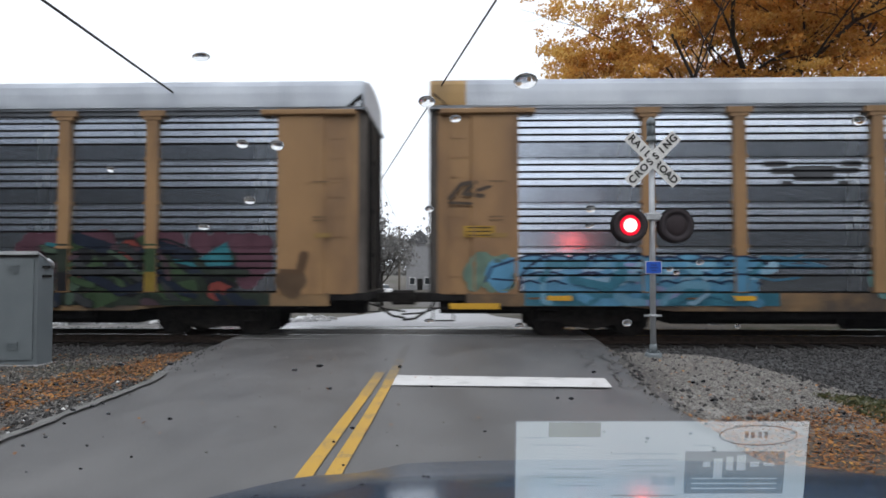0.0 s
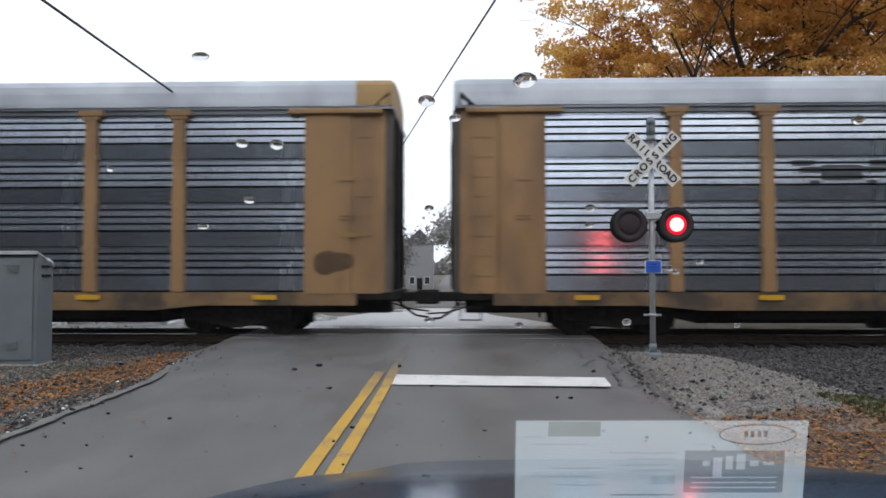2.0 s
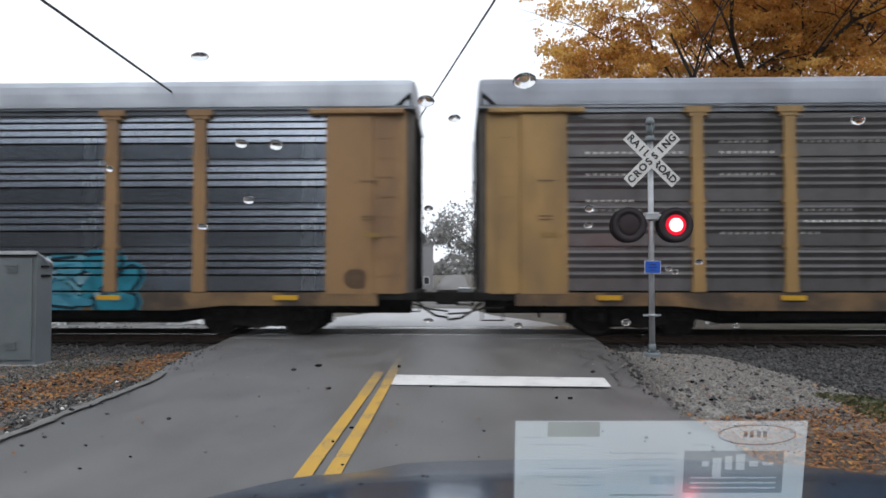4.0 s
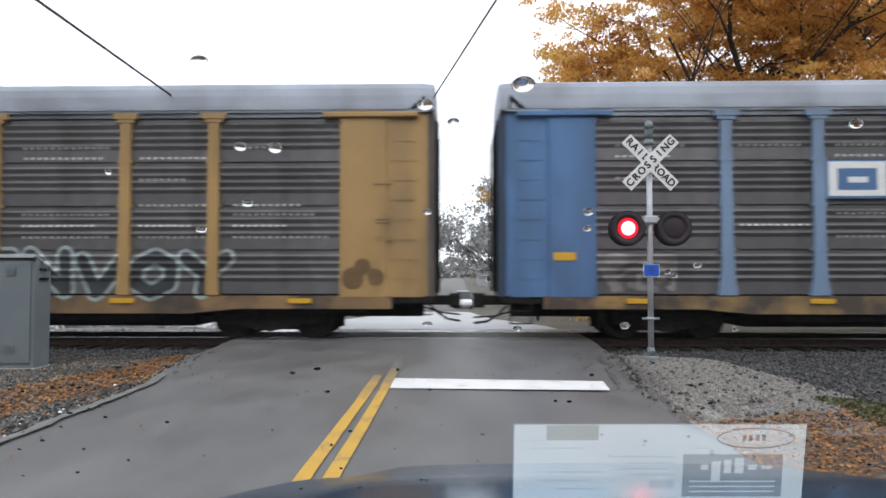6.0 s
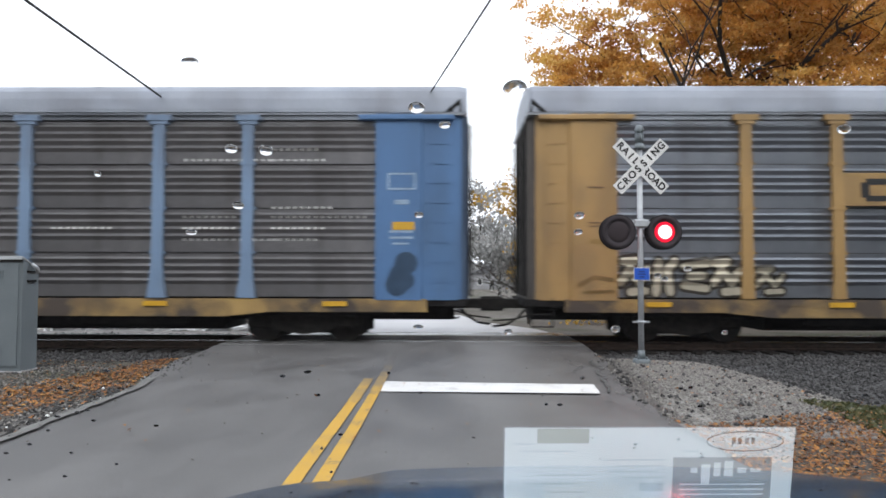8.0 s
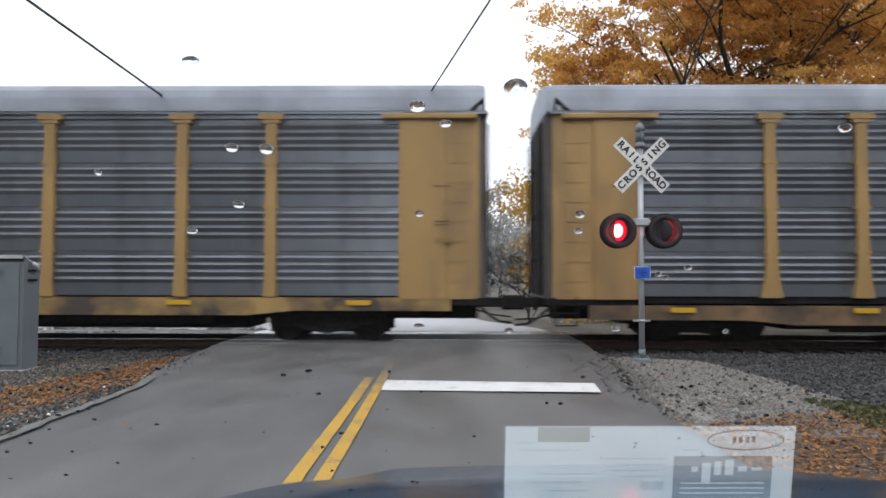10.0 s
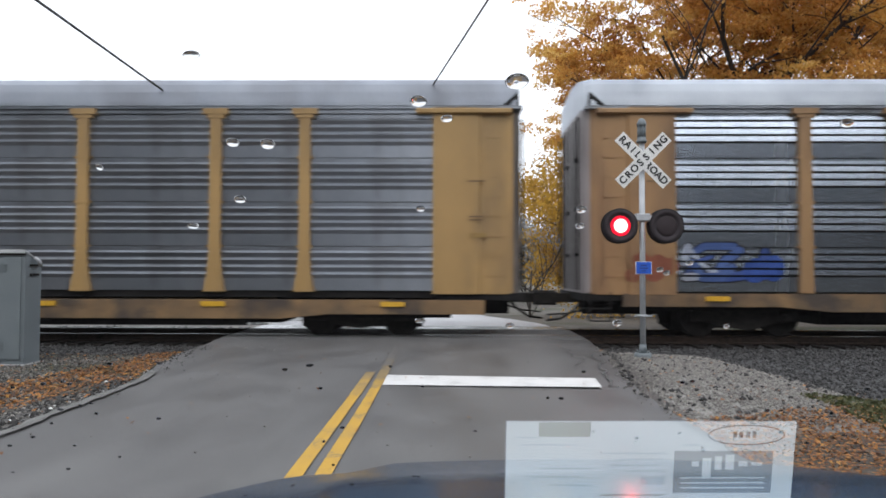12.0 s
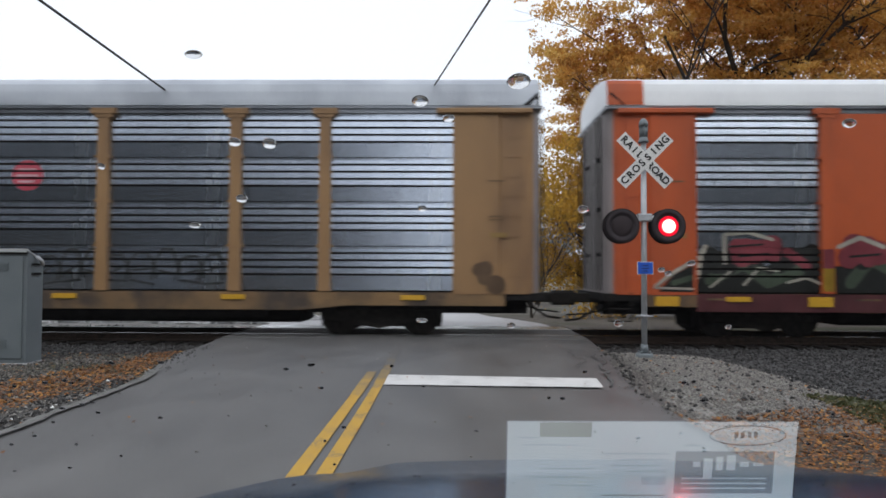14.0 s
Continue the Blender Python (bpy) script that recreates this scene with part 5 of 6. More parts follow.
for _q in (rect(25.75, 26.35, 3.58, 3.62), rect(25.75, 26.35, 3.26, 3.30), rect(25.75, 25.79, 3.30, 3.58), rect(26.31, 26.35, 3.30, 3.58), rect(25.9, 26.2, 2.95, 3.05),
           rect(25.8, 26.3, 2.35, 2.40), rect(25.8, 26.3, 2.22, 2.27), rect(25.85, 26.2, 2.10, 2.14)):
    blotch(car_e, "stencil", [_q], (0.30, 0.40, 0.52), "pale stencilled bar", 0.087)
SMUDGE = (0.135, 0.085, 0.05)
blotch(car_b, "spray_patch", stroke([(0.55, 2.95), (0.8, 3.25), (1.1, 3.3), (0.85, 3.05), (1.25, 3.0)], 0.09) + stroke([(0.55, 2.86), (1.0, 2.84)], 0.06) + stroke([(1.15, 3.12), (1.4, 3.2)], 0.07), (0.07, 0.05, 0.035), "dark tag on the end", 0.086)
blotch(car_b, "spray_patch", blob(25.9, 26.4, 1.3, 1.75, 72, 6), SMUDGE, "dark stain on the end", 0.086)
blotch(car_c, "spray_patch", blob(25.9, 26.5, 1.1, 1.4, 73, 5), SMUDGE, "dark stain on the end", 0.086)
blotch(car_d, "spray_patch", blob(25.7, 26.3, 1.2, 1.6, 74, 5), (0.19, 0.12, 0.055), "dark stain on the end", 0.086)
blotch(car_h, "spray_patch", blob(0.7, 1.9, 1.3, 1.7, 75, 8), (0.25, 0.085, 0.05), "dull red patch on the end", 0.086)
blotch(car_h, "spray_patch", blob(26.0, 26.5, 1.1, 1.5, 76, 5), SMUDGE, "dark stain on the end", 0.086)
paint_on(False)
wildstyle(car_e, 2.1, 3.6, 1.1, 1.75, [(0.24, 0.225, 0.22), (0.30, 0.285, 0.28)], "faint grey scribble", 77, 11, None, 0.0, 0.0)
wildstyle(car_e, 9.4, 12.2, 1.02, 1.75, [(0.27, 0.26, 0.255), (0.06, 0.055, 0.055), (0.22, 0.21, 0.205)], "faint grey scribble", 78, 14, None, 0.0, 0.0)
wildstyle(car_e, 14.5, 16.6, 1.05, 1.6, [(0.06, 0.05, 0.048)], "faint dark scribble", 79, 8, None, 0.0, 0.0)
blotch(car_e, "spray_patch", blob(25.95, 26.15, 1.1, 1.75, 80, 5), (0.04, 0.075, 0.13), "dark stain on the blue end", 0.086)


def emblems():
    """The makers' panels on the cars, as plain shapes."""
    paint_on(True)
    for car in (car_b, car_c):
        bars = [rect(7.15, 7.6, 3.6, 3.72), rect(7.3, 7.9, 3.45, 3.58), rect(7.75, 8.6, 3.3, 3.62), rect(8.4, 9.1, 3.46, 3.58), rect(8.75, 9.15, 3.6, 3.72),
                rect(7.5, 7.72, 3.2, 3.3), rect(8.68, 8.9, 3.2, 3.3)]
        blotch(car, "emblem", bars, (0.06, 0.065, 0.075), "dark winged emblem")
    sign = part("emblem_plate", Shape().box(6.75, 9.30, -1.585, -1.55, 2.98, 3.80, b=0.01), [BLUE], car_e, "blue plate with white shapes")
    for a, b, c, d in ((6.82, 8.0, 3.62, 3.76), (6.82, 7.0, 3.04, 3.62), (7.0, 8.0, 3.04, 3.16), (7.82, 8.0, 3.16, 3.62), (7.22, 7.62, 3.32, 3.44),
                       (8.15, 9.2, 3.62, 3.76), (8.58, 8.78, 3.04, 3.56)):
        part("white_bar", Shape().box(a, b, -1.592, -1.584, c, d), [WHITE_SIGN], sign)
    plate = part("emblem_plate", Shape().box(6.55, 9.2, -1.585, -1.55, 2.92, 3.62, b=0.01), [OCHRE], car_f, "ochre plate with dark shapes")
    for a, b, c, d in ((7.20, 8.0, 3.37, 3.50), (7.10, 7.28, 3.10, 3.42), (7.20, 8.0, 3.02, 3.14), (8.05, 8.20, 3.04, 3.50), (8.15, 8.6, 3.28, 3.42), (8.6, 8.75, 3.02, 3.48)):
        part("dark_bar", Shape().box(a, b, -1.592, -1.584, c, d), [BLACK_SIGN], plate)
    for x, z in ((1.10, 1.70), (LENGTH - 2.0 + 0.37, 2.41)):
        part("placard", Shape().box(x, x + 0.46, -1.60, -1.58, z, z + 0.17, b=0.004), [REFLECT], car_e, "yellow placard on the blue end")
    r = random.Random(4)
    paint_on(False)
    for car in (car_e, car_d):
        # White dots laid on the skin paint the light showing through vent holes.
        rows = Shape()
        for x0 in [b + r.uniform(0.25, 0.6) for b in [2.1] + POSTS[:-1] + [POSTS[-1]]]:
            for z in (4.1, 3.88, 3.42, 2.86, 2.66, 2.42, 2.18):
                if r.random() < 0.62:
                    skin_paint(rows, [rect(x, x + 0.065, z, z + 0.05) for x in np.arange(x0, x0 + r.uniform(0.9, 2.0), 0.15)], 0.004)
        part("vent_holes", rows, [VENT_LIGHT], car, "rows of white dots painted for light through vent holes")


emblems()


# ---------------------------------------------------------------- crossing signals
LENSES = []


def letter_shape(ch, size, thick=0.004):
    """A letter of the built-in font as a solid, lying in x and z, facing -y."""
    cu = bpy.data.curves.new("letter", "FONT")
    cu.body, cu.size, cu.align_x, cu.align_y, cu.extrude, cu.resolution_u, cu.offset = ch, size, "CENTER", "CENTER", thick, 3, size * 0.028
    ob = bpy.data.objects.new("letter", cu)
    scene.collection.objects.link(ob)
    dg = bpy.context.evaluated_depsgraph_get()
    me = bpy.data.meshes.new_from_object(ob.evaluated_get(dg))
    bpy.data.objects.remove(ob)
    me.transform(pose(0, 0, 0, 90, 0, 0))
    me.materials.clear()
    me.materials.append(BLACK_SIGN)
    return me


def lens_shape():
    """A lens that is lit on one face and dark on the other, turning in its housing."""
    sh = Shape()
    for k, mi in ((-1, 0), (1, 1)):
        # The radius is overscaled so that the face holds the painted red bloom.
        rings = [[(r * math.cos(6.2832 * j / 24), k * y, r * math.sin(6.2832 * j / 24)) for j in range(24)] for r, y in ((0.178, 0.004), (0.16, 0.020), (0.11, 0.034), (0.03, 0.040))]
        if k > 0:
            rings = [q[::-1] for q in rings]
        sh.loft(rings, mi, True, True, True)
    return sh


def crossing_signal(label, at, words, mirrored=False):
    sig = thing("crossing_signal", label, "railway signal", at, "crossing signals")
    sh = Shape().tube([(0, 0, 0.02), (0, 0, 3.55)], 0.047, 14)
    part("mast", sh, [GALV], sig, "grey aluminium mast")
    sh = Shape().tube([(0, 0, -0.12), (0, 0, 0.0), (0, 0, 0.03)], [0.14, 0.14, 0.13], 14).tube([(0, 0, 0.03), (0, 0, 0.17)], [0.064, 0.058], 14)
    for k in range(4):
        a = math.pi / 4 + k * math.pi / 2
        sh.tube([(0.10 * math.cos(a), 0.10 * math.sin(a), 0.03), (0.10 * math.cos(a), 0.10 * math.sin(a), 0.07)], 0.018, 6)
    part("base", sh, [CABINET], sig, "flanged mast base")
    sh = Shape().tube([(0, 0, 0.62), (0, 0, 0.66)], 0.075, 12).box(-0.14, 0.14, -0.02, 0.02, 0.625, 0.655)
    part("collar", sh, [GALV], sig)
    sh = Shape().tube([(0, 0, 3.53), (0, 0, 3.57), (0, 0, 3.58), (0, 0, 3.62)], [0.085, 0.085, 0.07, 0.07], 16).tube([(0, 0, 3.62), (0, 0, 3.80)], 0.046, 12)
    sh.tube([(0, 0, 3.80), (0, 0, 3.815), (0, 0, 3.87), (0, 0, 3.92), (0, 0, 3.94)], [0.05, 0.078, 0.075, 0.05, 0.02], 16)
    for k in range(6):
        a = 0.52 + k * math.pi / 3
        sh.tube([(0.062 * math.cos(a), 0.062 * math.sin(a), 3.61), (0.062 * math.cos(a), 0.062 * math.sin(a), 3.82)], 0.011, 6)
    part("bell", sh, [CABINET], sig, "grey bell on the mast's top")
    for sgn, word in ((1, words[0]), (-1, words[1])):
        y = -0.075 - 0.012 * (sgn < 0)
        blade = Shape()
        L, W = 0.565, 0.105
        blade.loft([[(-L, y, -W), (L, y, -W), (L, y, W), (-L, y, W)], [(-L, y + 0.006, -W), (L, y + 0.006, -W), (L, y + 0.006, W), (-L, y + 0.006, W)]], 0)
        m = pose(0, 0, 3.225, 0, 45 * sgn, 0)
        b = part("crossbuck_blade", blade, [CABINET if mirrored else WHITE_SIGN], sig, "grey back of a crossbuck blade" if mirrored else "white crossbuck blade", at=m)
        if word:
            k = len(word)
            for i, ch in enumerate(word):
                if ch == " ":
                    continue
                x = -0.48 + 0.96 * i / (k - 1)
                part("letter", letter_shape(ch, 0.168), None, b, at=pose(x, y - 0.004, 0))
    part("crossbuck_bracket", Shape().box(-0.09, 0.09, -0.072, 0.06, 3.155, 3.295), [GALV], sig)
    sh = Shape().tube([(-0.30, 0, 2.275), (0.30, 0, 2.275)], 0.035, 10).box(-0.11, 0.11, -0.08, 0.08, 2.21, 2.34, b=0.02)
    sh.tube([(-0.27, 0, 2.275), (-0.385, 0, 2.19)], 0.03, 8).tube([(0.27, 0, 2.275), (0.385, 0, 2.19)], 0.03, 8)
    part("lamp_arm", sh, [GALV], sig, "grey arm with junction box")
    lens = stored(("lens",), lens_shape, [LIT_LENS, DARK_LENS])
    for x, left in ((-0.385, True), (0.385, False)):
        for face in (-1, 1):
            sh = Shape()
            ring = [(0.170, 0.0), (0.284, 0.0), (0.284, 0.012), (0.170, 0.012)]
            sh.loft([[(r * math.cos(6.2832 * j / 36), face * (0.085 - d), r * math.sin(6.2832 * j / 36)) for r, d in ring] for j in range(37)], 0, True, False)
            disc_ob = part("backing_disc", sh, [BLACK_DISC], sig, "black round backing disc", at=pose(x, 0, 2.13))
            rim = Shape()
            rim.loft([[((0.281 + 0.012 * math.cos(q)) * math.cos(6.2832 * j / 36), face * 0.079 + 0.016 * math.sin(q), (0.281 + 0.012 * math.cos(q)) * math.sin(6.2832 * j / 36)) for q in np.arange(0, 6.28, 0.7854)] for j in range(37)], 0, True, False, True)
            part("disc_rim", rim, [DISC_RIM], disc_ob)
            sh = Shape()
            sh.tube([(0, face * 0.004, 0), (0, face * 0.02, 0), (0, face * 0.03, 0)], [0.10, 0.20, 0.21], 20)
            part("lamp_housing", sh, [BLACK_DISC], sig, at=pose(x, 0, 2.13))
            hood = Shape()
            if face < 0:
                rim_out = [(0.186, 0.090), (0.272, 0.100), (0.274, 0.094), (0.188, 0.084)]
                hood.loft([[(r * math.cos(6.2832 * j / 36), -d, r * math.sin(6.2832 * j / 36)) for r, d in rim_out] for j in range(37)], 0, True, False, True)
            else:
                arc = [math.radians(a) for a in range(-20, 201, 20)]
                hood.loft([[((0.192 + t) * math.cos(a), 0.085 + d * (0.35 + 0.65 * max(0, math.sin(a))), (0.192 + t) * math.sin(a)) for d, t in ((0, 0), (0.22, 0), (0.22, 0.006), (0, 0.006))] for a in arc], 0)
            part("visor", hood, [BLACK_DISC], sig, "black lamp visor", at=pose(x, 0, 2.13))
            ob = part("lens", lens, None, sig, "round red lens, flashing", at=pose(x, face * 0.066, 2.13, 0, 0, 0 if face < 0 else 180))
            LENSES.append((ob, x, face, left != mirrored))
    sh = Shape().box(-0.134, 0.134, -0.065, -0.056, 1.330, 1.540)
    plate = part("notice_plate", sh, [WHITE_SIGN], sig, "small blue notice with a white edge")
    part("notice_field", Shape().box(-0.124, 0.124, -0.071, -0.066, 1.338, 1.532), [BLUE_SIGN], plate)
    for z, w in ((1.475, 0.05), (1.43, 0.07), (1.385, 0.04)):
        part("text_bar", Shape().box(-w, w, -0.074, -0.0715, z - 0.006, z + 0.006), [BLACK_SIGN], plate)
    return sig


crossing_signal("grey crossing signal with white crossbuck and flashing red lamps", pose(3.475, 11.1, ground_z(3.475, 11.1) + 0.05), ("RAIL ROAD", "CROSSING"))
crossing_signal("crossing signal across the track, seen from behind", pose(-6.85, 23.0, ground_z(-6.85, 23.0) + 0.3, 0, 0, 180), ("", ""), True)


LID = surface("lid_paint", (0.36, 0.38, 0.39), (0.48, 0.50, 0.51), 4, 0.5, bump=0.05)


def signal_cabinet():
    cab = thing("signal_cabinet", "grey metal signal cabinet beside the track", "cabinet", pose(-6.60, 10.92, ground_z(-7, 11) + 0.02, 0, 0, -3))
    body = Shape().loft([[(x, 0, 0.0), (x, 0.40, 0.0), (x, 0.40, 1.62), (x, 0, 1.80)] for x in (-1.15, 0)])
    part("body", body, [CABINET], cab)
    lid = Shape().loft([[(x, -0.035, 1.822), (x, 0.41, 1.622), (x, 0.41, 1.645), (x, -0.035, 1.845), (x, -0.05, 1.842), (x, -0.05, 1.79), (x, -0.035, 1.79)] for x in (-1.18, 0.012)])
    part("lid", lid, [LID], cab, "pale lid sloping to the back")
    # Black strip in place of the shadow that the lid's overhang casts.
    part("eave", Shape().box(-1.16, 0.004, -0.034, -0.002, 1.755, 1.786), [BLACK_STEEL], cab, "black strip standing in for the lid's overhang shadow")
    part("plinth", Shape().box(-1.2, 0.05, -0.05, 0.45, -0.25, -0.004), [CONCRETE], cab, "concrete plinth")
    door = part("door", Shape().box(-1.08, -0.06, -0.028, -0.004, 0.08, 1.73), [CABINET], cab)
    for z in (0.25, 0.30, 0.35, 1.50, 1.55, 1.60):
        part("louvre", Shape().box(-0.48, -0.30, -0.045, -0.029, z, z + 0.022), [CABINET], door)
    part("hasp", Shape().box(0.002, 0.035, 0.10, 0.30, 1.42, 1.46).box(0.002, 0.03, 0.10, 0.30, 1.58, 1.61), [BLACK_STEEL], cab, "dark hasp")
    part("conduit", Shape().tube([(0.05, 0.15, 1.72), (0.10, 0.2, 1.66), (0.09, 0.25, 1.58)], 0.03, 8), [GALV], cab)


signal_cabinet()


# ---------------------------------------------------------------- poles, wires, trees
def utility_pole(x, y, h, label, arm=True):
    z = ground_z(x, y)
    p = thing("utility_pole", label, "utility pole", pose(x, y, z), "utility poles")
    part("shaft", Shape().tube([(0, 0, -0.5), (0, 0, h)], [0.17, 0.11], 10), [WOOD_POLE], p)
    if arm:
        part("crossarm", Shape().box(-0.85, 0.85, -0.06, 0.06, h - 0.45, h - 0.33), [WOOD_POLE], p)
        for k in (-0.75, -0.3, 0.3, 0.75):
            part("insulator", Shape().tube([(k, 0, h - 0.33), (k, 0, h - 0.2)], [0.04, 0.05], 8), [GALV], p)
    return p


def ray_place(x, y, depth):
    """A place by its bearing from the eye: tangents to the side and up, and the depth ahead."""
    return Vector((x * depth, depth, EYE[2] + y * depth))


pole_a = utility_pole(-4.95, 40.0, 9.2, "weathered wooden utility pole with a crossarm by the road")
utility_pole(-5.6, 86.0, 9.6, "weathered wooden utility pole far down the road")
utility_pole(-4.6, 132.0, 8.0, "weathered wooden utility pole far down the road")


def wire(a, b, sag, r, label):
    pts = []
    for i in range(25):
        k = i / 24
        p = Vector(a).lerp(Vector(b), k)
        p.z -= sag * 4 * k * (1 - k)
        pts.append(p)
    ob = part("overhead_wire", Shape().tube(pts, r, 6), [CABLE], label=label)
    return tagged(ob, category="wire")


_wl0, _wl1 = ray_place(-0.595, 0.4025, 10.0), Vector((-4.95, 39.9, 4.15))
_wr0, _wr1 = ray_place(0.076, 0.4025, 10.0), Vector((-4.95, 39.9, 4.9))
wire(_wl1 + (_wl0 - _wl1) * 1.5, _wl1, 0.0, 0.022, "black overhead cable running to the pole")
wire(_wr1 + (_wr0 - _wr1) * 1.5, _wr1, 0.0, 0.018, "black overhead cable over the road")
wire((-5.7, 40, 8.4), (-6.3, 86, 6.6), 0.8, 0.012, "thin power line between poles")
wire((-4.2, 40, 8.4), (-4.9, 86, 6.6), 0.8, 0.012, "thin power line between poles")


def grow(rng, p, d, length, r, level, branches, tips, spread, kids):
    """A limb and what grows from it."""
    pts, radii = [p], [r]
    n = 4
    for i in range(n):
        d = (d + Vector((rng.uniform(-1, 1), rng.uniform(-1, 1), rng.uniform(-0.75, 0.75))) * 0.34).normalized()
        p = p + d * (length / n)
        pts.append(p)
        radii.append(r * (1 - 0.62 * (i + 1) / n))
    branches.append((pts, radii, level))
    if level >= len(kids):
        tips.append(p)
        tips.append(pts[2])
        return
    for k in range(kids[level]):
        i = rng.choice([1, 2, 2, 3, 3, 4]) if level else rng.choice([2, 3, 3, 4, 4])
        a = rng.uniform(0, 6.283)
        side = Vector((math.cos(a), math.sin(a), rng.uniform(-0.1, 0.7)))
        nd = (d * (1 - spread) + side * spread * 1.3).normalized()
        grow(rng, pts[i], nd, length * rng.uniform(0.52, 0.74), radii[i] * 0.6, level + 1, branches, tips, spread, kids)
    if level:
        tips.append(p)


def tree(name, label, x, y, trunk, height, kids, leaf_n, leaf_size, cloud, mat, seed, spread=0.55, r=0.3, group="", zoff=-0.15, squash=1.0, clumps=(), widest=99.0):
    rng, nr = random.Random(seed), np.random.default_rng(seed)
    t = thing(name, label, "tree", pose(x, y, ground_z(x, y) + zoff), group)
    br, tips = [], []
    top = Vector((0, 0, trunk))
    br.append(([Vector((0, 0, 0)), Vector((0.04, 0, trunk * 0.5)), top, Vector((0.1, 0.05, trunk + height * 0.3))], [r * 1.25, r, r * 0.85, r * 0.5], 0))
    n0 = kids[0]
    for k in range(n0):
        a = 6.283 * k / n0 + rng.uniform(-0.3, 0.3)
        up = rng.uniform(0.35, 1.5)
        d = Vector((math.cos(a), math.sin(a), up)).normalized()
        grow(rng, top + Vector((0, 0, rng.uniform(-0.15, 0.3) * height * 0.6)), d, height * rng.uniform(0.42, 0.6), r * 0.5, 1, br, tips, spread, kids)
    br = [b for b in br if b[2] == 0 or b[0][0].xy.length < widest - 1.2]
    tips = [p for p in tips if p.xy.length < widest]
    sh = Shape()
    for pts, radii, lv in br:
        sh.tube(pts, radii, 9 if lv == 0 else (6 if lv < 2 else 4), caps=lv == 0)
    part("trunk", sh, [BARK], t, "dark bark trunk and limbs")
    if leaf_n and clumps:
        # puffs of leaves round the twigs: flat, dense clumps with gaps between them, each of one hue
        tp = np.array([tuple(v) for v in tips])
        nc = len(tp)
        rad = nr.uniform(0.55, 1.35, nc) * cloud
        hue = nr.choice(len(mat), nc, p=clumps)
        share = rad ** 2
        pick = nr.choice(nc, leaf_n, p=share / share.sum())
        off = nr.normal(size=(leaf_n, 3))
        off *= (nr.uniform(0, 1, leaf_n) ** 0.45 / (np.linalg.norm(off, axis=1) + 1e-9))[:, None]
        c = tp[pick] + off * rad[pick][:, None] * np.array([1, 1, 0.48])
        loose = nr.random(leaf_n) < 0.10
        c[loose] += nr.normal(size=(int(loose.sum()), 3)) * cloud * 0.7
        me = scatter_mesh("crown", c, nr.uniform(0.6, 1.3, leaf_n) * leaf_size, mat[0], nr)
        for m in mat[1:]:
            me.materials.append(m)
        me.polygons.foreach_set("material_index", hue[pick])
        part("crown", me, None, t, "clumps of autumn leaves")
    elif leaf_n:
        tp = np.array([tuple(v) for v in tips])
        pick = nr.integers(0, len(tp), leaf_n)
        c = tp[pick] + nr.normal(size=(leaf_n, 3)) * cloud * np.array([1, 1, 0.75 * squash]) * nr.uniform(0.3, 1.25, (leaf_n, 1))
        part("crown", scatter_mesh("crown", c, nr.uniform(0.6, 1.25, leaf_n) * leaf_size, mat, nr), None, t, "leaves of the crown")
    return t


tree("maple_tree", "large autumn tree with orange-gold leaves and dark limbs", 13.6, 30.0, 6.5, 16.5, (13, 5, 5, 3), 165000, 0.082, 0.52,
     [GOLD_LEAF, BROWN_LEAF, BRIGHT_LEAF], 11, 0.56, 0.29, clumps=(0.45, 0.23, 0.32), widest=9.6)
tree("maple_tree", "large autumn tree with orange-gold leaves behind the first", 25.0, 37.0, 5.5, 16.0, (8, 5, 5, 3), 15000, 0.13, 0.6, GOLD_LEAF, 23, 0.56, 0.42)
tree("small_tree", "low golden autumn tree behind the track", 8.7, 31.0, 1.0, 9.4, (9, 5, 5), 34000, 0.085, 0.42, YELLOW_LEAF, 5, 0.42, 0.12)
tree("small_tree", "low golden autumn tree behind the track", 15.2, 34.0, 1.2, 9.0, (9, 5, 5), 30000, 0.09, 0.5, YELLOW_LEAF, 17, 0.5, 0.13)
tree("small_tree", "low golden autumn tree behind the track", 10.6, 33.0, 0.8, 8.5, (9, 5, 5), 30000, 0.09, 0.5, YELLOW_LEAF, 8, 0.5, 0.12)
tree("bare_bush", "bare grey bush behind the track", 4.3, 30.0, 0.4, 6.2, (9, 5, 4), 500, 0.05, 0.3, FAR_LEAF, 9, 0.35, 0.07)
tree("street_tree", "thin-leaved tree by the road, haze put into its grey leaves", -7.4, 52.0, 2.4, 7.5, (7, 5, 4), 5000, 0.14, 0.5, GREY_LEAF, 31, 0.5, 0.2)
tree("street_tree", "thin-leaved tree by the road, haze put into its grey leaves", -6.6, 72.0, 2.4, 7.5, (7, 5, 4), 6000, 0.15, 0.6, GREY_LEAF, 33, 0.5, 0.2)
tree("street_tree", "dense tree far down the road, haze put into its pale leaves", 9.6, 95.0, 3.0, 14.5, (8, 5, 4), 14000, 0.26, 0.8, HAZE_LEAF, 37, 0.4, 0.25)
tree("street_tree", "dense tree far down the road, haze put into its pale leaves", 11.5, 75.0, 2.6, 9.0, (8, 5, 4), 9000, 0.22, 0.6, HAZE_LEAF, 39, 0.4, 0.25)
for _x, _y, _s in ((-15, -16, 51), (-25, -12, 52), (-37, -18, 53), (14, -20, 54), (26, -14, 55), (38, -18, 56)):
    tree("roadside_tree", "dark leafy roadside tree", _x, _y, 1.8, 8.0, (8, 5, 4), 9000, 0.36, 0.9, DARK_LEAF, _s, 0.55, 0.35, "trees along the road")


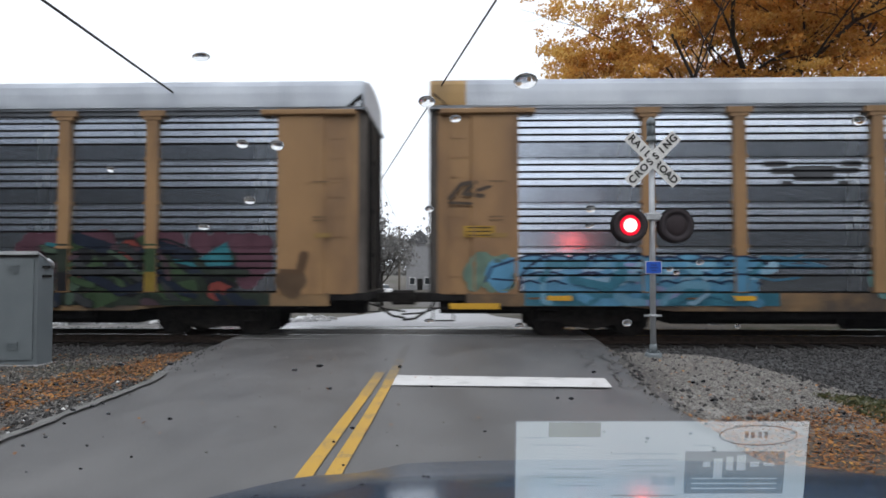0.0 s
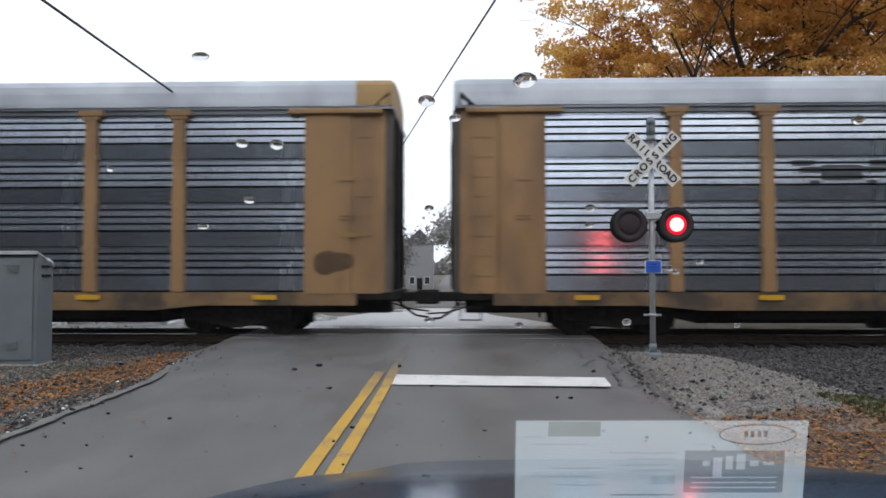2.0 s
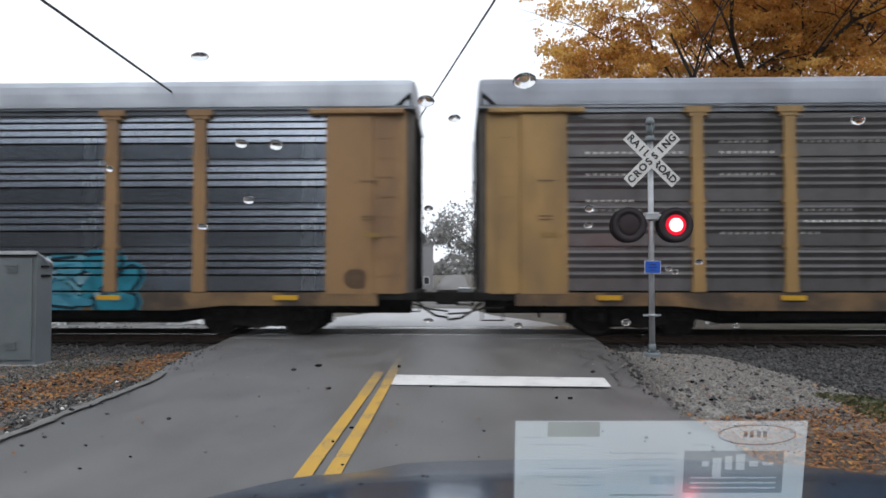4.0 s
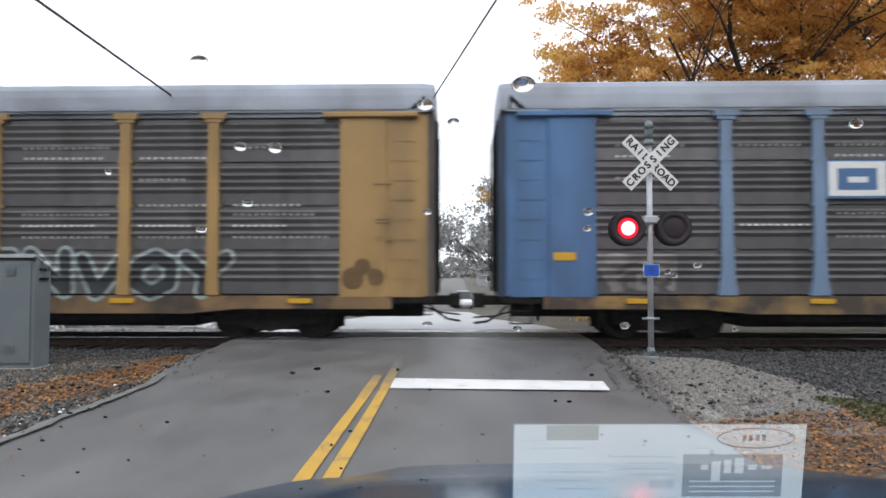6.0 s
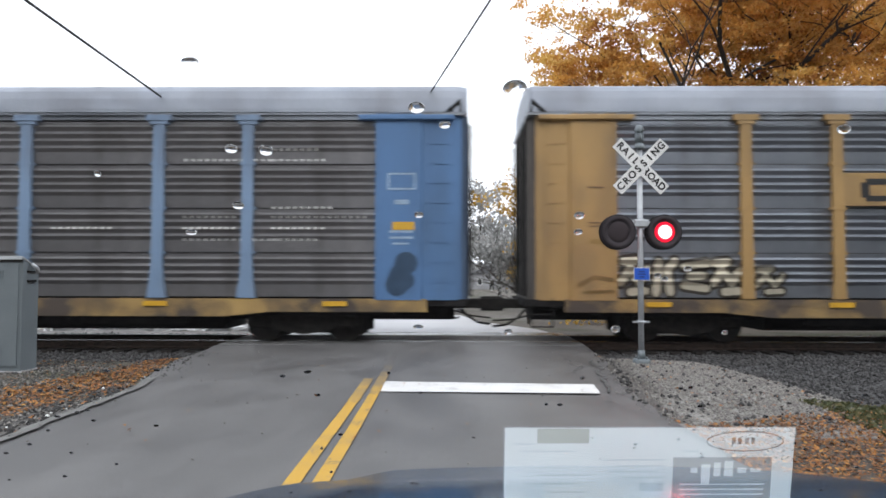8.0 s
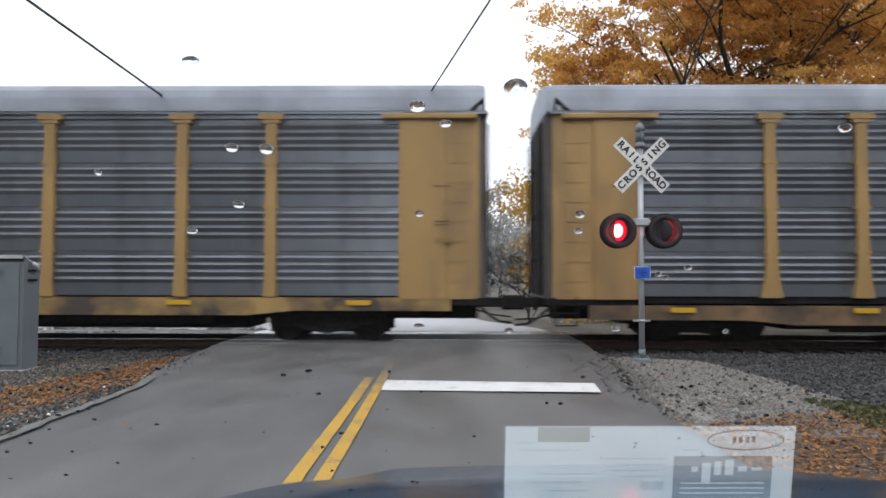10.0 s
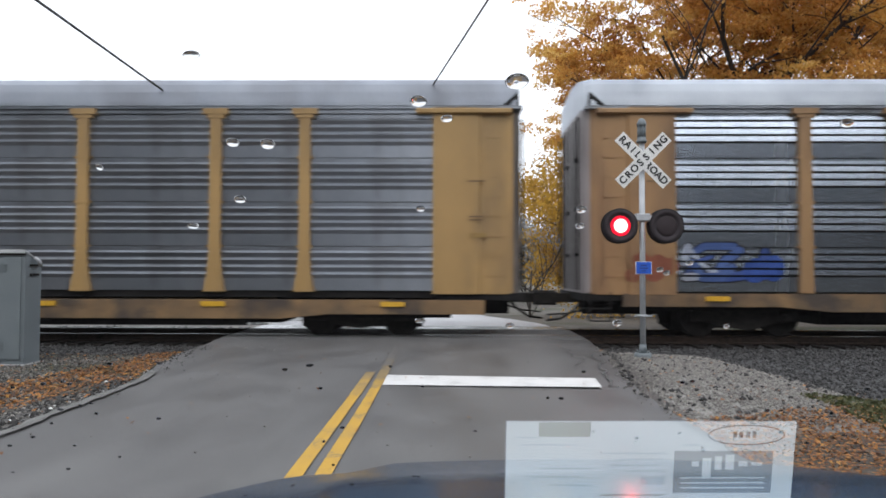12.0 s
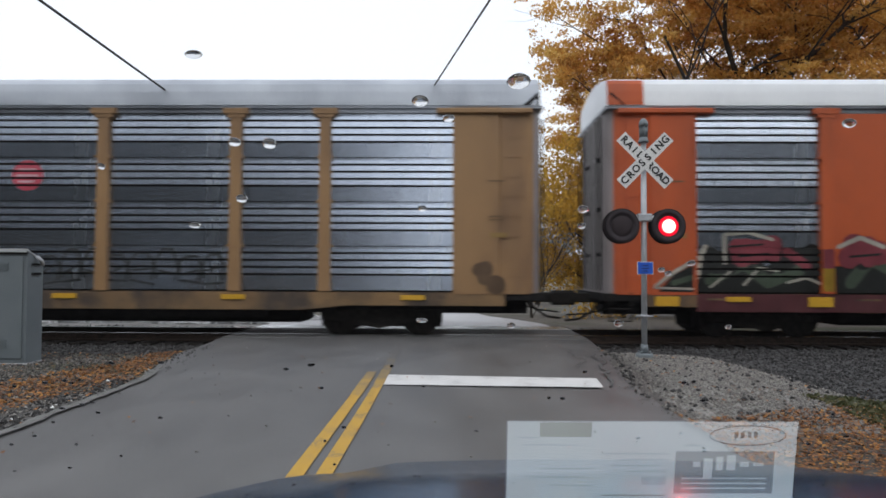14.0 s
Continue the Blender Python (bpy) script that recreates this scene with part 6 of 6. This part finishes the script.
def far_woods():
    nr = np.random.default_rng(77)
    n = 26000
    a = nr.uniform(-1.25, 1.25, n)
    d = nr.uniform(260, 330, n)
    top = 6.5 + 3.5 * np.sin(a * 17) * np.sin(a * 41) + 2.0 * np.sin(a * 97)
    c = np.stack([np.sin(a) * d, np.cos(a) * d, -0.6 + nr.uniform(0, 1, n) ** 1.3 * top], 1)
    ob = part("far_woods", scatter_mesh("far_woods", c, nr.uniform(0.7, 1.8, n), FAR_LEAF, nr), None, label="far woods, haze put into their grey leaf colour")
    tagged(ob, category="woods", kind="stuff")


far_woods()


def woods_behind():
    """Thick dark woods on both sides of the road, behind the waiting car."""
    nr = np.random.default_rng(78)
    for sgn, x0 in ((-1, 5.2), (1, 4.6)):
        n = 32000
        x = sgn * (x0 + 75 * nr.uniform(0, 1, n) ** 1.3)
        top = (15.0 if sgn < 0 else 13.0) + 7.0 * np.clip((np.abs(x) - 9) / 11, 0, 1) + 2.5 * np.sin(x * 0.45) + 1.5 * np.sin(x * 1.3)
        c = np.stack([x, -24 + nr.uniform(-4, 4, n), nr.uniform(-0.1, 1, n) * top], 1)
        ob = part("woods", scatter_mesh("woods", c, nr.uniform(0.35, 0.8, n), DARK_LEAF, nr), None, label="thick dark woods beside the road")
        tagged(ob, category="woods", kind="stuff")


woods_behind()


def far_house(x, y, w, d, h, wall, label, ridge=2.2):
    z = ground_z(x, y) - 0.1
    ho = thing("house", label, "house", pose(x, y, z), "far houses")
    part("wall", Shape().box(-w / 2, w / 2, 0, d, 0, h), [wall], ho)
    sh = Shape()
    sh.loft([[(-w / 2 - 0.3, yy, h + 0.002), (w / 2 + 0.3, yy, h + 0.002), (0, yy, h + ridge)] for yy in (-0.3, d + 0.3)], 0)
    part("roof", sh, [DARK_ROOF], ho, "dark shingle roof")
    for k in (-0.28, 0.28):
        win = part("window", Shape().box(k * w - 0.5, k * w + 0.5, -0.03, -0.003, 1.0, 2.3), [WHITE_SIGN], ho)
        part("pane", Shape().box(k * w - 0.42, k * w + 0.42, -0.05, -0.032, 1.08, 2.22), [GLASS], win)
    part("door", Shape().box(-0.45, 0.45, -0.04, -0.003, 0, 2.05), [BLACK_STEEL], ho)


DARK_ROOF = surface("shingles", (0.05, 0.05, 0.055), (0.10, 0.10, 0.105), 6, 0.9, bump=0.3)
SIDING = surface("pale_siding", (0.50, 0.50, 0.50), (0.62, 0.62, 0.61), 3, 0.8, bump=0.1)
GREY_SIDING = surface("grey_siding", (0.20, 0.20, 0.21), (0.28, 0.28, 0.29), 3, 0.8, bump=0.1)
far_house(-15.5, 105, 9, 10, 3.2, GREY_SIDING, "grey far house with a dark gable roof")
far_house(-20.0, 150, 10, 10, 3.4, SIDING, "pale far house with a dark gable roof")
far_house(-3.9, 114, 4.6, 9, 8.0, GREY_SIDING, "tall grey far house with a dark gable roof", 2.4)
far_house(12.5, 140, 9, 10, 3.2, GREY_SIDING, "grey far house beside the road")


def parked_car(x, y, rz, mat, label, tall=1.5):
    c = thing("parked_car", label, "car", pose(x, y, ground_z(x, y) + 0.05, 0, 0, rz), "parked cars")
    sh = Shape()
    sec = [(-2.2, 0.45, 0.75), (-2.05, 0.3, 0.9), (-0.9, 0.28, 0.98), (1.6, 0.28, 1.0), (2.1, 0.3, 0.95), (2.2, 0.45, 0.8)]
    sh.loft([[(-0.88, q, a), (0.88, q, a), (0.9, q, (a + b) / 2), (0.82, q, b), (-0.82, q, b), (-0.9, q, (a + b) / 2)] for q, a, b in sec], 0)
    part("body", sh, [mat], c)
    sh = Shape()
    sh.loft([[(-0.80, q, 0.97), (0.80, q, 0.97), (k, q2, t), (-k, q2, t)] for q, q2, t, k in ((-1.1, -0.4, tall, 0.62), (1.9, 1.5, tall, 0.62))], 0)
    part("cabin", sh, [GLASS], c, "dark glazed cabin")
    part("roof_panel", Shape().box(-0.63, 0.63, -0.45, 1.5, tall - 0.01, tall + 0.05, b=0.02), [mat], c)
    for q in (-1.35, 1.35):
        for k in (-0.86, 0.86):
            part("wheel", Shape().tube([(k - 0.09, q, 0.31), (k + 0.09, q, 0.31)], 0.31, 16), [DARK_RUBBER], c)


WHITE_CAR = plain("white_car_paint", (0.75, 0.75, 0.76), 0.3, 0, 0.5, 0.5)
parked_car(2.4, 72, 0, WHITE_CAR, "white car standing on the far road", 1.75)
parked_car(-9.0, 100, 25, WHITE_CAR, "white car parked by a house")
parked_car(-12.2, 96, 70, WHITE_CAR, "white car parked by a house")


def far_bits():
    box = thing("utility_box", "small white utility box beyond the track", "utility box", pose(8.35, 20.6, ground_z(8.35, 20.6)))
    part("cabinet", Shape().box(-0.2, 0.2, -0.15, 0.15, 0, 0.62, b=0.03), [WHITE_SIGN], box)
    part("lid", Shape().box(-0.23, 0.23, -0.18, 0.18, 0.622, 0.67, b=0.01), [GALV], box)
    nr = np.random.default_rng(12)
    n = 420
    x = nr.uniform(-16, -3.7, n)
    y = nr.uniform(20.2, 22.6, n)
    z = np.array([ground_z(a, b) for a, b in zip(x, y)]) + 0.05
    lumps = Shape()
    for a, b, c in zip(x, y, z):
        r = nr.uniform(0.07, 0.24)
        k = len(lumps.v)
        lumps.ball((a, b, c), (r * nr.uniform(0.8, 1.6), r, r * nr.uniform(0.45, 0.8)), 7, 5)
        lumps.v[k:] = [tuple(np.array(v) + nr.normal(size=3) * r * 0.14) for v in lumps.v[k:]]
    lumps.sm = [False] * len(lumps.f)
    ob = part("broken_rubble", lumps, [RUBBLE], None, label="heaped pale broken rubble beyond the track")
    tagged(ob, category="rubble", kind="stuff")


far_bits()


# ---------------------------------------------------------------- loose ground cover
def on_road(x, y):
    return lerp_table(ROAD_LEFT, y) < x < lerp_table(ROAD_RIGHT, y)


def cover(name, label, category, n, area, sizes, mat, seed, kind, lift=0.0, keep=None):
    nr = np.random.default_rng(seed)
    pts = []
    while len(pts) < n:
        x, y = nr.uniform(area[0], area[1]), nr.uniform(area[2], area[3])
        if keep and not keep(x, y, nr):
            continue
        z = ground_z(x, y)
        if on_road(x, y):
            z = road_z(y) + 0.006
        pts.append((x, y, z + lift))
    c, s = np.array(pts), nr.uniform(sizes[0], sizes[1], n)
    if kind == "stone":
        c[:, 2] += s * 0.25
        me = stones_mesh(name, c, s, mat, nr)
    else:
        c[:, 2] += nr.uniform(0.008, 0.03, n)
        me = scatter_mesh(name, c, s, mat, nr, flat=0.8 if kind == "leaf" else 0.0)
    return tagged(part(name, me, None, label=label), category=category, kind="stuff")


def near_bed(x, y, nr):
    s, n = to_track(x, y)
    return abs(n - HALF) < 3.3 and not (-4.7 < x < 3.5)


def right_bed(x, y, nr):
    return x > 4.9 + 0.4 * noise.noise((x, y, 0)) - 0.08 * (y - 9)


def gravel_right(x, y, nr):
    edge = lerp_table(ROAD_RIGHT, y)
    return edge + 0.28 - 0.5 * nr.random() ** 3 < x < 5.0 - 0.08 * (y - 9) and y > 6.5 + 0.4 * noise.noise((x * 1.3, 0, 1))


def gravel_left(x, y, nr):
    return x < lerp_table(ROAD_LEFT, y) - (0.45 if y < 9.5 else 0.1) + 0.7 * nr.random() ** 4


def litter_left(x, y, nr):
    mid = -4.55 - 0.75 * (10.6 - y) / 3.0
    return abs(x - mid) < 0.75 * nr.random() ** 0.5 + 0.2 and x < lerp_table(ROAD_LEFT, y) - 0.1 or (nr.random() < 0.05 and x < lerp_table(ROAD_LEFT, y))


def litter_right(x, y, nr):
    top = 6.75 + 0.28 * (x - 2.6) + 0.25 * noise.noise((x * 2, y * 2, 0))
    if nr.random() > (y - 0.8) / 3.0 or nr.random() > (8.6 - x) / 1.6:
        return False
    return lerp_table(ROAD_RIGHT, y) - 0.05 < x and y < top or (nr.random() < 0.02 and x > 2.6)


cover("ballast_stones", "dark crushed stones of the track bed", "ballast", 16000, (-13, 13, 11.4, 19.6), (0.018, 0.045), STONE, 1, "stone", keep=near_bed)
cover("ballast_stones", "dark crushed stones beside the gravel", "ballast", 9000, (4.2, 11, 7.2, 13.5), (0.015, 0.04), STONE, 2, "stone", keep=right_bed)
cover("gravel_stones", "pale loose gravel by the road's edge", "gravel", 16000, (2.0, 5.4, 6.2, 12.6), (0.006, 0.022), PALE_STONE, 3, "stone", keep=gravel_right)
cover("gravel_stones", "dull loose gravel by the road's edge", "gravel", 14000, (-8.6, -3.4, 4.6, 12.8), (0.006, 0.022), STONE, 4, "stone", keep=gravel_left)
def pale_left(x, y, nr):
    return x < lerp_table(ROAD_LEFT, y) - 0.12 and noise.noise((x * 0.55 + 0.9, y * 0.8, 7)) > -0.08 - 0.35 * nr.random()


def broken_left(x, y, nr):
    return 0.10 < lerp_table(ROAD_LEFT, y) - x < 0.16 + 0.34 * nr.random()


def broken_right(x, y, nr):
    return -0.10 < x - lerp_table(ROAD_RIGHT, y) < 0.05 + 0.12 * nr.random()


def grit(x, y, nr):
    return on_road(x, y)


cover("gravel_stones", "pale gravel patches on the verge", "gravel", 3600, (-8.6, -3.8, 5.0, 11.6), (0.008, 0.026), PALE_STONE, 24, "stone", keep=pale_left)
cover("broken_asphalt", "dark broken lumps along the road's edge", "broken asphalt", 150, (-5.2, -3.7, 4.6, 9.2), (0.012, 0.05), LUMP, 25, "stone", keep=broken_left)
cover("broken_asphalt", "dark broken lumps along the road's edge", "broken asphalt", 70, (2.2, 3.4, 6.9, 12.2), (0.012, 0.04), LUMP, 26, "stone", keep=broken_right)
cover("white_stones", "single white stones at the verge", "stones", 26, (-6.5, -3.8, 5.6, 10.2), (0.015, 0.034), RUBBLE, 27, "stone", keep=broken_left)
cover("road_grit", "pale grit lying on the asphalt", "grit", 90, (-4.2, 3.0, 5.0, 13.0), (0.008, 0.018), PALE_STONE, 28, "stone", keep=grit)
cover("fallen_leaves", "wet fallen leaves stuck to the road", "leaves", 46, (-4.2, 3.0, 5.0, 12.8), (0.016, 0.034), LITTER, 29, "leaf", keep=grit)
cover("dark_stones", "larger dark stones in the pale gravel", "stones", 420, (2.6, 5.2, 6.6, 12.6), (0.014, 0.04), STONE, 14, "stone", keep=gravel_right)
cover("fallen_leaves", "scattered fallen leaves on the gravel", "leaves", 70, (2.6, 5.2, 6.6, 11.5), (0.02, 0.04), LITTER, 15, "leaf", keep=gravel_right)
cover("fallen_leaves", "brown and golden fallen leaves", "leaves", 4800, (-8.2, -3.6, 6.0, 12.6), (0.018, 0.036), LITTER, 5, "leaf", keep=litter_left)
cover("fallen_leaves", "brown and golden fallen leaves", "leaves", 38000, (2.2, 8.6, 0.8, 8.4), (0.010, 0.027), LITTER, 6, "leaf", keep=litter_right)
cover("grass", "short green grass at the verge", "grass", 9000, (4.3, 8.0, 4.2, 7.9), (0.02, 0.055), GRASS, 7, "blade", keep=lambda x, y, nr: x > 4.3 + 0.5 * noise.noise((x, y, 2)))


# ---------------------------------------------------------------- the car that the camera rides in
def own_car():
    c = thing("car", "dark blue car with wet windscreen, waiting on the road", "car")
    sh = Shape()
    cx = 0.46

    def hood_row(y, z, w, dome):
        row = []
        for k in np.linspace(-1, 1, 29):
            x = cx + w * k
            drop = 0.035 * max(0, abs(k) - 0.86) ** 1.6 / 0.14 ** 1.6
            up = dome / (1 + math.exp((abs(k) - 0.64) * 42))
            row.append((x, y, z - drop - 0.035 * k * k + up))
        return row
    rows = [hood_row(0.95, 1.008, 1.13, 0.010), hood_row(1.15, 0.984, 1.13, 0.016), hood_row(1.3, 0.965, 1.13, 0.020), hood_row(1.4, 0.952, 1.13, 0.022),
            hood_row(1.5, 0.937, 1.13, 0.023), hood_row(1.65, 0.906, 1.125, 0.025), hood_row(1.8, 0.870, 1.12, 0.026), hood_row(2.05, 0.815, 1.08, 0.026),
            hood_row(2.2, 0.780, 1.03, 0.026), hood_row(2.28, 0.750, 0.98, 0.022), hood_row(2.34, 0.70, 0.94, 0.01), hood_row(2.36, 0.62, 0.93, 0.0)]
    sh.loft(rows, 0, closed=False, caps=False, smooth=True)
    part("hood", sh, [CAR_PAINT], c, "dark blue glossy hood")
    sh = Shape()
    lower = [(-2.6, 0.35, 0.95), (-2.5, 0.3, 1.05), (0.9, 0.3, 0.99), (2.30, 0.3, 0.64), (2.42, 0.36, 0.60)]
    sh.loft([[(cx - 1.02, y, a), (cx + 1.02, y, a), (cx + 1.04, y, (a + b) / 2), (cx + 1.0, y, b - 0.03), (cx - 1.0, y, b - 0.03), (cx - 1.04, y, (a + b) / 2)] for y, a, b in lower], 0)
    part("body", sh, [CAR_PAINT], c)
    part("roof", Shape().box(cx - 0.96, cx + 0.96, -2.2, -0.22, 1.955, 2.01, b=0.02), [CAR_PAINT], c)
    part("headliner", Shape().box(cx - 0.94, cx + 0.94, -2.15, -0.23, 1.93, 1.95), [DASH], c)
    for k in (-1, 1):
        part("side_pillar", Shape().box(cx + k * 1.06 - 0.03, cx + k * 1.06 + 0.03, -2.2, -1.9, 1.0, 1.96), [CAR_PAINT], c)
        part("side_door", Shape().box(cx + k * 1.06 - 0.03, cx + k * 1.06 + 0.03, -1.9, 0.6, 0.97, 1.08), [CAR_PAINT], c)
        part("windscreen_pillar", Shape().tube([(cx + k * 1.13, 0.78, 1.06), (cx + k * 0.95, -0.24, 1.96)], 0.035, 8), [CAR_PAINT], c)
    part("rear_wall", Shape().box(cx - 1.05, cx + 1.05, -2.25, -2.2, 1.0, 1.95), [DASH], c)
    part("dashboard", Shape().box(cx - 1.10, cx + 1.10, -0.02, 0.80, 1.02, 1.10, b=0.02), [DASH], c, "black dashboard")
    t = math.radians(40)
    glass = Shape()
    y0, z0 = 0.78, 1.10
    up = 1.32
    glass.add([(cx - 1.10, y0, z0), (cx + 1.10, y0, z0), (cx + 0.92, y0 - up * math.cos(t), z0 + up * math.sin(t)), (cx - 0.92, y0 - up * math.cos(t), z0 + up * math.sin(t))], [(0, 1, 2, 3)])
    ws = part("windscreen", glass, [WINDSCREEN], c, "windscreen glass with rain drops")
    ws.visible_shadow = False
    for y in (-1.7, 1.55):
        for k in (-0.82, 0.82):
            wh = part("wheel", Shape().tube([(cx + k - 0.11, y, 0.36), (cx + k + 0.11, y, 0.36)], 0.355, 20), [DARK_RUBBER], c)
            part("rim", Shape().tube([(cx + k - 0.115, y, 0.36), (cx + k + 0.115, y, 0.36)], 0.22, 16), [GALV], wh)
    rng = random.Random(6)
    n = Vector((0, math.sin(t), math.cos(t)))
    drops = [(0.125, 0.283, 7.5, 4.2), (-0.302, 0.188, 4.5, 2.6), (-0.25, 0.186, 5, 2.8), (-0.024, 0.252, 5.5, 3), (0.019, 0.226, 4, 2.2), (-0.366, 0.320, 5.5, 2.2),
             (-0.29, 0.103, 4.5, 2.4), (-0.359, 0.063, 4.5, 2.2), (-0.02, 0.09, 3.5, 2.2), (0.628, 0.223, 5, 2.4), (-0.50, 0.15, 2.5, 1.8), (0.275, -0.08, 4.5, 2.8),
             (0.114, -0.084, 4, 2.5), (-0.02, -0.077, 5, 2.2), (0.34, 0.0, 3.0, 2), (0.385, 0.01, 3.5, 2), (0.35, -0.005, 3, 1.8), (0.222, 0.09, 4, 2.4), (0.22, 0.065, 3.5, 2.2), (0.44, -0.085, 3, 2.2)]
    for _ in range(56):
        drops.append((rng.uniform(-0.66, 0.66), rng.uniform(-0.335, -0.13), rng.uniform(1.7, 3.5), rng.uniform(1.1, 1.7)))
    meshes = {}
    for i, (a, b, w, h) in enumerate(drops):
        d = Vector((a, 1.0, b))
        k = (Vector((0, y0, z0)) - Vector(EYE)).dot(n) / d.dot(n)
        p = Vector(EYE) + d * k + n * 0.0015
        key = (round(w * 2), round(h * 2), i >= 20)
        if key not in meshes:
            rx, rz = key[0] / 2 * 0.00074, key[1] / 2 * 0.00105
            meshes[key] = Shape().ball((0, 0, 0), (rx, rz, min(rx, rz) * 0.55), 12, 8).mesh("rain_drop", [DARK_WATER if i >= 20 else WATER])
        ob = part("rain_drop", meshes[key], None, ws, at=pose(p.x, p.y, p.z, -40, 0, 0) @ pose(0, 0, 0, 0, 0, rng.uniform(-12, 12)))


own_car()


def dash_paper():
    sheet = thing("paper_sheet", "printed white paper lying on the dashboard", "paper", pose(0, 0, 1.1012))
    y0 = 0.78
    part("sheet", Shape().box(0.082, 0.408, y0 - 0.155, y0 - 0.012, 0.0, 0.0008), [PAPER], sheet)
    part("sticker", Shape().box(0.118, 0.176, y0 - 0.154, y0 - 0.137, 0.001, 0.0014), [PAPER_STICKER], sheet, "grey-green sticker")
    pic = part("printed_panel", Shape().box(0.272, 0.384, y0 - 0.120, y0 - 0.070, 0.001, 0.0014), [PAPER_GREY], sheet, "dark printed panel with pale shapes")
    for a, b, c, d in ((0.292, 0.300, 0.108, 0.102), (0.304, 0.314, 0.112, 0.088), (0.318, 0.326, 0.114, 0.098), (0.330, 0.340, 0.116, 0.098), (0.345, 0.355, 0.108, 0.102), (0.360, 0.372, 0.107, 0.103),
                       (0.280, 0.376, 0.089, 0.0875), (0.280, 0.376, 0.083, 0.0815), (0.280, 0.376, 0.077, 0.0755)):
        part("pale_shape", Shape().box(a, b, y0 - c, y0 - d, 0.0015, 0.0018), [PAPER], pic)
    ring = Shape()
    pts = [(0.352 + 0.043 * math.cos(6.2832 * i / 40), y0 - 0.139 + 0.0115 * math.sin(6.2832 * i / 40), 0.0014) for i in range(41)]
    ring.tube(pts, 0.0006, 5)
    part("printed_ring", ring, [PAPER_INK], sheet, "thin printed oval")
    for a in (0.337, 0.344, 0.352, 0.359):
        part("text_bar", Shape().box(a, a + 0.004, y0 - 0.143, y0 - 0.136, 0.001, 0.0014), [PAPER_INK], sheet)
    faint = [(0.19, 0.262, 0.118, 0.1165), (0.21, 0.262, 0.111, 0.1095), (0.20, 0.255, 0.104, 0.1025), (0.215, 0.262, 0.097, 0.0955), (0.235, 0.262, 0.090, 0.080),
             (0.10, 0.16, 0.128, 0.1268), (0.092, 0.115, 0.137, 0.1355), (0.12, 0.18, 0.100, 0.0985), (0.11, 0.17, 0.090, 0.0885), (0.13, 0.18, 0.080, 0.0785), (0.28, 0.30, 0.128, 0.1265)]
    for a, b, c, d in faint:
        part("text_bar", Shape().box(a, b, y0 - c, y0 - d, 0.001, 0.0013), [PAPER_FAINT], sheet)
    part("dark_edge", Shape().box(0.0805, 0.0818, y0 - 0.155, y0 - 0.012, 0.0, 0.001), [PAPER_INK], sheet, "dark edge of the sheet")
    part("dark_edge", Shape().box(0.082, 0.408, y0 - 0.1562, y0 - 0.1552, 0.0, 0.001), [PAPER_INK], sheet, "dark edge of the sheet")
    for c in (0.060, 0.068):
        part("text_bar", Shape().box(0.19, 0.262, y0 - c, y0 - c + 0.0015, 0.001, 0.0013), [PAPER_STICKER], sheet)


dash_paper()

# ---------------------------------------------------------------- what moves
SWITCH = [0.55, 1.15, 1.95, 2.65, 3.42, 4.10, 4.87, 5.55, 6.35, 7.05, 7.85, 8.55, 9.30, 9.97, 10.75, 11.35, 12.15, 12.85, 13.65]


LEAD = [(0.0, 0.0), (1.0, 0.0), (1.5, 0.05), (2.0, 0.03), (2.5, 0.0), (3.0, 0.04), (5.5, 0.38), (6.0, 0.47), (6.5, 0.52), (7.0, 0.47), (7.5, 0.45), (8.0, 0.45), (10.5, 0.61),
        (11.5, 0.55), (12.0, 0.50), (12.5, 0.42), (13.0, 0.80), (13.5, 0.74), (14.0, 0.72)]


def car_pose(start, t):
    """The place of a wagon; LEAD is how far the train runs ahead of an even pace."""
    p = along(start - SPEED * t - lerp_table(LEAD, t), HALF)
    return pose(p.x, p.y, 0.0, 0, 0, TRACK_YAW)


def motions():
    """The train rolls by to the left at an even speed, its wheels turn, and the lamps flash by turns."""
    for car, start in CARS:
        walk(car, [(t * 0.5, car_pose(start, t * 0.5)) for t in range(29)])
    turn = -math.degrees(SPEED / FPS / 0.415)
    for ws, dx in WHEELSETS:
        walk(ws, [(f / FPS, pose(dx, 0, 0.42, 0, (turn * f) % 360, 0)) for f in range(421)])
    for ob, x, face, left in LENSES:
        base = 0 if face < 0 else 180
        angle = base if left else base + 180
        rows = [(0.0, pose(x, face * 0.066, 2.13, 0, 0, angle))]
        for s in SWITCH:
            f = round(s * FPS)
            for k in range(4):
                rows.append(((f - 1 + k) / FPS, pose(x, face * 0.066, 2.13, 0, 0, angle + 60 * k)))
            angle += 180
        rows.append((14.0, pose(x, face * 0.066, 2.13, 0, 0, angle)))
        walk(ob, rows)


motions()
